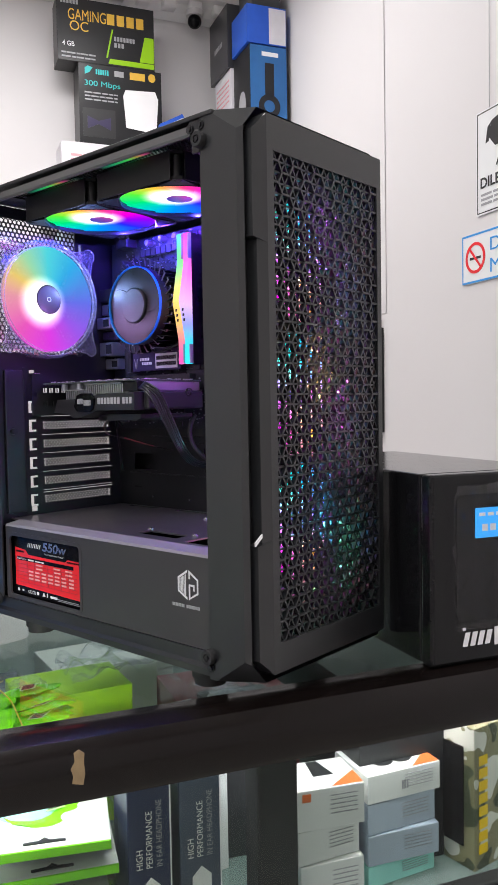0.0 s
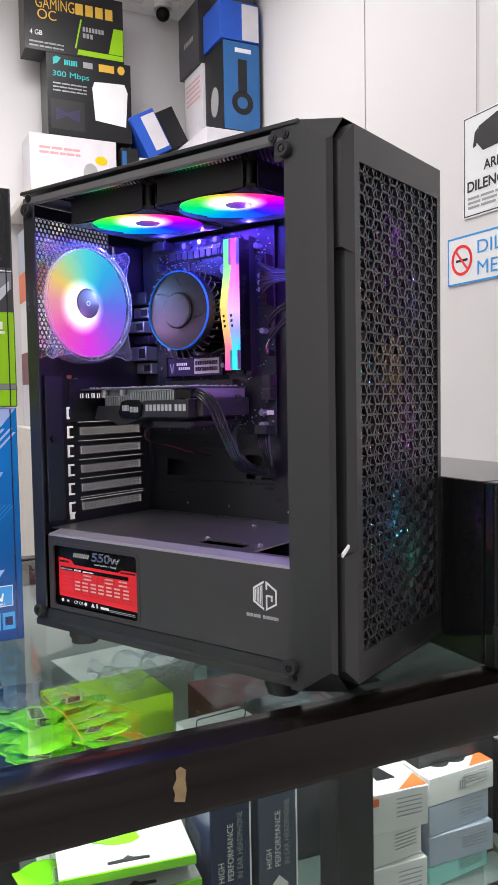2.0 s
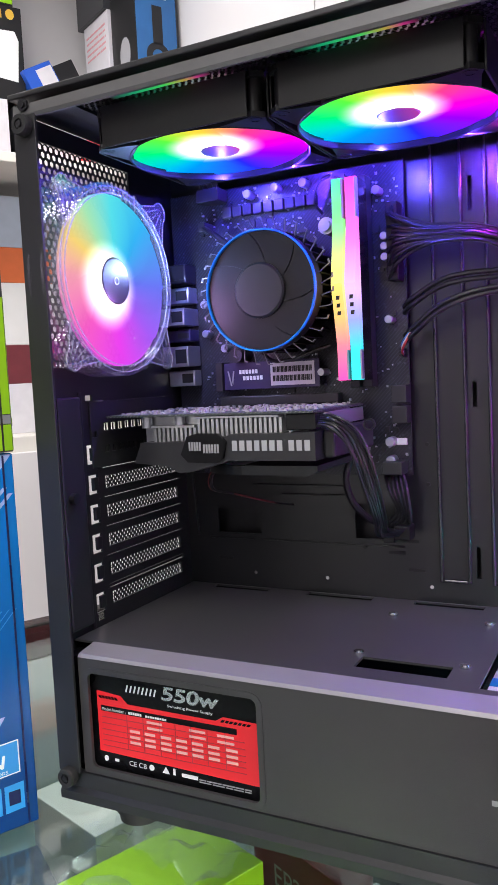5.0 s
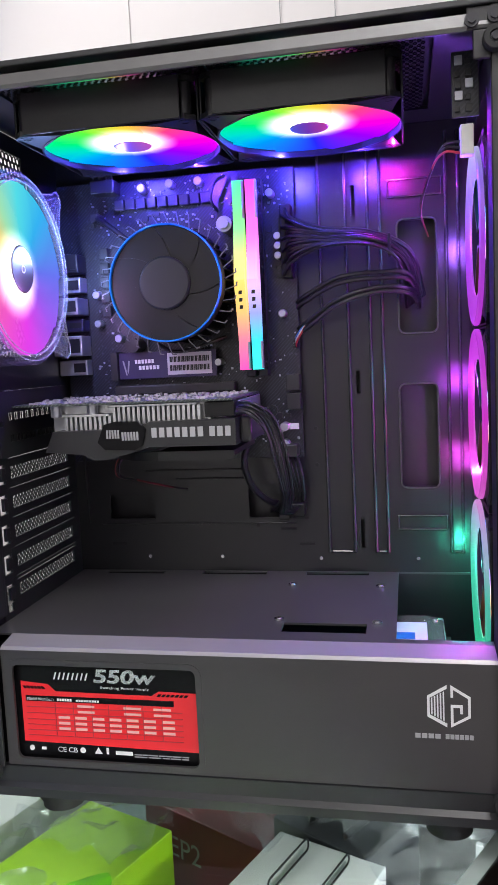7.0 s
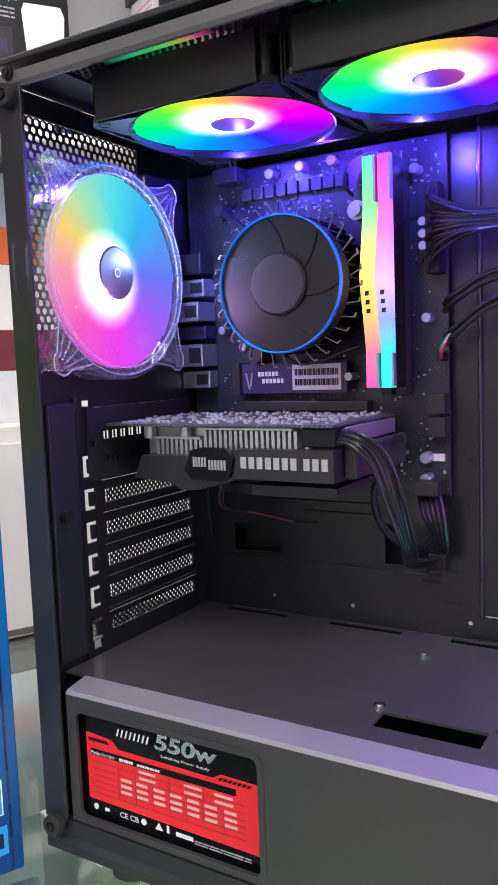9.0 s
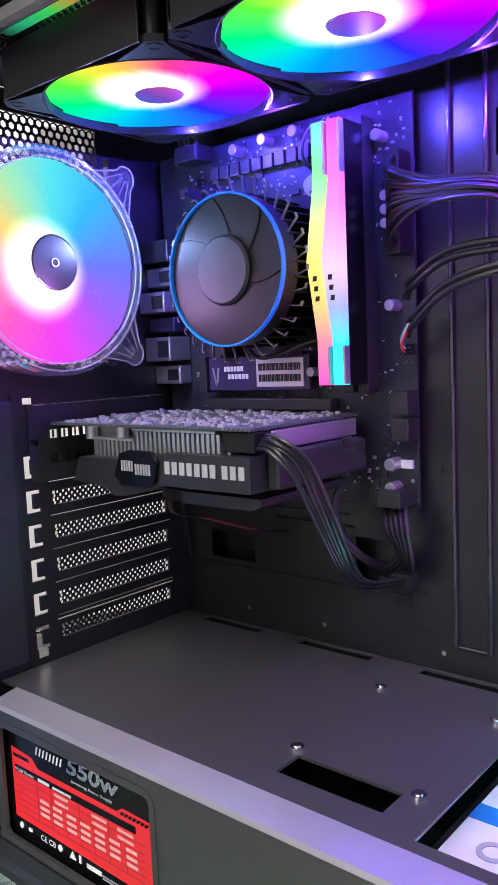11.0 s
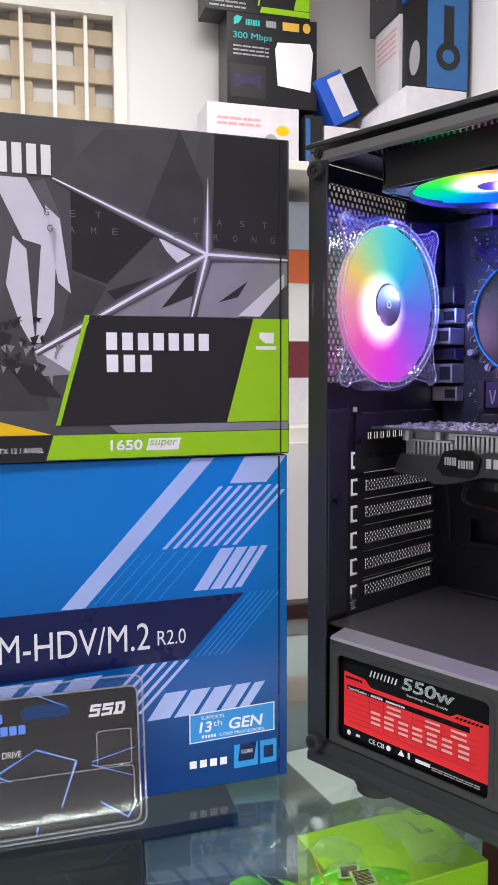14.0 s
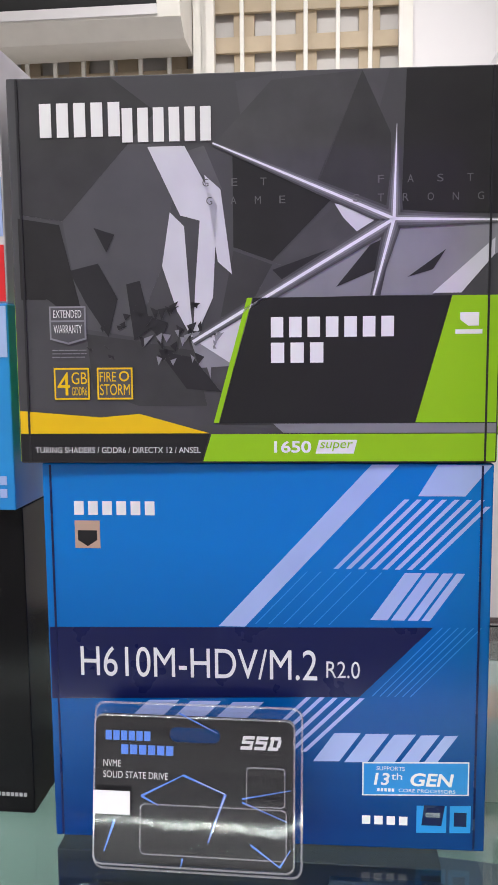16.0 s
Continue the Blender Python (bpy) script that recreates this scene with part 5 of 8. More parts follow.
for k, m_ in enumerate((M_CRED, M_CWHITE, M_CBLUE)):
    h = thing("signal_wire", "thin coloured signal wire at the board's edge", "cable", pose(0, 0, 0), group="signal wires")
    part("wire", tube(B(), [(0.1875, 0.153, 0.3050 + 0.002 * k), (0.1895, 0.146, 0.309 + 0.002 * k), (0.196, 0.143, 0.319 + 0.001 * k)], 0.0007, 6, 5), m_, h, "", True)
    part("plug", box(B(), 0.1855, 0.1880, 0.1505, PB - 0.0003, 0.3040 + 0.002 * k, 0.3056 + 0.002 * k), M_BLACK, h)
low = thing("lower_harness", "loose black cables below the board", "cable", pose(0, 0, 0))
for k in range(5):
    part("wire", tube(B(), [(0.172 + 0.003 * k, PB - 0.008, 0.2240), (0.176 + 0.003 * k, 0.150, 0.212), (0.180 + 0.002 * k, 0.155, 0.198 - 0.002 * k), (0.168 + 0.003 * k, 0.160, 0.186), (0.160 + 0.004 * k, 0.176, 0.178)], 0.0017, 6, 5), M_CABLE, low, "", True)
part("wire", tube(B(), [(0.150, 0.150, 0.238), (0.146, 0.146, 0.222), (0.150, 0.148, 0.204), (0.160, 0.158, 0.190), (0.165, 0.176, 0.184)], 0.0026, 8, 6), M_CABLE, low, "", True)
fw = thing("fan_lead", "thin red and black fan lead looping under the card", "cable", pose(0, 0, 0))
for k, m_ in enumerate((mat("dull_red_wire", (0.14, 0.02, 0.02), 0.5), M_CABLE, M_CABLE)):
    part("wire", tube(B(), [(0.072, 0.110, 0.2345), (0.064 + 0.001 * k, 0.100, 0.230), (0.0625 + 0.001 * k, 0.102, 0.219), (0.070, 0.120, 0.213), (0.090, 0.145, 0.203), (0.094, 0.172, 0.197)], 0.0008, 6, 6), m_, fw, "", True)

cp = thing("processor_power_cable", "short black power cable plugged in at the board's upper corner", "cable", pose(0, 0, 0))
part("plug", box(B(), 0.0405, 0.0590, 0.1400, 0.1545, 0.4240, 0.4335, 0.0008), M_BLACK, cp)
for k in range(4):
    part("wire", tube(B(), [(0.0425 + 0.0045 * k, 0.1455, 0.4330), (0.0420 + 0.0044 * k, 0.1430, 0.4410), (0.0390 + 0.0040 * k, 0.1500, 0.4500), (0.0360 + 0.0036 * k, 0.1660, 0.4530)], 0.0013, 6, 6), M_CABLE, cp, "", True)
cl = thing("cooler_lead", "thin black fan lead looped below the cooler", "cable", pose(0, 0, 0))
part("wire", tube(B(), [(0.084, 0.1500, 0.3120), (0.096, 0.1450, 0.3060), (0.112, 0.1440, 0.3070), (0.124, 0.1460, 0.3110), (0.136, 0.1520, 0.3150)], 0.0014, 6, 6), M_CABLE, cl, "", True)
part("wire", tube(B(), [(0.134, 0.1530, 0.4060), (0.130, 0.1480, 0.4140), (0.133, 0.1490, 0.4260), (0.139, 0.1560, 0.4320)], 0.0012, 6, 6), M_CABLE, cl, "", True)
st = thing("rear_fan_lead", "flat black fan lead lying across the board", "cable", pose(0, 0, 0))
part("wire", tube(B(), [(0.040, 0.1500, 0.4080), (0.050, 0.1460, 0.4020), (0.062, 0.1480, 0.3920), (0.070, 0.1560, 0.3840)], 0.0022, 8, 6), M_CABLE, st, "", True)
part("plug", box(B(), 0.0360, 0.0420, 0.1480, 0.1620, 0.4050, 0.4120, 0.0008), M_CHIP, st)

# power supply with its label
psu = thing("power_supply", "power supply with a black and red rating label", "power supply", pose(0, 0.0090, 0))
part("housing", box(B(), 0.0020, 0.1480, 0.0006, 0.1460, 0.0375, 0.1250, 0.001), M_GLOSS, psu)
part("label", box(B(), 0.0250, 0.1440, 0.0, 0.0005, 0.0570, 0.1185), M_GLOSS, psu, "black rating label")
RX0, RX1 = 0.0260, 0.1400
ink("red_field", [[(RX0, 0.0660), (RX1, 0.0640), (RX1, 0.1010), (0.1160, 0.1015), (0.1110, 0.0985), (0.0490, 0.0990), (0.0440, 0.1035), (RX0, 0.1050)]], M_RED, psu, -0.0004, "red table field")
ink("black_rule", [rect(0.0290, 0.1250, 0.0925, 0.0960)], M_GLOSS, psu, -0.0008, thick=0.0003)
ink("hatch_bar", [rect(0.1145 + 0.0028 * k, 0.1165 + 0.0028 * k, 0.0985, 0.1000, 0.0012) for k in range(7)] + [rect(0.0285 + 0.0024 * k, 0.0302 + 0.0024 * k, 0.1005, 0.1022, -0.0012) for k in range(6)], M_GLOSS, psu, -0.0008, thick=0.0003)
ink("maker_lettering", bars(0.0480, 0.0715, 0.1068, 0.1112, 8, 0.68, 0.0014), M_WHITE, psu, -0.0004)
text("wattage", "550w", 0.0745, 0.1055, 0.0400, 0.0088, M_CHROME, psu, -0.0005, lean=0.12, bold=0.03)
text("caption", "Switching Power Supply", 0.0790, 0.1018, 0.0310, 0.0020, M_WHITE, psu, -0.0012)
text("caption", "Model Number :", 0.0300, 0.0932, 0.0180, 0.0020, M_WHITE, psu, -0.0012)
ink("writing", bars(0.0500, 0.0600, 0.0933, 0.0948, 6) + bars(0.0625, 0.0780, 0.0933, 0.0945, 9), M_WHITE, psu, -0.0012, thick=0.0003)
ink("table_print", [rect(0.0290, 0.1300, z, z + 0.00035) for z in (0.0885, 0.0845, 0.0805, 0.0770, 0.0735, 0.0700)] + [rect(x, x + 0.00035, 0.0700, 0.0920) for x in (0.0480, 0.0600, 0.0720, 0.0830, 0.0940, 0.1050, 0.1170)], M_CRED, psu, -0.0008, thick=0.0003)
M_PINKP = mat("pale_print", (0.85, 0.45, 0.42), 0.4)
ink("table_print", [rect(x, x + 0.0075, z, z + 0.0016) for z in (0.0817, 0.0780, 0.0745) for x in (0.0500, 0.0610, 0.0725, 0.0835, 0.0945, 0.1055, 0.1175)] + [rect(x, x + 0.011, z, z + 0.0014) for z in (0.0895, 0.0858) for x in (0.0630, 0.0930, 0.1120)], M_PINKP, psu, -0.0008, thick=0.0003)
text("approval_marks", "CE CB", 0.0480, 0.0600, 0.0130, 0.0032, M_WHITE, psu, -0.0005)
ink("approval_mark", [[(0.0305 + 0.0016 * math.cos(a), 0.0616 + 0.0018 * math.sin(a)) for a in [k * math.pi / 6 for k in range(12)]], rect(0.0370, 0.0400, 0.0608, 0.0625), [(0.0722, 0.0600), (0.0772, 0.0600), (0.0747, 0.0640)], rect(0.0800, 0.0815, 0.0600, 0.0640), [(0.0645 + 0.0018 * math.cos(a), 0.0616 + 0.0018 * math.sin(a)) for a in [k * math.pi / 6 for k in range(12)]], rect(0.0860, 0.0970, 0.0600, 0.0622)], M_WHITE, psu, -0.0005)
ink("writing", lines(0.0980, 0.1330, 0.0590, 0.0618, 2, 0.4, 4), M_GREYP, psu, -0.0005)

# hard drive under the opening
hd = thing("hard_drive", "silver hard disk drive with a blue and white label", "hard drive", pose(0.2480, 0.0300, 0.0850))
bm = box(B(), 0, 0.0400, 0, 0.1020, 0, 0.0240, 0.0015)
part("body", bm, M_ALU, hd)
part("lid", prism(B(), [(0.001, 0.001), (0.030, 0.001), (0.039, 0.012), (0.039, 0.09), (0.030, 0.101), (0.001, 0.101)], 0.0241, 0.0256, "xy"), M_CHROME, hd, "polished lid")
part("label", box(B(), 0.004, 0.0280, 0.012, 0.0850, 0.0257, 0.0260), M_LABELW, hd, "white label")
part("label_band", box(B(), 0.004, 0.0200, 0.052, 0.0640, 0.02605, 0.0263), M_CYAN, hd, "blue label band")
part("spindle_cap", ring(B(), (0.022, 0.035, 0.0261), (0, 0, 1), [(0.0065, 0), (0.0065, 0.0004), (0.004, 0.0004), (0.004, 0)], 24), M_GREYP, hd)
for x, y in ((0.034, 0.010), (0.0365, 0.05), (0.034, 0.092)):
    part("lid_screw", cyl(B(), (x, y, 0.0257), (0, 0, 1), 0.0022, 0.001, 14), M_CHROME, hd)
part("drive_bay", box(B(), -0.002, 0.046, -0.004, 0.130, -0.0470, -0.0003), M_INNER, hd, "black drive bay")

# front connection board in the upper corner
fb = thing("front_connector_board", "small circuit board with a white plug and red wires", "circuit board", pose(0.2900, 0.020, 0.3990))
part("board", box(B(), 0.004, 0.0180, 0.008, 0.0095, 0.022, 0.0555), M_PCB, fb)
for k in range(10):
    part("component", box(B(), 0.0055 + 0.0055 * (k % 2), 0.0080 + 0.0055 * (k % 2) + 0.0008 * (k % 3), 0.0062, 0.0079, 0.0245 + 0.0060 * (k // 2), 0.0272 + 0.0060 * (k // 2) + 0.0010 * (k % 3), 0.0002), M_CAP if k in (2, 5, 8) else M_CHIP, fb)
part("plug", box(B(), 0.008, 0.0150, 0.006, 0.014, 0.002, 0.0180, 0.0006), M_CWHITE, fb, "white plug")
for k in range(3):
    part("wire", tube(B(), [(0.008, 0.010, 0.004 + 0.003 * k), (0.000, 0.014, 0.006 + 0.002 * k), (-0.006, 0.030, 0.002), (-0.012, 0.080, -0.012), (-0.006, 0.146, -0.020)], 0.0007, 6, 5), (M_CRED, M_CABLE, M_CABLE)[k], fb, "", True)
# product boxes beside the case ----------------------------------------------------


def facing(x, y, z, turn=0.0):
    """A pose in the shop whose local x runs to the right of somebody who stands before the counter, y into the depth."""
    return ROOM @ pose(x, y, z, 0, 0, 90 + turn)


M_CARD = mat("dark_card", (0.045, 0.045, 0.05), 0.32, vary=0.15, scale=18, coat=0.05, spec=0.35)
M_CARDK = mat("black_card", (0.014, 0.014, 0.016), 0.35, vary=0.15, scale=20, coat=0.05, spec=0.35)
M_GREEN = mat("lime_print", (0.30, 0.60, 0.01), 0.3, vary=0.05, coat=0.05, spec=0.35)
M_YEL = mat("yellow_print", (0.85, 0.55, 0.005), 0.3, vary=0.05, coat=0.05, spec=0.35)
M_SILVER = mat("silver_print", (0.62, 0.62, 0.68), 0.35, vary=0.12, scale=40, coat=0.05, spec=0.35)
M_MID = mat("mid_grey_print", (0.085, 0.085, 0.095), 0.33, vary=0.25, scale=30, coat=0.05, spec=0.35)
M_MIDL = mat("pale_grey_print", (0.24, 0.24, 0.27), 0.33, vary=0.25, scale=30, coat=0.05, spec=0.35)
M_DEEP = mat("deep_grey_print", (0.022, 0.022, 0.026), 0.33, vary=0.25, scale=30, coat=0.05, spec=0.35)
M_ARMOUR = two_tone("armour_print", (0.012, 0.012, 0.014), (0.075, 0.075, 0.082), -0.25, 0.55, 0.3, 1.1, 2.0, 1.5)
M_RIDGE = mat("white_line_print", (0.8, 0.8, 0.88), 0.35)
M_FAINT = mat("faint_print", (0.12, 0.12, 0.125), 0.4)


def carton(name, label, m, w, d, h, material, category="box", group=""):
    """A folded card box with slightly rounded edges and a tuck flap seam."""
    b = thing(name, label, category, m, group)
    part("carton", box(B(), 0, w, 0, d, 0, h, 0.0009, 2), material, b)
    return b


# graphics card box
ZW, ZH = 0.278, 0.2185
zb = carton("graphics_card_box", "dark grey and lime graphics card box standing on a blue box", facing(-0.0020, -0.2880, 0.2565, 2.4), ZW, 0.075, ZH, M_ARMOUR)


def zpoly(*pts):
    return [(x, z - 0.2565) for x, z in pts]


ink("art_plate", [zpoly((0.030, 0.396), (0.085, 0.455), (0.100, 0.445), (0.087, 0.370), (0.070, 0.330), (0.040, 0.335)), zpoly((0.13, 0.470), (0.155, 0.474), (0.17, 0.40), (0.14, 0.40)), zpoly((0.155, 0.474), (0.215, 0.474), (0.20, 0.42), (0.175, 0.43))], M_MID, zb, -0.0005, "grey armour print")
ink("art_shard", [zpoly((0.080, 0.436), (0.101, 0.436), (0.119, 0.403), (0.116, 0.352), (0.104, 0.326), (0.106, 0.360), (0.109, 0.395), (0.098, 0.398)), zpoly((0.087, 0.370), (0.092, 0.400), (0.100, 0.392), (0.103, 0.345), (0.105, 0.326), (0.095, 0.345)), zpoly((0.112, 0.420), (0.121, 0.412), (0.127, 0.365), (0.119, 0.372))], M_SILVER, zb, -0.0010, "silver shard print")
ink("art_shard", [zpoly((0.139, 0.351), (0.165, 0.363), (0.2175, 0.3935), (0.208, 0.352)), zpoly((0.2195, 0.3935), (0.276, 0.392), (0.276, 0.375), (0.240, 0.352), (0.211, 0.352)), zpoly((0.103, 0.327), (0.139, 0.351), (0.128, 0.313), (0.108, 0.312))], M_MIDL, zb, -0.0010, "pale grey armour print")
ink("art_shard", [zpoly((0.185, 0.403), (0.205, 0.398), (0.216, 0.3945), (0.200, 0.385), (0.190, 0.395)), zpoly((0.240, 0.353), (0.274, 0.383), (0.274, 0.374), (0.256, 0.353)), zpoly((0.108, 0.326), (0.137, 0.345), (0.125, 0.315))], M_SILVER, zb, -0.0015, "silver shard print")
ink("art_shadow", [zpoly((0.150, 0.367), (0.182, 0.378), (0.160, 0.357)), zpoly((0.205, 0.380), (0.214, 0.384), (0.208, 0.366), (0.186, 0.357)), zpoly((0.226, 0.362), (0.247, 0.377), (0.240, 0.366)), zpoly((0.033, 0.368), (0.050, 0.372), (0.061, 0.352), (0.055, 0.330), (0.042, 0.350)), zpoly((0.066, 0.360), (0.074, 0.362), (0.080, 0.335), (0.070, 0.328)), zpoly((0.084, 0.322), (0.104, 0.318), (0.120, 0.298), (0.100, 0.300)), zpoly((0.048, 0.392), (0.060, 0.388), (0.055, 0.378)), zpoly((0.070, 0.345), (0.090, 0.338), (0.086, 0.328))], M_DEEP, zb, -0.0020, "dark shard print")
M_FACET = [mat("facet_print", (g, g, g * 1.08), 0.32, vary=0.35, scale=45, coat=0.05, spec=0.35) for g in (0.02, 0.045, 0.07, 0.11)]
for g_, pts in ((2, ((0.117, 0.436), (0.150, 0.470), (0.200, 0.474), (0.175, 0.412))), (1, ((0.005, 0.40), (0.030, 0.396), (0.085, 0.455), (0.060, 0.474), (0.005, 0.474))), (0, ((0.222, 0.398), (0.276, 0.396), (0.276, 0.474), (0.224, 0.474))), (1, ((0.175, 0.415), (0.216, 0.396), (0.216, 0.440), (0.200, 0.474))), (0, ((0.128, 0.430), (0.185, 0.407), (0.150, 0.372), (0.128, 0.380))), (1, ((0.128, 0.378), (0.150, 0.370), (0.140, 0.352), (0.120, 0.340))), (2, ((0.150, 0.372), (0.188, 0.404), (0.214, 0.393), (0.165, 0.364))), (0, ((0.004, 0.398), (0.028, 0.394), (0.042, 0.334), (0.020, 0.352), (0.004, 0.352))), (1, ((0.042, 0.332), (0.070, 0.328), (0.104, 0.322), (0.112, 0.290), (0.072, 0.290), (0.045, 0.300))), (3, ((0.228, 0.388), (0.262, 0.388), (0.240, 0.372))), (3, ((0.098, 0.432), (0.112, 0.436), (0.122, 0.412), (0.113, 0.418)))):
    ink("art_facet", [zpoly(*pts)], M_FACET[g_], zb, -0.00075, "dark grey facet print", 0.0003)
rr = random.Random(3)
ink("art_splinter", [zpoly((x, z), (x + rr.uniform(0.002, 0.007), z + rr.uniform(-0.003, 0.003)), (x + rr.uniform(0.000, 0.004), z - rr.uniform(0.002, 0.009))) for x, z in [(rr.uniform(0.03, 0.115), rr.uniform(0.318, 0.350)) for k in range(34)]], M_DEEP, zb, -0.0024, "scattered splinter print")
ink("art_splinter", [zpoly((x, z), (x + rr.uniform(0.002, 0.006), z + rr.uniform(-0.003, 0.003)), (x + rr.uniform(0.000, 0.003), z - rr.uniform(0.002, 0.007))) for x, z in [(rr.uniform(0.075, 0.120), rr.uniform(0.312, 0.335)) for k in range(16)]], M_MIDL, zb, -0.0027, "scattered splinter print")


def ray_line(a, b, w0, w1):
    (x0, z0), (x1, z1) = a, b
    k = math.hypot(x1 - x0, z1 - z0)
    nx, nz = -(z1 - z0) / k, (x1 - x0) / k
    return zpoly((x0 + nx * w0, z0 + nz * w0), (x0 - nx * w0, z0 - nz * w0), (x1 - nx * w1, z1 - nz * w1), (x1 + nx * w1, z1 + nz * w1))


STAR = (0.218, 0.394)
RAYS = (((0.117, 0.437), 0.5), ((0.219, 0.445), 0.1), ((0.207, 0.352), 0.7), ((0.104, 0.327), 1.0), ((0.2765, 0.3925), 0.6))
for wide, grey, y_ in ((0.0052, 0.075, -0.00262), (0.0036, 0.13, -0.00272), (0.0021, 0.24, -0.00285)):
    M_HALO = mat("halo_print", (grey, grey, grey * 1.12), 0.33, vary=0.3, scale=60, coat=0.05, spec=0.35)
    for end, share in RAYS:
        ink("art_ray", [ray_line(STAR, end, wide, wide * share * 0.5)], M_HALO, zb, y_, "soft grey ray print", 0.00006)
ink("art_ray", [ray_line(STAR, e, 0.0009, w) for e, w in (((0.117, 0.437), 0.0004), ((0.219, 0.445), 0.0001), ((0.207, 0.352), 0.0005), ((0.104, 0.327), 0.0008), ((0.2765, 0.3925), 0.0004))], M_RIDGE, zb, -0.0030, "white ray print")
ink("maker_lettering", [[(x, z - 0.2565) for x, z in p] for p in block_word(0.0190, 0.0680, 0.4420, 0.4605, 5)], M_WHITE, zb, -0.0030, "white block lettering")
ink("maker_lettering", [[(x, z - 0.2565) for x, z in p] for p in block_word(0.0660, 0.1190, 0.4385, 0.4570, 6)], M_WHITE, zb, -0.0030, "white block lettering")
ink("name_plate", [zpoly((0.139, 0.3515), (0.2505, 0.3515), (0.231, 0.280), (0.119, 0.280))], M_CARDK, zb, -0.0030, "black name plate print")
ink("lime_field", [zpoly((0.2510, 0.3515), (ZW - 0.001, 0.3515), (ZW - 0.001, 0.280), (0.2315, 0.280)), zpoly((0.1355, 0.3515), (0.1385, 0.3515), (0.1185, 0.280), (0.1155, 0.280)), zpoly((0.114, 0.2735), (ZW - 0.001, 0.2735), (ZW - 0.001, 0.2575), (0.109, 0.2575))], M_GREEN, zb, -0.0030, "lime green print")
ink("grey_band", [zpoly((0.150, 0.2795), (ZW - 0.001, 0.2795), (ZW - 0.001, 0.2740), (0.156, 0.2740))], M_MIDL, zb, -0.0028, "grey band print")
ink("black_band", [zpoly((0.001, 0.2735), (0.113, 0.2735), (0.108, 0.2575), (0.001, 0.2575))], M_CARDK, zb, -0.0028)
ink("yellow_field", [zpoly((0.001, 0.2875), (0.049, 0.2835), (0.072, 0.2855), (0.113, 0.2740), (0.001, 0.2740))], M_YEL, zb, -0.0028, "yellow print")
ink("name_lettering", [[(x, z - 0.2565) for x, z in p] for p in block_word(0.1490, 0.2220, 0.3290, 0.3405, WORD7)] + [[(x, z - 0.2565) for x, z in p] for p in block_word(0.1490, 0.1825, 0.3145, 0.3260, WORD3)], M_WHITE, zb, -0.0034, "white block lettering")
ink("maker_mark", [zpoly((0.2555, 0.3420), (0.2660, 0.3420), (0.2660, 0.3345), (0.2600, 0.3345), (0.2555, 0.3380)), zpoly((0.2530, 0.3325), (0.2680, 0.3325), (0.2680, 0.3300), (0.2530, 0.3300))], M_WHITE, zb, -0.0034)
text("model_number", "1650", 0.1505, 0.2625 - 0.2565, 0.0215, 0.0070, M_WHITE, zb, -0.0036, bold=0.025)
ink("word_plate", [zpoly((0.1745, 0.2620), (0.1965, 0.2620), (0.1985, 0.2700), (0.1765, 0.2700))], M_WHITE, zb, -0.0034)
text("word", "super", 0.1770, 0.2635 - 0.2565, 0.0190, 0.0052, M_GREEN, zb, -0.0042, lean=0.2)
text("feature_line", "TURING SHADERS / GDDR6 / DIRECTX 12 / ANSEL", 0.0095, 0.2625 - 0.2565, 0.0980, 0.0034, M_WHITE, zb, -0.0036)
for x0, words in ((0.0220, ("4", "GB", "GDDR6")), (0.0475, ("FIRE", "STORM"))):
    ink("badge_frame", [zpoly((x0, 0.2940), (x0 + 0.0210, 0.2940), (x0 + 0.0210, 0.3125), (x0, 0.3125))], M_YEL, zb, -0.0030, "yellow badge")
    ink("badge_field", [zpoly((x0 + 0.0010, 0.2950), (x0 + 0.0200, 0.2950), (x0 + 0.0200, 0.3115), (x0 + 0.0010, 0.3115))], M_MID, zb, -0.0034)
text("badge_word", "4", 0.0240, 0.2965 - 0.2565, 0.0075, 0.0135, M_YEL, zb, -0.0040)
text("badge_word", "GB", 0.0325, 0.3030 - 0.2565, 0.0090, 0.0070, M_YEL, zb, -0.0040)
text("badge_word", "GDDR6", 0.0325, 0.2965 - 0.2565, 0.0090, 0.0048, M_YEL, zb, -0.0040)
text("badge_word", "FIRE", 0.0492, 0.3045 - 0.2565, 0.0095, 0.0055, M_YEL, zb, -0.0040)
text("badge_word", "STORM", 0.0492, 0.2965 - 0.2565, 0.0175, 0.0065, M_YEL, zb, -0.0040)
part("badge_dial", ring(B(), (0.0635, -0.0040, 0.3075 - 0.2565), (0, 1, 0), [(0.0030, 0), (0.0030, 0.0004), (0.0020, 0.0004), (0.0020, 0)], 20), M_YEL, zb)
sx, sz = 0.0205, 0.3260 - 0.2565
ink("warranty_shield", [[(sx, sz + 0.022), (sx + 0.0215, sz + 0.022), (sx + 0.0215, sz + 0.003), (sx + 0.0108, sz), (sx, sz + 0.003)]], M_MIDL, zb, -0.0030, "grey shield print")
ink("warranty_field", [[(sx + 0.001, sz + 0.0130), (sx + 0.0205, sz + 0.0130), (sx + 0.0205, sz + 0.0038), (sx + 0.0108, sz + 0.0012), (sx + 0.001, sz + 0.0038)], rect(sx + 0.001, sx + 0.0205, sz + 0.0140, sz + 0.0210)], M_MID, zb, -0.0034)
text("warranty_word", "EXTENDED", sx + 0.0025, sz + 0.0155, 0.0165, 0.0042, M_WHITE, zb, -0.0040)
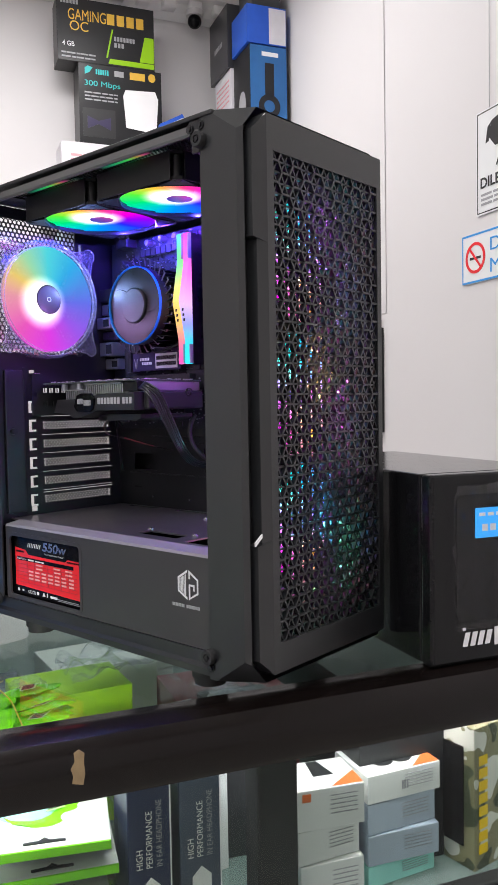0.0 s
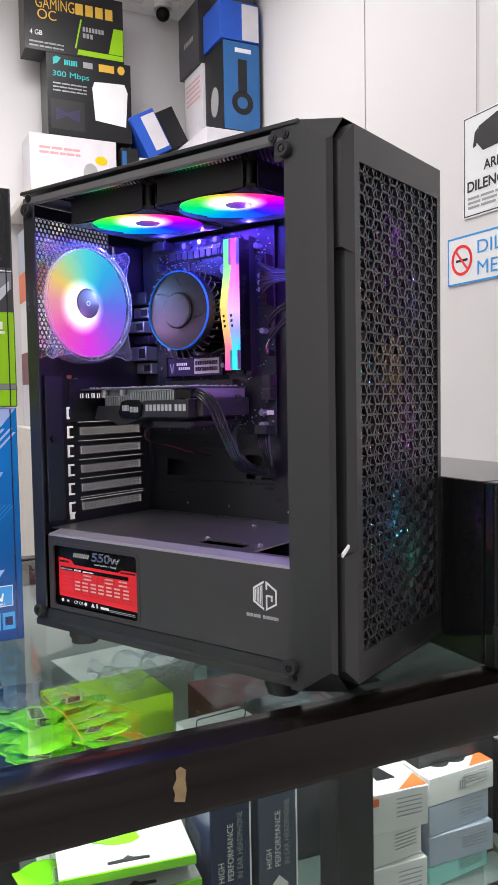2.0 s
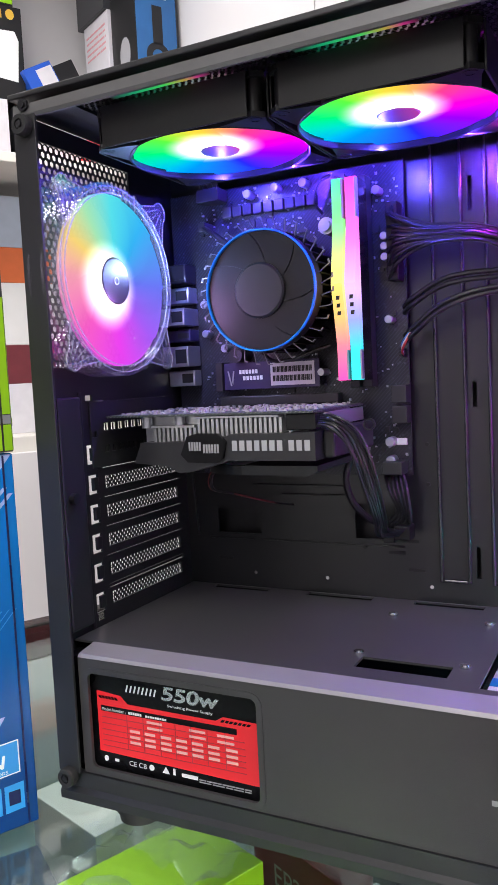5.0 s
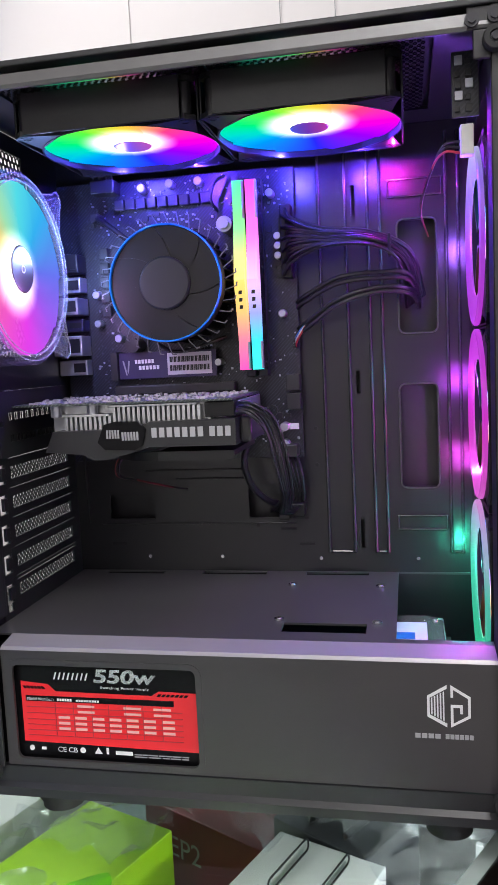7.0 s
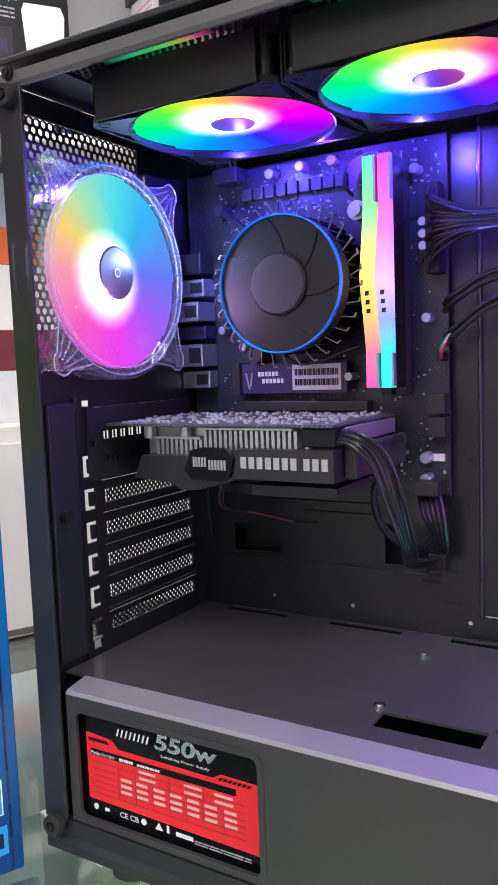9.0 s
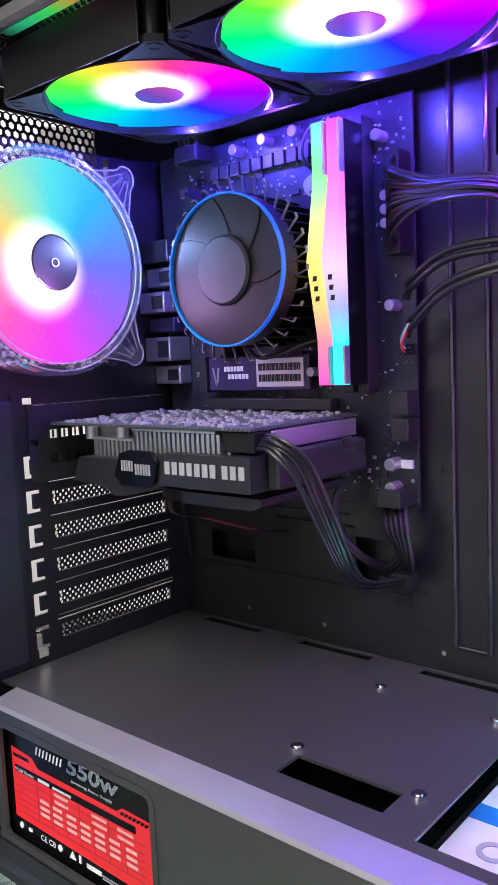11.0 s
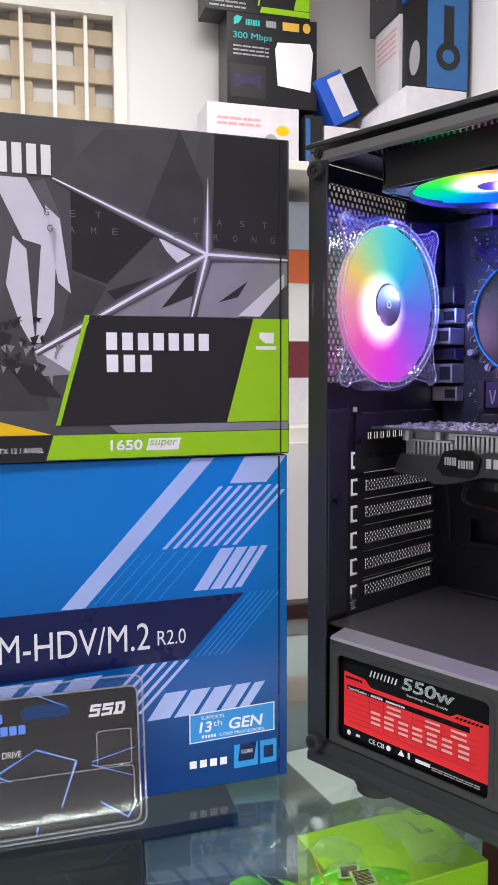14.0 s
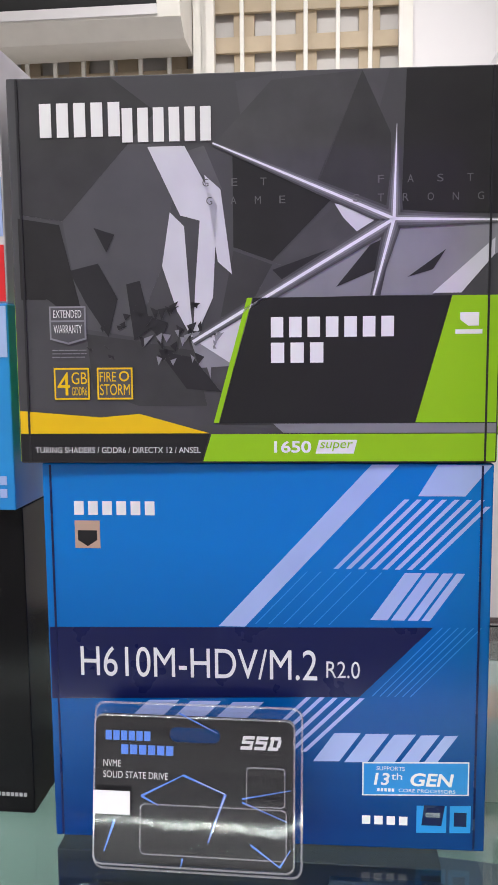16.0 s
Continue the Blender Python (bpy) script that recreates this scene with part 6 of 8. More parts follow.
text("warranty_word", "WARRANTY", sx + 0.0025, sz + 0.0065, 0.0165, 0.0048, M_WHITE, zb, -0.0040)
ink("small_print", lines(0.0215, 0.0420, 0.3185 - 0.2565, 0.3245 - 0.2565, 3, 0.25, 9), M_MIDL, zb, -0.0030)
for k, ch in enumerate("GET   FAST"):
    if ch != " ":
        text("motto", ch, 0.1110 + 0.0163 * k, 0.4135 - 0.2565, 0.0034, 0.0042, M_FAINT, zb, -0.0034)
for k, ch in enumerate("GAME  STRONG"):
    if ch != " ":
        text("motto", ch, 0.1130 + 0.0137 * k, 0.4035 - 0.2565, 0.0034, 0.0042, M_FAINT, zb, -0.0034)
for xa, xb in ((-0.0006, -0.0001), (ZW + 0.0001, ZW + 0.0006)):
    part("lime_side", box(B(), xa, xb, 0.002, 0.073, 0.001, 0.095), M_GREEN, zb, "lime green side print")
for xa, xb in ((-0.0009, -0.0007), (ZW + 0.0007, ZW + 0.0009)):
    part("side_band", box(B(), xa, xb, 0.002, 0.073, 0.016, 0.021), M_DEEP, zb)
for xs in (0.0062, ZW - 0.0068):
    part("fold_seam", box(B(), xs - 0.0006, xs + 0.0006, -0.0036, -0.0001, 0.001, ZH - 0.001), M_DEEP, zb)

# motherboard box
AW, AH = 0.267, 0.2390
M_BLUEBOX = two_tone("blue_print", (0.001, 0.026, 0.16), (0.0, 0.19, 0.62), 0.015, 0.20, 0.26, 0.12, 0.4, 3.0)
M_NAVY = mat("navy_print", (0.006, 0.010, 0.075), 0.28, vary=0.1, coat=0.05, spec=0.35)
M_ICE = mat("ice_blue_print", (0.40, 0.52, 0.88), 0.3, vary=0.15, scale=25, coat=0.05, spec=0.35)
M_LINE = mat("light_blue_print", (0.02, 0.28, 0.72), 0.3, vary=0.1, coat=0.05, spec=0.35)
ab = carton("motherboard_box", "glossy blue motherboard box standing on the glass counter", facing(-0.0090, -0.2780, TOP + 0.0005, 1.3), AW, 0.065, AH, M_BLUEBOX)


def ap(*pts):
    return [(x - 0.011, z - TOP) for x, z in pts]


ink("stripe", [ap((0.208, 0.2545), (0.224, 0.2545), (0.133, 0.1555), (0.117, 0.1555)), ap((0.246, 0.2545), (0.277, 0.2545), (0.262, 0.236), (0.235, 0.236))], M_ICE, ab, -0.0005, "pale blue stripe print")
bm_ = []
for k in range(8):
    x0 = 0.227 + 0.0072 * k
    a, c = (x0, 0.234), (x0 - 0.041, 0.192)
    if x0 > 0.2735:
        a = (0.2735, 0.234 - (x0 - 0.2735) * 1.02)
    bm_.append(ap(a, (a[0] + 0.0030, a[1]), (c[0] + 0.0030, c[1]), c))
ink("stripe", bm_, M_ICE, ab, -0.0005, "pale blue stripe print")
ink("stripe", [ap((x0, 0.190), (x0 + w, 0.190), (x0 + w - 0.020, 0.161), (x0 - 0.020, 0.161)) for x0, w in ((0.228, 0.010), (0.240, 0.008), (0.250, 0.006), (0.258, 0.005))], M_ICE, ab, -0.0005, "pale blue stripe print")
ink("thin_line", [ap((x0, 0.190), (x0 + 0.0008, 0.190), (x0 - 0.0300, 0.1575), (x0 - 0.0308, 0.1575)) for x0 in (0.170, 0.178, 0.187, 0.196, 0.205, 0.214)] + [ap((x0, 0.157), (x0 + 0.0008, 0.157), (x0 - 0.0400, 0.1135), (x0 - 0.0408, 0.1135)) for x0 in (0.250, 0.2545, 0.259, 0.2635, 0.268, 0.2725)], M_LINE, ab, -0.0005, "light blue line print")
ink("navy_band", [ap((0.012, 0.153), (0.245, 0.157), (0.202, 0.113), (0.012, 0.107))], M_NAVY, ab, -0.0009, "navy band print")
ink("stripe", [ap((0.073 + s, 0.1075), (0.092 + s, 0.1080), (0.077 + s, 0.093), (0.058 + s, 0.093)) for s in (0, 0.026, 0.052)] + [ap((x0, 0.112), (x0 + 0.003, 0.112), (x0 - 0.032, 0.077), (x0 - 0.035, 0.077)) for x0 in (0.170, 0.178, 0.186, 0.194, 0.202)] + [ap((0.187 + s, 0.0895), (0.187 + s + w, 0.0900), (0.174 + s + w, 0.0715), (0.174 + s, 0.0710)) for s, w in ((0, 0.016), (0.019, 0.014), (0.036, 0.013), (0.052, 0.011), (0.066, 0.008))], M_ICE, ab, -0.0005, "pale blue stripe print")
text("model_number", "H610M-HDV/M.2", 0.0310 - 0.011, 0.1225 - TOP, 0.1455, 0.0190, M_WHITE, ab, -0.0014)
text("revision", "R2.0", 0.1820 - 0.011, 0.1245 - TOP, 0.0200, 0.0105, M_WHITE, ab, -0.0014)
ink("maker_lettering", [[(x - 0.011, z - TOP) for x, z in p] for p in block_word(0.0300, 0.0820, 0.2235, 0.2320, 6)], M_WHITE, ab, -0.0008, "white block lettering")
ink("seal", [ap((0.030, 0.203), (0.0455, 0.203), (0.0455, 0.2200), (0.030, 0.2200))], mat("seal_gold", (0.6, 0.42, 0.32), 0.35, 0.3), ab, -0.0008, "gold seal sticker")
ink("seal_shield", [ap((0.0318, 0.2140), (0.0437, 0.2140), (0.0437, 0.2080), (0.0378, 0.2042), (0.0318, 0.2080))], M_CARDK, ab, -0.0012)
ink("plate_edge", [ap((0.204, 0.050), (0.268, 0.052), (0.268, 0.0735), (0.204, 0.0715))], M_WHITE, ab, -0.0008)
ink("plate_field", [ap((0.2048, 0.0508), (0.2672, 0.0528), (0.2672, 0.0727), (0.2048, 0.0707))], M_LINE, ab, -0.0012, "light blue plate print")
text("plate_word", "SUPPORTS", 0.2125 - 0.011, 0.0668 - TOP, 0.0170, 0.0026, M_WHITE, ab, -0.0018)
text("plate_word", "13", 0.2110 - 0.011, 0.0572 - TOP, 0.0095, 0.0080, M_WHITE, ab, -0.0018, lean=0.15, bold=0.025)
text("plate_word", "th", 0.2215 - 0.011, 0.0610 - TOP, 0.0065, 0.0045, M_WHITE, ab, -0.0018)
text("plate_word", "GEN", 0.2330 - 0.011, 0.0572 - TOP, 0.0260, 0.0085, M_WHITE, ab, -0.0018, lean=0.15, bold=0.025)
text("plate_word", "CORE PROCESSORS", 0.2260 - 0.011, 0.0532 - TOP, 0.0340, 0.0022, M_WHITE, ab, -0.0018)
ink("plate_bar", bars(0.2130 - 0.011, 0.2240 - 0.011, 0.0532 - TOP, 0.0552 - TOP, 5), M_WHITE, ab, -0.0016)
ink("port_logo", [[(x - 0.011, z - TOP) for x, z in p] for p in block_word(0.2040, 0.2340, 0.0315, 0.0370, 4)], M_WHITE, ab, -0.0008)
ink("chip_tile", [ap((0.237, 0.0270), (0.2550, 0.0275), (0.2550, 0.0450), (0.237, 0.0445)), ap((0.2570, 0.0275), (0.2695, 0.0280), (0.2695, 0.0455), (0.2570, 0.0450))], M_LINE, ab, -0.0008, "light blue tile print")
ink("chip_tile", [ap((0.2400, 0.0320), (0.2520, 0.0320), (0.2540, 0.0450), (0.2415, 0.0450)), ap((0.2595, 0.0320), (0.2670, 0.0320), (0.2670, 0.0410), (0.2595, 0.0410))], M_NAVY, ab, -0.0012)
text("tile_word", "CORE", 0.2425 - 0.011, 0.0375 - TOP, 0.0085, 0.0028, M_WHITE, ab, -0.0018)
for xs in (0.0050, AW - 0.0065):
    part("fold_seam", box(B(), xs - 0.0006, xs + 0.0006, -0.0018, -0.0001, 0.001, AH - 0.001), M_NAVY, ab)

# drive in its blister
sd = thing("ssd_blister_pack", "clear blister pack with a black solid-state drive card", "blister pack", facing(0.0250, -0.2455, TOP + 0.001) @ pose(0, 0, 0, -9, 0, 0))
BW, BH = 0.1255, 0.0990


def rounded(x0, x1, z0, z1, r, n=5):
    return [(cx + r * math.cos(a0 + k * math.pi / 2 / n), cz + r * math.sin(a0 + k * math.pi / 2 / n)) for cx, cz, a0 in ((x1 - r, z1 - r, 0), (x0 + r, z1 - r, math.pi / 2), (x0 + r, z0 + r, math.pi), (x1 - r, z0 + r, 1.5 * math.pi)) for k in range(n + 1)]


bm = prism(B(), rounded(0, BW, 0, BH, 0.006), 0.0042, 0.0046)
part("backing_film", bm, M_BLISTER, sd, "clear plastic flange")
outer, hole = rounded(0.0020, 0.1205, 0.0060, 0.0920, 0.005), rounded(0.0465, 0.0765, 0.0765, 0.0855, 0.004)
bm = prism(B(), outer + [outer[0]] + [hole[0]] + hole[:0:-1] + [hole[0]], 0.0015, 0.0030)
part("insert_card", bm, M_CARDK, sd, "black printed insert card")
bm = B()
prism(bm, rounded(0.0035, BW - 0.0045, 0.0035, BH - 0.0025, 0.006), -0.0016, -0.0012)
part("blister_front", bm, M_BLISTER, sd, "clear plastic front", True)
for o in ((rounded(0.031, 0.116, 0.0145, 0.0430, 0.003), -0.005), (rounded(0.093, 0.115, 0.0440, 0.0660, 0.002), -0.004)):
    bm = prism(B(), o[0], o[1], -0.0017)
    part("blister_bubble", bm, M_BLISTER, sd, "clear raised bubble", True)
# hazy tubes put the clear plastic's edge highlights into shape and colour
M_EDGE_GLINT = clear("plastic_edge_glint", (0.98, 0.98, 1), 0.08, 0.9, 0.16, 0.0)
outer = rounded(0.0010, BW - 0.0010, 0.0010, BH - 0.0010, 0.006)
part("flange_edge", tube(B(), [(x, 0.0040, z) for x, z in outer + outer[:1]], 0.0007, 6, 1), M_EDGE_GLINT, sd, "moulded edge, hazed to show its highlight", True)
outer = rounded(0.0022, 0.1203, 0.0058, 0.0922, 0.005)
part("tray_edge", tube(B(), [(x, -0.0012, z) for x, z in outer + outer[:1]], 0.0006, 6, 1), M_EDGE_GLINT, sd, "moulded edge, hazed to show its highlight", True)
for o, y_ in ((rounded(0.031, 0.116, 0.0145, 0.0430, 0.003), -0.005), (rounded(0.093, 0.115, 0.0440, 0.0660, 0.002), -0.004)):
    part("bubble_edge", tube(B(), [(x, y_, z) for x, z in o + o[:1]], 0.0004, 6, 1), M_EDGE_GLINT, sd, "moulded edge, hazed to show its highlight", True)
M_NEON = mat("neon_blue_print", (0.12, 0.30, 1.0), 0.3)
M_NEONW = mat("pale_neon_print", (0.5, 0.62, 1.0), 0.3)


def seg(a, b, w):
    k = math.hypot(b[0] - a[0], b[1] - a[1])
    nx, nz = -(b[1] - a[1]) / k * w, (b[0] - a[0]) / k * w
    return [(a[0] + nx, a[1] + nz), (a[0] - nx, a[1] - nz), (b[0] - nx * 0.4, b[1] - nz * 0.4), (b[0] + nx * 0.4, b[1] + nz * 0.4)]


ink("neon_line", [seg((0.080, 0.048), (0.070, 0.020), 0.0008), seg((0.030, 0.045), (0.055, 0.058), 0.0006), seg((0.055, 0.058), (0.080, 0.048), 0.0006), seg((0.014, 0.030), (0.008, 0.012), 0.0007), seg((0.052, 0.094), (0.075, 0.083), 0.0005), seg((0.090, 0.046), (0.118, 0.052), 0.0004), seg((0.090, 0.044), (0.116, 0.034), 0.0004), seg((0.095, 0.020), (0.112, 0.008), 0.0005), seg((0.112, 0.008), (0.118, 0.018), 0.0005), seg((0.055, 0.010), (0.054, 0.005), 0.0005), seg((0.030, 0.045), (0.040, 0.040), 0.0006)], M_NEON, sd, 0.0010, "neon blue line print")
ink("neon_line", [seg((0.0798, 0.047), (0.0705, 0.0215), 0.0003), seg((0.0798, 0.0485), (0.062, 0.0555), 0.0002)], M_NEONW, sd, 0.0006)
ink("maker_lettering", bars(0.0080, 0.0360, 0.0770, 0.0825, 6, 0.2) + bars(0.0175, 0.0500, 0.0690, 0.0745, 6, 0.2), M_NEON, sd, 0.0010)
def stroke(x, z, dx, dz):
    """One bold stroke of a leaning capital."""
    return rect(x + 0.25 * z, x + 0.25 * z + dx, 0.0745 + z, 0.0745 + z + dz, 0.25 * dz)


for lx, marks in ((0.0885, "S"), (0.0965, "S"), (0.1045, "D")):
    shape = [(0, 0, 0.0068, 0.0018), (0.0050, 0.0018, 0.0018, 0.0016), (0, 0.0034, 0.0068, 0.0016), (0, 0.0050, 0.0018, 0.0010), (0, 0.0060, 0.0068, 0.0018)] if marks == "S" else [(0, 0, 0.0060, 0.0018), (0.0006, 0.0018, 0.0020, 0.0042), (0.0048, 0.0018, 0.0020, 0.0042), (0, 0.0060, 0.0060, 0.0018)]
    ink("drive_letter", [stroke(lx + x, z, dx, dz) for x, z, dx, dz in shape], M_WHITE, sd, 0.0008)
text("drive_caption", "NVME", 0.0070, 0.0615, 0.0105, 0.0040, M_WHITE, sd, 0.0008)
text("drive_caption", "SOLID STATE DRIVE", 0.0070, 0.0550, 0.0390, 0.0040, M_WHITE, sd, 0.0008)
ink("price_tag", [rect(0.0020, 0.0240, 0.0350, 0.0485)], M_WHITE, sd, -0.0022, "white price sticker", 0.0004)

# prints lie close on their card
for b_ in (zb, ab):
    for o in b_.children:
        ys = [v.co.y for v in o.data.vertices]
        if min(ys) > -0.006 and max(ys) <= 0.0001:
            for v in o.data.vertices:
                v.co.y *= 0.3

# other stock beside the boxes
bl = carton("tall_black_box", "glossy black product box on the counter", facing(-0.030, -0.470, TOP + 0.0005), 0.1700, 0.12, 0.2070, M_GLOSS)
ink("writing", bars(0.142, 0.166, 0.012, 0.0145, 8), M_GREYP, bl, -0.0005)
cb = carton("blue_product_box", "bright blue product box stacked on a black box", facing(-0.020, -0.460, TOP + 0.2080), 0.1600, 0.10, 0.1275, M_LINE)
ink("print_band", [rect(0.001, 0.159, 0.095, 0.126)], M_ICE, cb, -0.0005)
ink("writing", bars(0.144, 0.157, 0.016, 0.0215, 2) + bars(0.144, 0.157, 0.008, 0.0135, 2), M_ICE, cb, -0.0005)
wb = carton("white_red_box", "white and red product box on top of the stack", facing(-0.026, -0.458, TOP + 0.3360), 0.1560, 0.09, 0.1500, M_LABELW)
ink("red_band", [rect(0.001, 0.155, 0.001, 0.035), rect(0.001, 0.155, 0.120, 0.149)], M_RED, wb, -0.0005)
ink("grey_band", [rect(0.001, 0.155, 0.040, 0.075)], M_ICE, wb, -0.0005)

# power backup unit on the other side
up = thing("ups_unit", "black backup power unit with a blue display, in clear film", "power unit", facing(0.298, 0.335, TOP + 0.001))
UW, UH = 0.150, 0.168
M_UNIT = mat("unit_plastic", (0.008, 0.008, 0.009), 0.14, vary=0.15, scale=40, spec=0.3)
part("housing", box(B(), 0, UW, 0.0165, 0.300, 0.004, UH, 0.002), M_UNIT, up)
part("front_panel", box(B(), 0.0, UW, 0.0, 0.0160, 0.002, UH, 0.004, 3), M_UNIT, up, "gloss black front panel")
part("inner_panel", prism(B(), rounded(0.026, UW - 0.026, 0.040, 0.150, 0.006), -0.0015, -0.0003), M_GLOSS, up)
part("display", box(B(), 0.044, 0.106, -0.0035, -0.0016, 0.112, 0.138, 0.0006), glow("lit_display", (0.03, 0.35, 0.9), 1.0), up, "lit blue display")
ink("display_marks", bars(0.047, 0.100, 0.131, 0.134, 6) + bars(0.050, 0.075, 0.118, 0.124, 3), M_WHITE, up, -0.0041)
ink("maker_lettering", bars(0.032, 0.063, 0.018, 0.030, 4, 0.35, 0.003) + [rect(0.032, 0.035, 0.032, 0.0345), rect(0.0655, 0.074, 0.016, 0.032)], M_WHITE, up, -0.0005)
bm = B()
nf = 40
M_CRINKLE = clear("crinkled_cover", (0.98, 0.98, 1), 0.10, 0.2, 0.0, 0.03)
grid = [[bm.verts.new((0.020 + 0.110 * i / nf, -0.0065 - 0.0090 * noise.noise((i * 0.30, j * 0.16, 3)) - 0.0040 * noise.noise((i * 0.75 + j * 0.3, j * 0.3, 8)), 0.034 + 0.125 * j / nf)) for j in range(nf + 1)] for i in range(nf + 1)]
for i in range(nf):
    for j in range(nf):
        bm.faces.new((grid[i][j], grid[i + 1][j], grid[i + 1][j + 1], grid[i][j + 1]))
part("protective_film", bm, M_CRINKLE, up, "crinkled clear film", True)
for x in (0.02, UW - 0.02):
    for y in (0.03, 0.27):
        part("foot", cyl(B(), (x, y, -0.0008), (0, 0, 1), 0.008, 0.0045, 16), M_RUBBER, up)

# signs on the wall
M_SIGN = mat("sign_sheet", (0.82, 0.83, 0.84), 0.4, vary=0.03)
M_SIGNB = mat("sign_blue", (0.03, 0.3, 0.75), 0.4)
sg = thing("cctv_sign", "white warning sign with a black camera picture", "sign", ROOM @ pose(-0.505, Y1 - 0.004, 0.626))
part("sheet", box(B(), 0, 0.200, 0, 0.003, 0, 0.2080), M_SIGN, sg)
ink("border", [rect(0.003, 0.197, 0.003, 0.005), rect(0.003, 0.197, 0.203, 0.205), rect(0.003, 0.005, 0.005, 0.203), rect(0.195, 0.197, 0.005, 0.203)], M_CHIP, sg, -0.0006)
ink("camera_picture", [[(0.040, 0.150), (0.048, 0.180), (0.110, 0.195), (0.125, 0.170), (0.110, 0.130), (0.060, 0.128)], [(0.030, 0.140), (0.040, 0.142), (0.046, 0.178), (0.036, 0.170)]], M_CHIP, sg, -0.0006, "black camera picture")
text("sign_word", "AREA", 0.062, 0.088, 0.070, 0.020, M_CHIP, sg, -0.0008, bold=0.025)
text("sign_word", "DILENGKAPI", 0.014, 0.052, 0.172, 0.022, M_CHIP, sg, -0.0008, bold=0.025)
ink("small_writing", lines(0.015, 0.185, 0.018, 0.046, 3, 0.5, 5), M_GREYP, sg, -0.0006)
ns = thing("no_smoking_sign", "white and blue no-smoking sign with a red ring", "sign", ROOM @ pose(-0.553, Y1 - 0.004, 0.492))
part("sheet", box(B(), 0, 0.280, 0, 0.003, 0, 0.1010), M_SIGN, ns)
ink("border", [rect(0.0, 0.280, 0.0, 0.004), rect(0.0, 0.280, 0.097, 0.101), rect(0.0, 0.003, 0.004, 0.097), rect(0.277, 0.280, 0.004, 0.097)], M_SIGNB, ns, -0.0006)
part("red_ring", ring(B(), (0.044, -0.0012, 0.051), (0, 1, 0), [(0.032, 0), (0.032, 0.001), (0.026, 0.001), (0.026, 0)], 40), M_RED, ns, "red prohibition ring")
ink("red_bar", [[(0.024, 0.070), (0.028, 0.073), (0.064, 0.032), (0.060, 0.029)]], M_RED, ns, -0.0014)
ink("cigarette", [rect(0.026, 0.062, 0.048, 0.053)], M_CHIP, ns, -0.0008)
text("sign_word", "DIL", 0.092, 0.058, 0.070, 0.026, M_SIGNB, ns, -0.0008)
text("sign_word", "ME", 0.092, 0.014, 0.058, 0.028, M_SIGNB, ns, -0.0008)
ink("writing", bars(0.168, 0.270, 0.058, 0.084, 4, 0.2) + bars(0.156, 0.270, 0.014, 0.042, 4, 0.2), M_SIGNB, ns, -0.0008)
for x in (-0.465, -0.345):
    s_ = thing("hanging_thread", "thin thread that holds the sign", "thread", ROOM @ pose(x, Y1 - 0.003, 0.834))
    part("thread", cyl(B(), (0, 0, 0), (0, 0, 1), 0.0008, 0.78, 6), M_GREYP, s_)
dk = thing("wall_bracket", "black and white upright bracket on the wall", "bracket", ROOM @ pose(-0.915, Y1 - 0.020, 0.165))
part("white_face", box(B(), 0, 0.018, 0, 0.0195, 0, 0.285, 0.002), M_WALL, dk)
part("black_edge", box(B(), 0.0182, 0.032, 0.002, 0.0195, 0.004, 0.270, 0.002), M_GROOVE, dk)
part("hook", ring(B(), (0.016, 0.010, 0.290), (0, 1, 0), [(0.012, 0), (0.012, 0.003), (0.008, 0.003), (0.008, 0)], 20), M_WALL, dk)
# stock on the wall shelf ----------------------------------------------------------
sh = thing("wall_shelf", "white wall shelf loaded with stock", "shelf", ROOM)
part("board", box(B(), X1 + 0.001, -1.40, 0.27, 0.985, 0.835, 0.859, 0.002), M_FRAMEW, sh)
for y in (0.35, 0.90):
    part("bracket", box(B(), X1 + 0.001, -1.45, y, y + 0.02, 0.735, 0.8345, 0.002), M_FRAMEW, sh)
M_TEAL = mat("teal_print", (0.02, 0.5, 0.5), 0.4)
M_GOLD = mat("gold_print", (0.75, 0.45, 0.05), 0.4)
M_RBLUE = mat("royal_blue_card", (0.02, 0.10, 0.55), 0.35, vary=0.15)
M_SBLUE = mat("steel_blue_card", (0.02, 0.13, 0.36), 0.35, vary=0.15)
M_PINK = mat("pink_print", (0.75, 0.35, 0.38), 0.45)
M_ORANGE = mat("orange_print", (0.75, 0.16, 0.04), 0.4)
SX = -1.70
e1 = carton("earphone_carton", "white carton with a picture of earphones", facing(SX, 0.325, 0.8595), 0.275, 0.12, 0.2300, M_LABELW)
ink("picture", [[(0.190 + 0.024 * math.cos(a), 0.120 + 0.034 * math.sin(a)) for a in [k * math.pi / 8 for k in range(16)]]], M_GREYP, e1, -0.0008)
ink("picture", [[(0.225 + 0.020 * math.cos(a), 0.165 + 0.014 * math.sin(a)) for a in [k * math.pi / 8 for k in range(16)]]], M_YEL, e1, -0.0008)
ink("picture", [[(0.185 + 0.010 * math.cos(a), 0.070 + 0.014 * math.sin(a)) for a in [k * math.pi / 8 for k in range(16)]]], M_RED, e1, -0.0008)
ink("writing", lines(0.03, 0.16, 0.17, 0.20, 2, 0.5, 2), M_PINK, e1, -0.0008)
tp = carton("router_box", "black network device box with a white panel picture", facing(SX, 0.385, 1.0900), 0.270, 0.10, 0.2500, M_CARDK)
ink("picture", [[(0.150, 0.060), (0.250, 0.050), (0.258, 0.160), (0.248, 0.185), (0.150, 0.180), (0.142, 0.160)]], M_WHITE, tp, -0.0008, "white device picture")
ink("screen_picture", [rect(0.010, 0.115, 0.020, 0.110)], M_CHIP, tp, -0.0008)
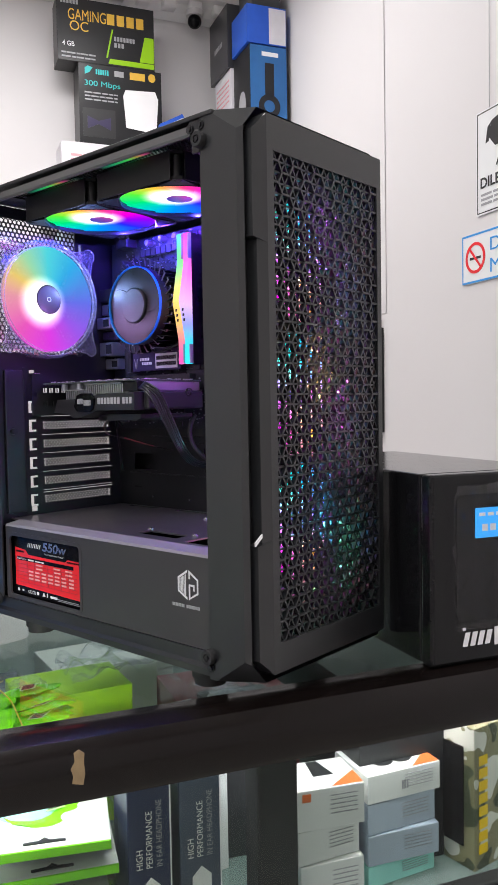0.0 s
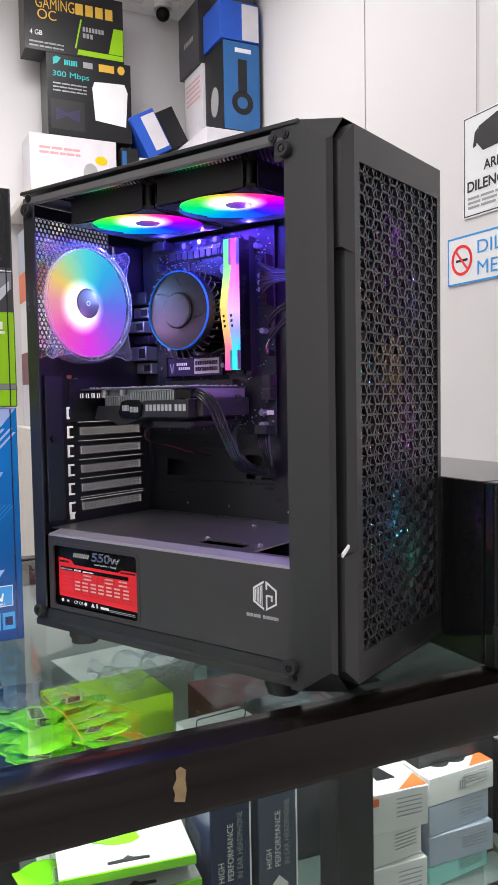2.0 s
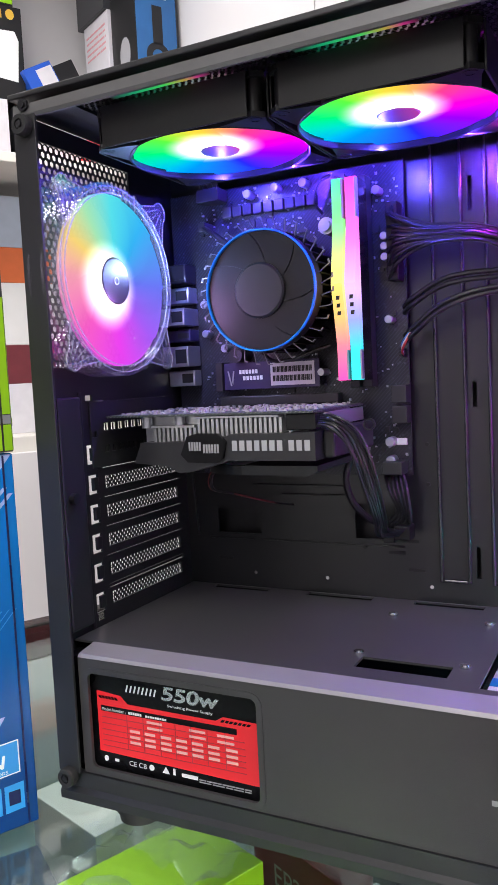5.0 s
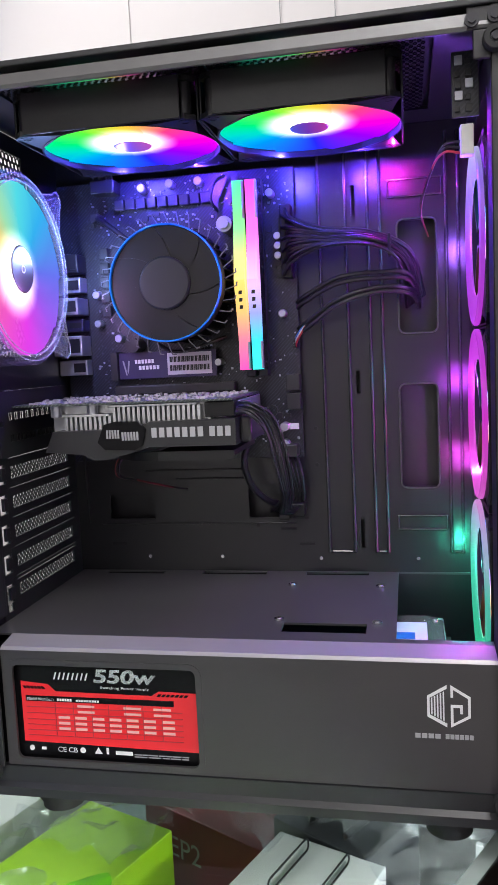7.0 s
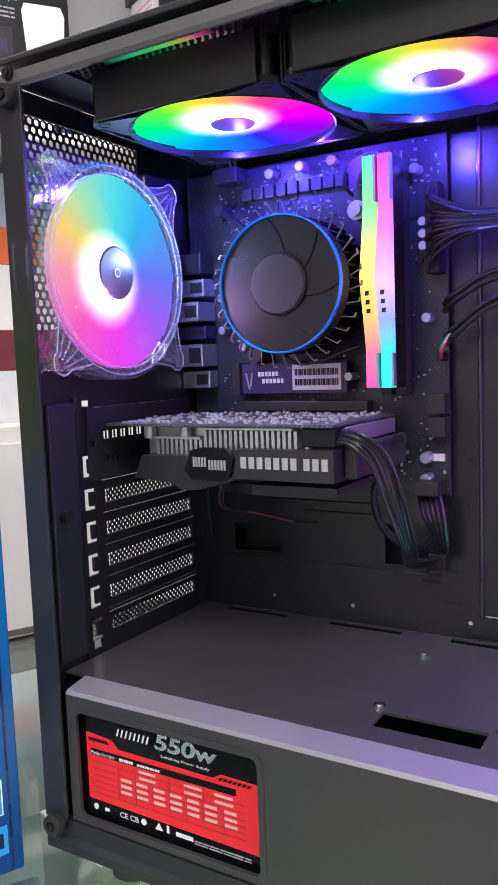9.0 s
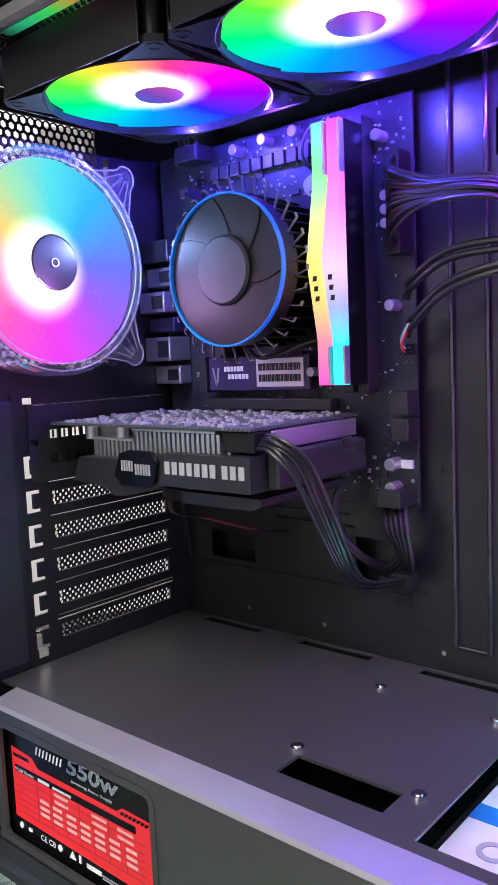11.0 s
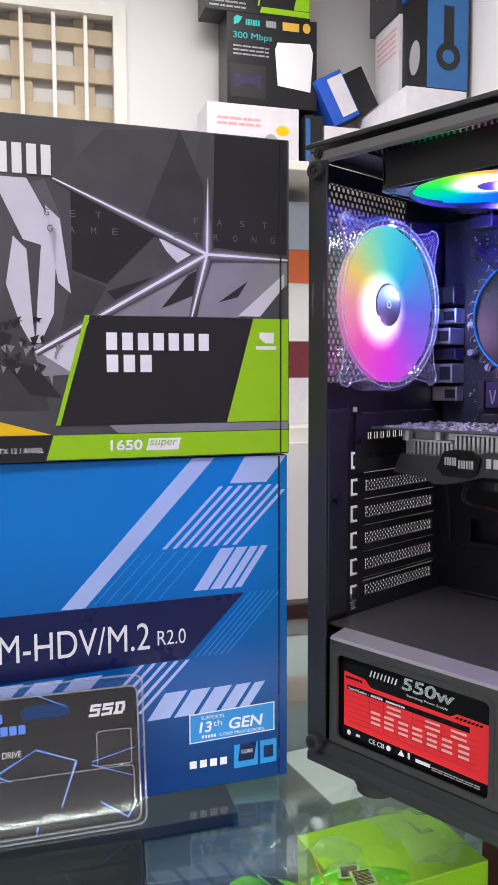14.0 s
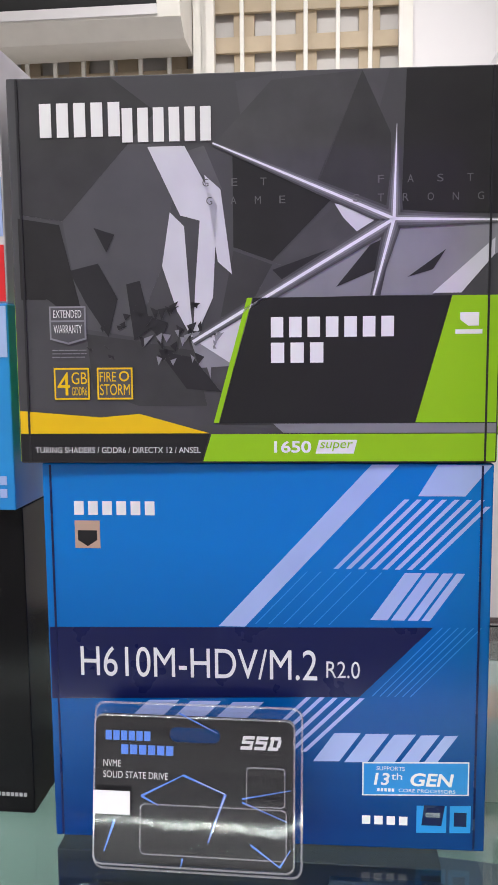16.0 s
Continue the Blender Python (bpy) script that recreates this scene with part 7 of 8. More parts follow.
ink("screen_glow", [[(0.025, 0.045), (0.060, 0.062), (0.100, 0.045), (0.100, 0.085), (0.060, 0.072), (0.025, 0.085)]], M_PURPLE, tp, -0.0012)
text("speed", "300 Mbps", 0.018, 0.175, 0.115, 0.022, M_TEAL, tp, -0.0010)
ink("maker_mark", [[(0.020, 0.215), (0.035, 0.222), (0.045, 0.238), (0.030, 0.242), (0.020, 0.235)]] + bars(0.055, 0.098, 0.218, 0.234, 6), M_TEAL, tp, -0.0008)
ink("writing", lines(0.018, 0.125, 0.135, 0.168, 3, 0.4, 6), M_GREYP, tp, -0.0008)
ink("grey_mark", [rect(0.115, 0.145, 0.218, 0.236)], M_GREYP, tp, -0.0008)
ink("gold_mark", [rect(0.165, 0.215, 0.215, 0.238)], M_GOLD, tp, -0.0008)
ink("seal", [[(0.238 + 0.012 * math.cos(a), 0.228 + 0.014 * math.sin(a)) for a in [k * math.pi / 6 for k in range(12)]]], M_GOLD, tp, -0.0008)
gp = carton("gaming_card_box", "black and lime graphics card box on top of the stack", facing(SX, 0.322, 1.3405), 0.312, 0.09, 0.1960, M_CARDK)
text("title", "GAMING", 0.035, 0.128, 0.120, 0.034, M_GOLD, gp, -0.0010)
ink("maker_lettering", bars(0.158, 0.285, 0.128, 0.162, 4, 0.25), M_GOLD, gp, -0.0008)
text("title", "OC", 0.040, 0.095, 0.058, 0.030, M_GOLD, gp, -0.0010)
text("memory", "4 GB", 0.015, 0.045, 0.038, 0.015, M_WHITE, gp, -0.0010)
ink("writing", lines(0.012, 0.120, 0.010, 0.034, 2, 0.4, 8) + bars(0.180, 0.250, 0.080, 0.094, 7) + bars(0.180, 0.215, 0.060, 0.074, 3) + bars(0.012, 0.070, 0.176, 0.190, 6), M_GREYP, gp, -0.0008)
ink("lime_field", [[(0.160, 0.006), (0.310, 0.006), (0.310, 0.022), (0.165, 0.022)], [(0.262, 0.024), (0.310, 0.024), (0.310, 0.105), (0.280, 0.105)], [(0.153, 0.024), (0.158, 0.024), (0.178, 0.115), (0.173, 0.115)]], M_GREEN, gp, -0.0008, "lime green print")

c1 = carton("red_white_carton", "white and red carton at the bottom of a stack", ROOM @ pose(-1.76, 0.800, 0.8595), 0.340, 0.18, 0.2200, M_LABELW)
ink("red_field", [rect(0.02, 0.338, 0.01, 0.13, 0.0)], M_RED, c1, -0.0008)
h1 = carton("headphone_box", "blue and black headphone box standing in the corner stack", ROOM @ pose(-1.560, 0.858, 1.0800), 0.140, 0.125, 0.2680, M_CARDK)
bm = box(B(), 0.1402, 0.1412, 0.002, 0.123, 0.002, 0.266)
part("blue_face", bm, M_SBLUE, h1, "blue printed face")
bm = ring(B(), (0.1414, 0.064, 0.085), (1, 0, 0), [(0.036, 0), (0.036, 0.0006), (0.018, 0.0006), (0.018, 0)], 28)
box(bm, 0.1414, 0.1420, 0.050, 0.080, 0.115, 0.215)
part("picture", bm, M_CARDK, h1, "black headphone picture")
part("logo_bar", box(B(), 0.1414, 0.1420, 0.040, 0.095, 0.235, 0.248), M_WHITE, h1)
ink("picture", [[(0.075 + 0.030 * math.cos(a), 0.100 + 0.045 * math.sin(a)) for a in [k * math.pi / 8 for k in range(16)]]], M_GREYP, h1, -0.0008)
w1 = carton("pink_lettered_carton", "white carton with pink lettering in the corner stack", ROOM @ pose(-1.720, 0.850, 1.0800), 0.155, 0.125, 0.2500, M_LABELW)
ink("writing", lines(0.015, 0.140, 0.150, 0.230, 5, 0.35, 12), M_PINK, w1, -0.0008)
d1 = carton("dark_grey_box", "dark grey product box near the top of the corner stack", ROOM @ pose(-1.740, 0.840, 1.3310), 0.175, 0.130, 0.2000, M_CARD)
ink("writing", bars(0.050, 0.130, 0.085, 0.100, 6), M_GREYP, d1, -0.0008)
b1 = carton("small_blue_box", "royal blue box with a white barcode side", ROOM @ pose(-1.550, 0.850, 1.3490), 0.135, 0.130, 0.1150, M_RBLUE)
part("barcode_face", box(B(), 0.1352, 0.1360, 0.072, 0.128, 0.003, 0.110), M_LABELW, b1, "white barcode side")
part("dark_box_top", box(B(), 0.020, 0.125, 0.020, 0.115, 0.1152, 0.190), M_CARD, b1)
s1_ = carton("cable_box", "narrow black and blue box standing upright", facing(SX + 0.02, 0.612, 0.8595), 0.055, 0.10, 0.2100, M_CARDK)
ink("blue_band", [rect(0.002, 0.016, 0.01, 0.20)], M_SBLUE, s1_, -0.0008)
s2_ = carton("plain_white_box", "plain white box under a tilted box", facing(SX + 0.02, 0.672, 0.8595), 0.125, 0.12, 0.1850, M_LABELW)
s3_ = thing("tilted_blue_box", "small blue and white box tilted on the stack", "box", facing(SX + 0.02, 0.705, 1.0450) @ pose(0, 0, 0, 0, -28, 0) @ Matrix.Scale(1.2, 4))
part("carton", box(B(), 0, 0.075, 0, 0.08, 0, 0.115, 0.001), M_RBLUE, s3_)
part("white_panel", box(B(), 0.030, 0.072, -0.0010, -0.0002, 0.01, 0.105), M_LABELW, s3_)
part("black_end", box(B(), 0.0755, 0.130, 0.0, 0.08, 0, 0.100, 0.001), M_CARDK, s3_)

# air conditioner and camera
ac = thing("air_conditioner", "white wall air conditioner with a dark outlet slot", "air conditioner", ROOM @ pose(X1, -1.32, 1.155))
bm = prism(B(), [(0.002, 0.0), (0.002, 0.27), (0.17, 0.27), (0.20, 0.24), (0.205, 0.10), (0.185, 0.035), (0.13, 0.0)], 0.0, 0.83)
part("body", bm, M_FRAMEW, ac)
part("outlet", prism(B(), [(0.1925, 0.056), (0.2045, 0.094), (0.2060, 0.094), (0.1945, 0.056)], 0.03, 0.77), M_GROOVE, ac, "dark outlet slot")
part("flap", prism(B(), [(0.1880, 0.040), (0.1950, 0.062), (0.2000, 0.062), (0.1930, 0.040)], 0.03, 0.77), M_WALL, ac)
cc = thing("security_camera", "white dome security camera with a black lens", "camera", ROOM @ pose(X1 + 0.07, 0.80, CEIL - 0.076))
part("mount", cyl(B(), (0, 0, -0.004), (0, 0, 1), 0.030, 0.018, 28), M_WALL, cc)
bm = B()
bmesh.ops.create_uvsphere(bm, u_segments=24, v_segments=12, radius=0.024, matrix=Matrix.Translation((0, 0, -0.020)))
part("lens", bm, M_GLOSS, cc, "black lens ball", True)

# stock inside the counter ----------------------------------------------------------
M_LIMEBOX = mat("lime_card", (0.42, 0.72, 0.02), 0.35, vary=0.15, scale=14)
M_LIMEFILM = mat("lime_film", (0.24, 0.80, 0.015), 0.24, vary=0.3, scale=45, bump=0.35, fine=60)
M_PALELIME = mat("pale_lime_print", (0.50, 0.78, 0.30), 0.4, vary=0.1)
M_YFILM = mat("amber_film", (0.75, 0.5, 0.03), 0.3, vary=0.3, scale=25)
M_NAVYC = mat("navy_card", (0.015, 0.025, 0.07), 0.3, vary=0.15)
M_SLATE = mat("slate_card", (0.06, 0.08, 0.12), 0.3, vary=0.2)
M_WCARD = mat("white_card", (0.78, 0.77, 0.76), 0.4, vary=0.05, scale=15)
M_BCARD = mat("ice_card", (0.42, 0.48, 0.58), 0.35, vary=0.1)
M_MINT = mat("mint_plastic", (0.35, 0.75, 0.68), 0.4)
M_GCARD = mat("white_green_card", (0.80, 0.82, 0.76), 0.4, vary=0.1, scale=10)
M_MAROON = mat("maroon_card", (0.16, 0.02, 0.03), 0.4, vary=0.2)

for x, y, z, w, d, h, turn in ((0.035, 0.018, SH + 0.0455, 0.120, 0.085, 0.090, 6), (0.050, 0.012, SH + 0.0005, 0.135, 0.110, 0.0445, 2)):
    g = carton("lime_earphone_box", "lime green earphone box lying under the glass", facing(x, y, z, turn), w, d, h, M_LIMEBOX, group="lime boxes")
    ink("writing", bars(0.012, 0.075, h * 0.5, h * 0.5 + 0.010, 8), M_WCARD, g, -0.0006)
    part("cap", cyl(B(), (w - 0.012, -0.0005, h * 0.35), (0, -1, 0), 0.006, 0.012, 14), M_WCARD, g)


def pouch(m, label, material, w, h, seed):
    """A soft film pouch with wavy faces and a barcode sticker."""
    p = thing("film_pouch", label, "pouch", m, group="soft film pouches")
    bm, n = B(), 12
    for side in (1, -1):
        g = [[None] * (n + 1) for _ in range(n + 1)]
        for i in range(n + 1):
            for j in range(n + 1):
                u, v = i / n, j / n
                puff = (math.sin(math.pi * u) * math.sin(math.pi * v)) ** 0.5 if 0 < i < n and 0 < j < n else 0
                wob = noise.noise((u * 2.6 + seed, v * 2.6, seed * 0.7)) + 0.45 * noise.noise((u * 7 + seed, v * 5, seed))
                edge = 0.10 * noise.noise((u * 2, v * 2, seed + 9))
                x = (u - 0.5) * w * (1 + edge) * (1 - 0.55 * abs(2 * v - 1) ** 3)
                y = (v - 0.5) * h * (1 + edge) * (1 - 0.25 * abs(2 * u - 1) ** 3)
                g[i][j] = bm.verts.new((x, y, side * puff * 0.0018 + 0.0032 * wob))
        for i in range(n):
            for j in range(n):
                bm.faces.new((g[i][j], g[i + 1][j], g[i + 1][j + 1], g[i][j + 1]))
    bmesh.ops.remove_doubles(bm, verts=bm.verts, dist=0.0001)
    part("film", bm, material, p, "", True)
    if material is M_LIMEFILM and seed % 3:
        st = part("sticker", box(B(), -0.011, 0.011, -0.010, 0.006, 0.0042, 0.0045), M_PALELIME, p, "pale barcode sticker")
        bm = B()
        for k in range(11):
            box(bm, -0.0095 + k * 0.0018, -0.0087 + k * 0.0018 + 0.0004 * (k % 3 == 0), -0.008, 0.004, 0.00455, 0.0047)
        part("barcode", bm, M_CHIP, st)
    return p


rp = random.Random(11)
k = 0
for x, y, z, t in ((0.20, 0.03, -0.085, 15), (0.13, 0.05, -0.085, -35), (0.11, 0.00, -0.110, 60), (0.19, -0.02, -0.125, -10), (0.16, 0.04, -0.150, 45), (0.06, -0.02, -0.095, 30)):
    k += 1
    pouch(ROOM @ pose(x, y, z, rp.uniform(-22, 22), rp.uniform(-22, 22), t), "glossy lime green film pouch in a heap under the glass", M_LIMEFILM, 0.060, 0.080, k)
# leaf-shaped pouches spread to both sides of a cord
for layer in range(3):
    for q in range(10):
        k += 1
        side = 1 if q % 2 else -1
        sx_, sy_ = 0.015 + 0.020 * (q // 2) + 0.008 * layer + 0.036 * (layer == 2), -0.004 + 0.002 * q + rp.uniform(-0.006, 0.006)
        way_ = side * rp.uniform(50, 95) + rp.uniform(-12, 12)
        cx_, cy_ = sx_ + 0.027 * math.cos(radians(way_)), sy_ + 0.027 * math.sin(radians(way_))
        pouch(ROOM @ pose(cx_, cy_, -0.042 - 0.011 * layer + rp.uniform(-0.004, 0.004), rp.uniform(-4, 20), rp.uniform(-16, 16), way_ - 90), "leaf-shaped lime green film pouch under the glass", M_LIMEFILM, 0.040, 0.060, k)
cord = thing("pouch_cord", "thin yellow cord that ties the green pouches", "cord", ROOM)
part("strand", tube(B(), [(0.000, 0.004, -0.040), (0.045, -0.004, -0.030), (0.090, 0.006, -0.030), (0.140, 0.012, -0.036)], 0.0007, 6, 6), M_YFILM, cord, "", True)
for x, y, z, t in ((0.060, 0.075, -0.090, 20), (0.035, 0.045, -0.080, -40)):
    k += 2
    pouch(ROOM @ pose(x, y, z, rp.uniform(-25, 25), rp.uniform(-25, 25), t), "amber film pouch among the green ones", M_YFILM, 0.055, 0.06, k)


def crumple(m, w, h, seed, deep=0.02):
    bm, n = B(), 18
    g = [[bm.verts.new(((i / n - 0.5) * w, (j / n - 0.5) * h, deep * (abs(noise.noise((i * 0.20, j * 0.20, seed))) + 0.25 * noise.noise((i * 0.42, j * 0.42, seed + 5))))) for j in range(n + 1)] for i in range(n + 1)]
    for i in range(n):
        for j in range(n):
            bm.faces.new((g[i][j], g[i + 1][j], g[i + 1][j + 1], g[i][j + 1]))
    return solid("plastic_wrapper", bm, M_FILM, "crumpled clear plastic wrapper over the stock", "wrapper", m, group="clear wrappers", smooth=True)


# white packs in clear film beside the case's front foot
for x, y, z, t, m_, lab in ((0.098, 0.112, SH + 0.0005, 6, M_WCARD, "white charger box with thin black hang cards"), (0.075, 0.195, SH + 0.0005, -4, M_CARD, "dark grey charger box with thin black hang cards")):
    p = carton("charger_box", lab, ROOM @ pose(x, y, z, 0, 0, t), 0.085, 0.072, 0.135, m_, group="charger boxes")
    for px, pz in ((0.030, 0.1440), (0.062, 0.1420)):
        hang = soft_frame(B(), 0.008, 0.062, 0.1354, pz, 0.003, 0.0008, 0.0, 0.0012)
        bmesh.ops.rotate(hang, verts=hang.verts, cent=(0, 0, 0), matrix=Matrix.Rotation(math.pi / 2, 3, "Z"))
        bmesh.ops.translate(hang, verts=hang.verts, vec=(px, 0, 0.0008))
        part("hang_card", hang, M_CHIP, p, "black hang card")
for x, y, z, s, rx in ((0.150, 0.235, -0.040, 2, -12), (0.200, 0.215, -0.045, 3, 5), (0.07, 0.21, -0.045, 4, 12)):
    crumple(ROOM @ pose(x, y, z, rx, 8, 20 * s), 0.11, 0.09, s)
dark = carton("dark_red_box", "dark red and black product box under the glass", ROOM @ pose(-0.06, 0.185, SH + 0.0005), 0.130, 0.13, 0.110, M_MAROON)
text("box_word", "EP2", 0.030, 0.070, 0.035, 0.018, M_GREYP, dark, -0.0008)
bk = carton("black_stock_box", "black stock box lying under the glass", ROOM @ pose(-0.10, 0.345, SH + 0.0005), 0.220, 0.16, 0.140, M_CARDK)
bk2 = carton("black_stock_box", "long black stock box under the tower's front", ROOM @ pose(0.135, 0.300, SH + 0.0005), 0.100, 0.20, 0.150, M_CARDK)
ww = carton("grey_stock_box", "grey stock box below the stack of boxes", ROOM @ pose(-0.32, -0.32, SH + 0.0005), 0.20, 0.30, 0.120, M_CARD)
wc = carton("white_stock_box", "white stock box below the stack of boxes", ROOM @ pose(-0.10, -0.38, SH + 0.0005), 0.14, 0.12, 0.100, M_WCARD)
wd = carton("black_stock_box", "black stock box below the stack of boxes", ROOM @ pose(0.06, -0.42, SH + 0.0005), 0.17, 0.14, 0.115, M_CARDK)
we = carton("grey_stock_box", "pale grey stock box behind the front glass", ROOM @ pose(0.05, -0.25, SH + 0.0005), 0.12, 0.10, 0.090, M_BCARD)

# standing earphone cartons behind the front glass
for y0, m_, lab in ((0.0790, M_NAVYC, "navy earphone carton with white lettering, standing upright"), (0.1210, M_SLATE, "slate grey earphone carton in clear film, standing upright")):
    c = carton("earphone_carton", lab, facing(0.262, y0, SH + 0.0005), 0.0350, 0.055, 0.150, m_, group="upright earphone cartons")
    text("caption", "HIGH", 0.0115, 0.072, 0.0160, 0.0052, M_WCARD, c, -0.0008, turn=90)
    text("caption", "PERFORMANCE", 0.0195, 0.072, 0.0460, 0.0052, M_WCARD, c, -0.0008, turn=90)
    text("caption", "IN EAR HEADPHONE", 0.0275, 0.072, 0.0540, 0.0048, M_GREYP, c, -0.0008, turn=90)
    ink("name_plate", [[(0.0100, 0.010), (0.0260, 0.010), (0.0260, 0.056), (0.0180, 0.064), (0.0100, 0.056)]], M_WCARD, c, -0.0008)
    text("name", "EZ4", 0.0235, 0.014, 0.0340, 0.0110, M_NAVYC, c, -0.0014, turn=90)
    part("edge_line", box(B(), 0.0340, 0.0350, -0.0008, -0.0001, 0.001, 0.149), M_WCARD, c)

# clamshell packs with white and green cards
for j in range(5):
    m = facing(0.255, -0.040 + 0.006 * (j % 2), SH + 0.001 + 0.0235 * j, 4 - 3 * j) @ pose(0, 0, 0, 0, 0, 0)
    p = thing("clamshell_pack", "clear clamshell pack with a white and green card", "blister pack", m, group="clamshell packs")
    part("card", box(B(), 0.004, 0.106, 0.004, 0.135, 0.008, 0.010, 0.0006), M_GCARD, p, "white and green card")
    part("green_strip", box(B(), 0.004, 0.106, 0.002, 0.0038, 0.003, 0.0098), M_LIMEFILM, p)
    part("shell", prism(B(), rounded(0, 0.112, 0, 0.140, 0.012), 0.0, 0.0175, "xy"), M_BLISTER, p, "clear plastic shell", True)
    bm = cyl(B(), (0.040, 0.075, 0.0102), (0, 0, 1), 0.030, 0.006, 28, 0.027)
    part("product", bm, M_MINT if j == 4 else M_WCARD, p, "rounded product", True)
    part("hang_slot", prism(B(), [(0.040, 0.010), (0.072, 0.010), (0.072, 0.013), (0.060, 0.014), (0.056, 0.018), (0.052, 0.014), (0.040, 0.013)], 0.0101, 0.0108, "xy"), M_CHIP, p)

# stacks of small earphone boxes
def small_box(x, y, z, w, d, h, material, turn, corner, buds):
    b = carton("small_earphone_box", "small white earphone box in a stack" if material is M_WCARD else "small silver-blue earphone box in a stack", facing(x, y, z, turn), w, d, h, material, group="small earphone boxes")
    if corner:
        part("orange_corner", prism(B(), [(w - 0.030, 0.0012), (w - 0.001, 0.0012), (w - 0.001, 0.024)], h + 0.0001, h + 0.0005, "xy"), M_ORANGE, b, "orange corner print")
    ink("writing", lines(w * 0.5, w * 0.9, h * 0.35, h * 0.9, 5, 0.2, 21), M_GREYP, b, -0.0006)
    if buds:
        for ux in (w * 0.36, w * 0.62):
            bm = prism(B(), [(ux - 0.010 + 0.010 * (1 + math.cos(a)), d * 0.32 + 0.007 * math.sin(a)) for a in [q * math.pi / 6 for q in range(12)]], h + 0.0001, h + 0.0006, "xy")
            box(bm, ux - 0.0018, ux + 0.0018, d * 0.38, d * 0.95, h + 0.0001, h + 0.0006)
            part("picture", bm, M_CHIP, b, "black earphone picture")
        ink("logo_bar", bars(w * 0.46, w * 0.56, h * 0.3, h * 0.62, 3, 0.4), M_GREYP, b, -0.0006)
    elif corner:
        part("picture", prism(B(), [(w * 0.38, d * 0.42), (w * 0.68, d * 0.42), (w * 0.58, d * 0.95), (w * 0.42, d * 0.95)], h + 0.0001, h + 0.0006, "xy"), M_CHIP, b, "black product picture")
        ink("mark", [rect(0.006, 0.014, h - 0.010, h - 0.003)], M_ORANGE, b, -0.0006)
    return b


z = SH + 0.0005
for k, (w, h, tn) in enumerate(((0.060, 0.038, -4), (0.061, 0.030, 3), (0.064, 0.036, -5))):
    small_box(0.258, 0.229 - 0.002 * k, z, w, 0.052, h, M_WCARD, tn, k == 2, False)
    z += h + 0.0005
z = SH + 0.0005
for k, (w, h, m_, tn) in enumerate(((0.074, 0.020, M_MINT, 5), (0.073, 0.028, M_BCARD, -2), (0.073, 0.028, M_BCARD, 3), (0.078, 0.026, M_WCARD, 2))):
    small_box(0.255, 0.297, z, w, 0.060, h, m_, tn, k == 3, k == 3)
    z += h + 0.0005


def camo(name):
    m, n, l, b = shader(name)
    tc, v = n.new("ShaderNodeTexCoord"), n.new("ShaderNodeTexNoise")
    v.inputs["Scale"].default_value, v.inputs["Detail"].default_value = 28, 1.5
    l.new(tc.outputs["Object"], v.inputs[0])
    r = ramp_node(n, [(0.0, (0.05, 0.06, 0.03)), (0.42, (0.05, 0.06, 0.03)), (0.44, (0.22, 0.20, 0.11)), (0.52, (0.22, 0.20, 0.11)), (0.54, (0.65, 0.63, 0.58)), (1.0, (0.65, 0.63, 0.58))])
    r.color_ramp.interpolation = "CONSTANT"
    l.new(v.outputs[0], r.inputs[0])
    l.new(r.outputs[0], b.inputs["Base Color"])
    b.inputs["Roughness"].default_value = 0.35
    return m


cm = carton("camouflage_box", "green camouflage headphone box tilted in the display", facing(0.270, 0.400, SH + 0.0005, 14), 0.095, 0.11, 0.135, camo("camouflage_print"))
part("black_window", box(B(), -0.0012, -0.0002, 0.012, 0.098, 0.020, 0.115), M_GLOSS, cm, "black window side")
ink("lettering", [rect(0.006, 0.018, 0.015 + 0.012 * q, 0.024 + 0.012 * q) for q in range(8)], M_YEL, cm, -0.0008)
rb = carton("red_bass_box", "dark red box with white lettering on top of the stock", facing(0.255, 0.405, SH + 0.1365, 20), 0.110, 0.08, 0.018, M_MAROON)
ink("lettering", bars(0.010, 0.060, 0.004, 0.014, 4), M_WCARD, rb, -0.0008)

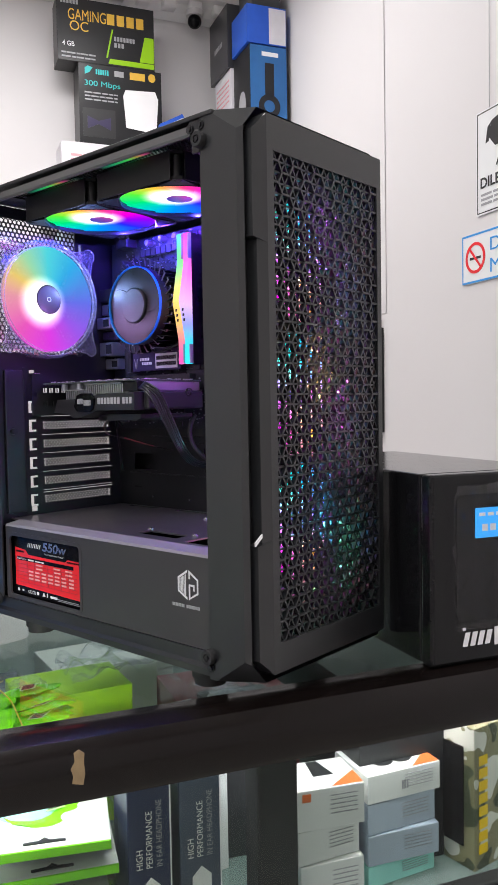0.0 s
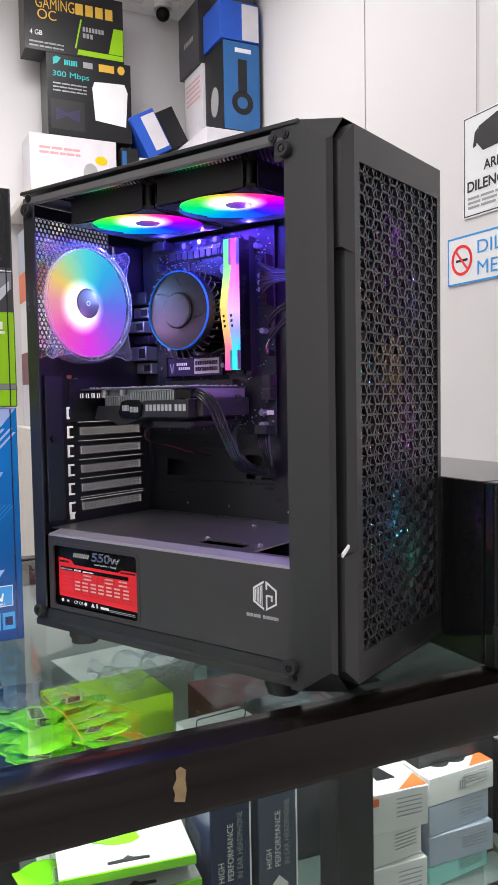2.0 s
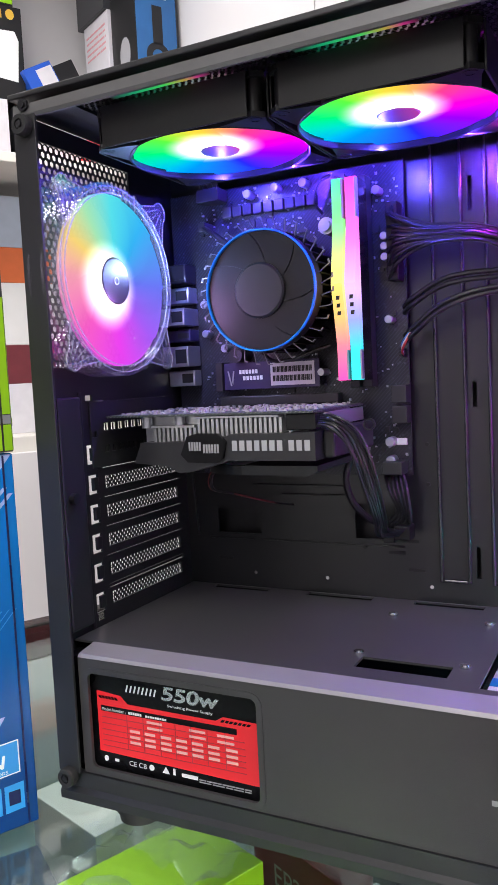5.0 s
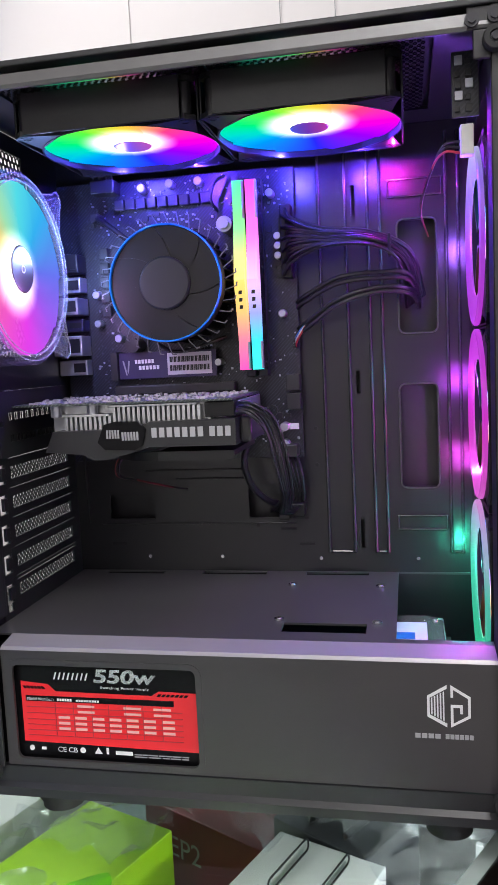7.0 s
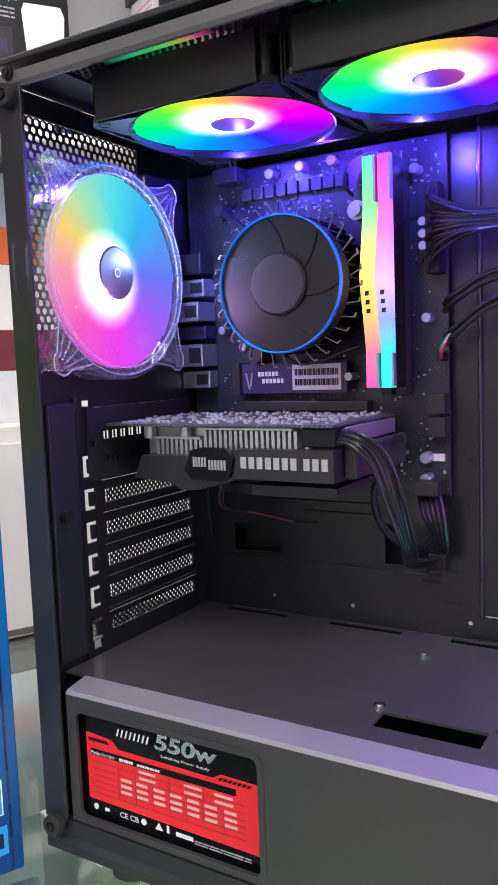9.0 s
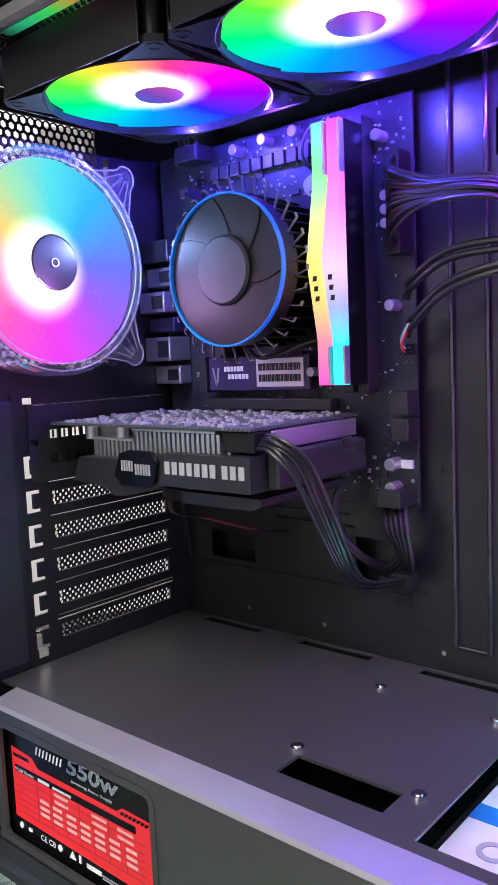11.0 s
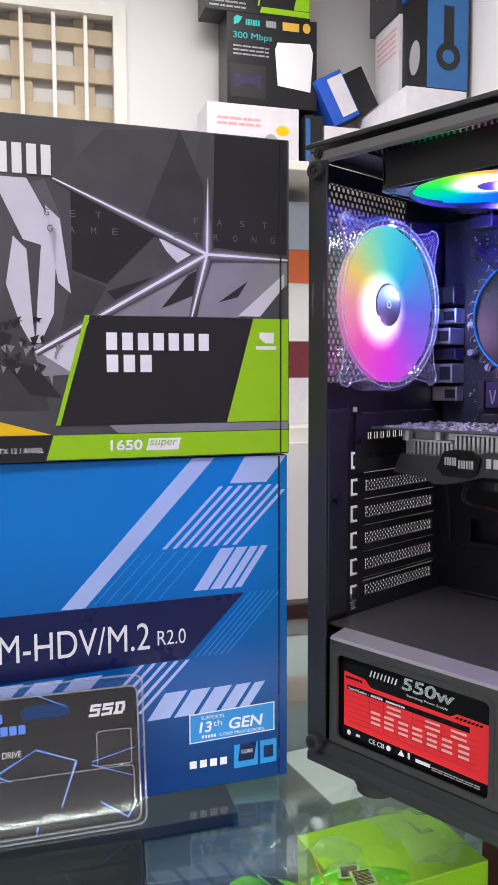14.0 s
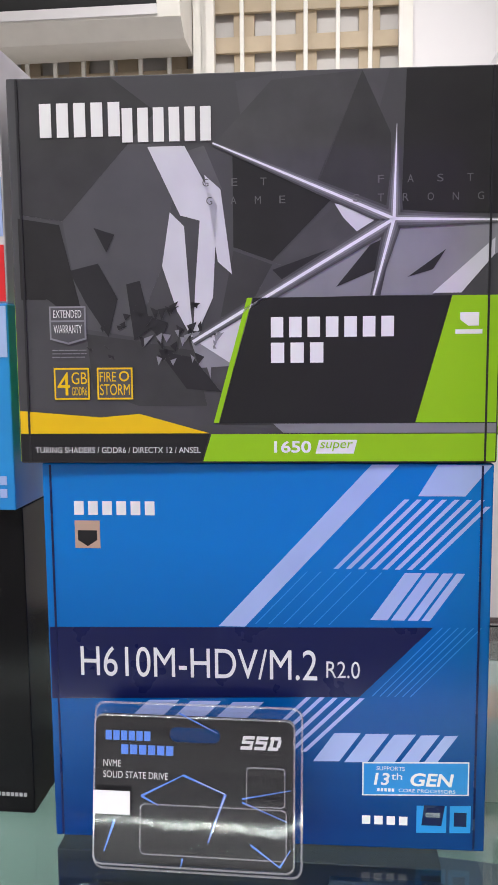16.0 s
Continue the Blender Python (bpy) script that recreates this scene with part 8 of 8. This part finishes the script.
# more stock under the glass and on a cabinet by the wall
M_CREAM = mat("cream_card", (0.6, 0.52, 0.36), 0.45, vary=0.15, scale=12)
for x, y, w, d, h, m_, t, lab in ((0.16, -0.235, 0.085, 0.12, 0.105, M_CREAM, 12, "cream carton lying under the glass"), (0.20, -0.36, 0.05, 0.14, 0.120, M_CARD, -8, "dark grey carton lying under the glass"), (-0.02, -0.14, 0.12, 0.07, 0.080, M_CARDK, 18, "small black carton lying under the glass"), (-0.16, -0.10, 0.10, 0.13, 0.110, M_SLATE, -6, "slate carton lying under the glass"), (-0.25, 0.06, 0.11, 0.16, 0.100, M_WCARD, 9, "white carton lying under the glass"), (-0.28, 0.30, 0.12, 0.20, 0.115, M_SLATE, 4, "slate carton lying under the glass"), (0.10, -0.52, 0.14, 0.10, 0.11, M_WCARD, 10, "white carton lying under the glass")):
    carton("stock_carton", lab, ROOM @ pose(x, y, SH + 0.0005, 0, 0, t), w, d, h, m_, group="cartons under the glass")
for x, y, z, q in ((0.12, -0.18, -0.070, 7), (0.20, -0.28, -0.060, 8), (0.00, -0.30, -0.065, 9), (-0.05, 0.02, -0.070, 10), (-0.02, 0.12, -0.043, 11)):
    crumple(ROOM @ pose(x, y, z, 8, -6, 33 * q), 0.13, 0.10, q, 0.03)
cbn = thing("stock_cabinet", "low white cabinet by the wall under the shelf", "cabinet", ROOM @ pose(X1 + 0.002, 0.27, FLOOR + 0.001))
part("body", box(B(), 0, 0.40, 0, 0.70, 0, 1.10, 0.004), M_FRAMEW, cbn)
for y in (0.01, 0.355):
    d_ = part("door", box(B(), 0.4005, 0.416, y, y + 0.335, 0.04, 1.06, 0.003), M_WALL, cbn)
    part("handle", box(B(), 0.4165, 0.430, y + 0.15, y + 0.19, 0.60, 0.612, 0.002), M_CHROME, d_)
zz = FLOOR + 1.1015
for h, m_, lab in ((0.13, M_LABELW, "white carton in the stack on the cabinet"), (0.10, M_MAROON, "dark red carton in the stack on the cabinet"), (0.16, M_WCARD, "white carton in the stack on the cabinet"), (0.09, M_ORANGE, "orange carton in the stack on the cabinet"), (0.13, M_BCARD, "pale blue carton in the stack on the cabinet")):
    carton("cabinet_carton", lab, facing(-1.56, 0.30, zz), 0.34, 0.26, h, m_, group="cartons on the cabinet")
    zz += h + 0.0006
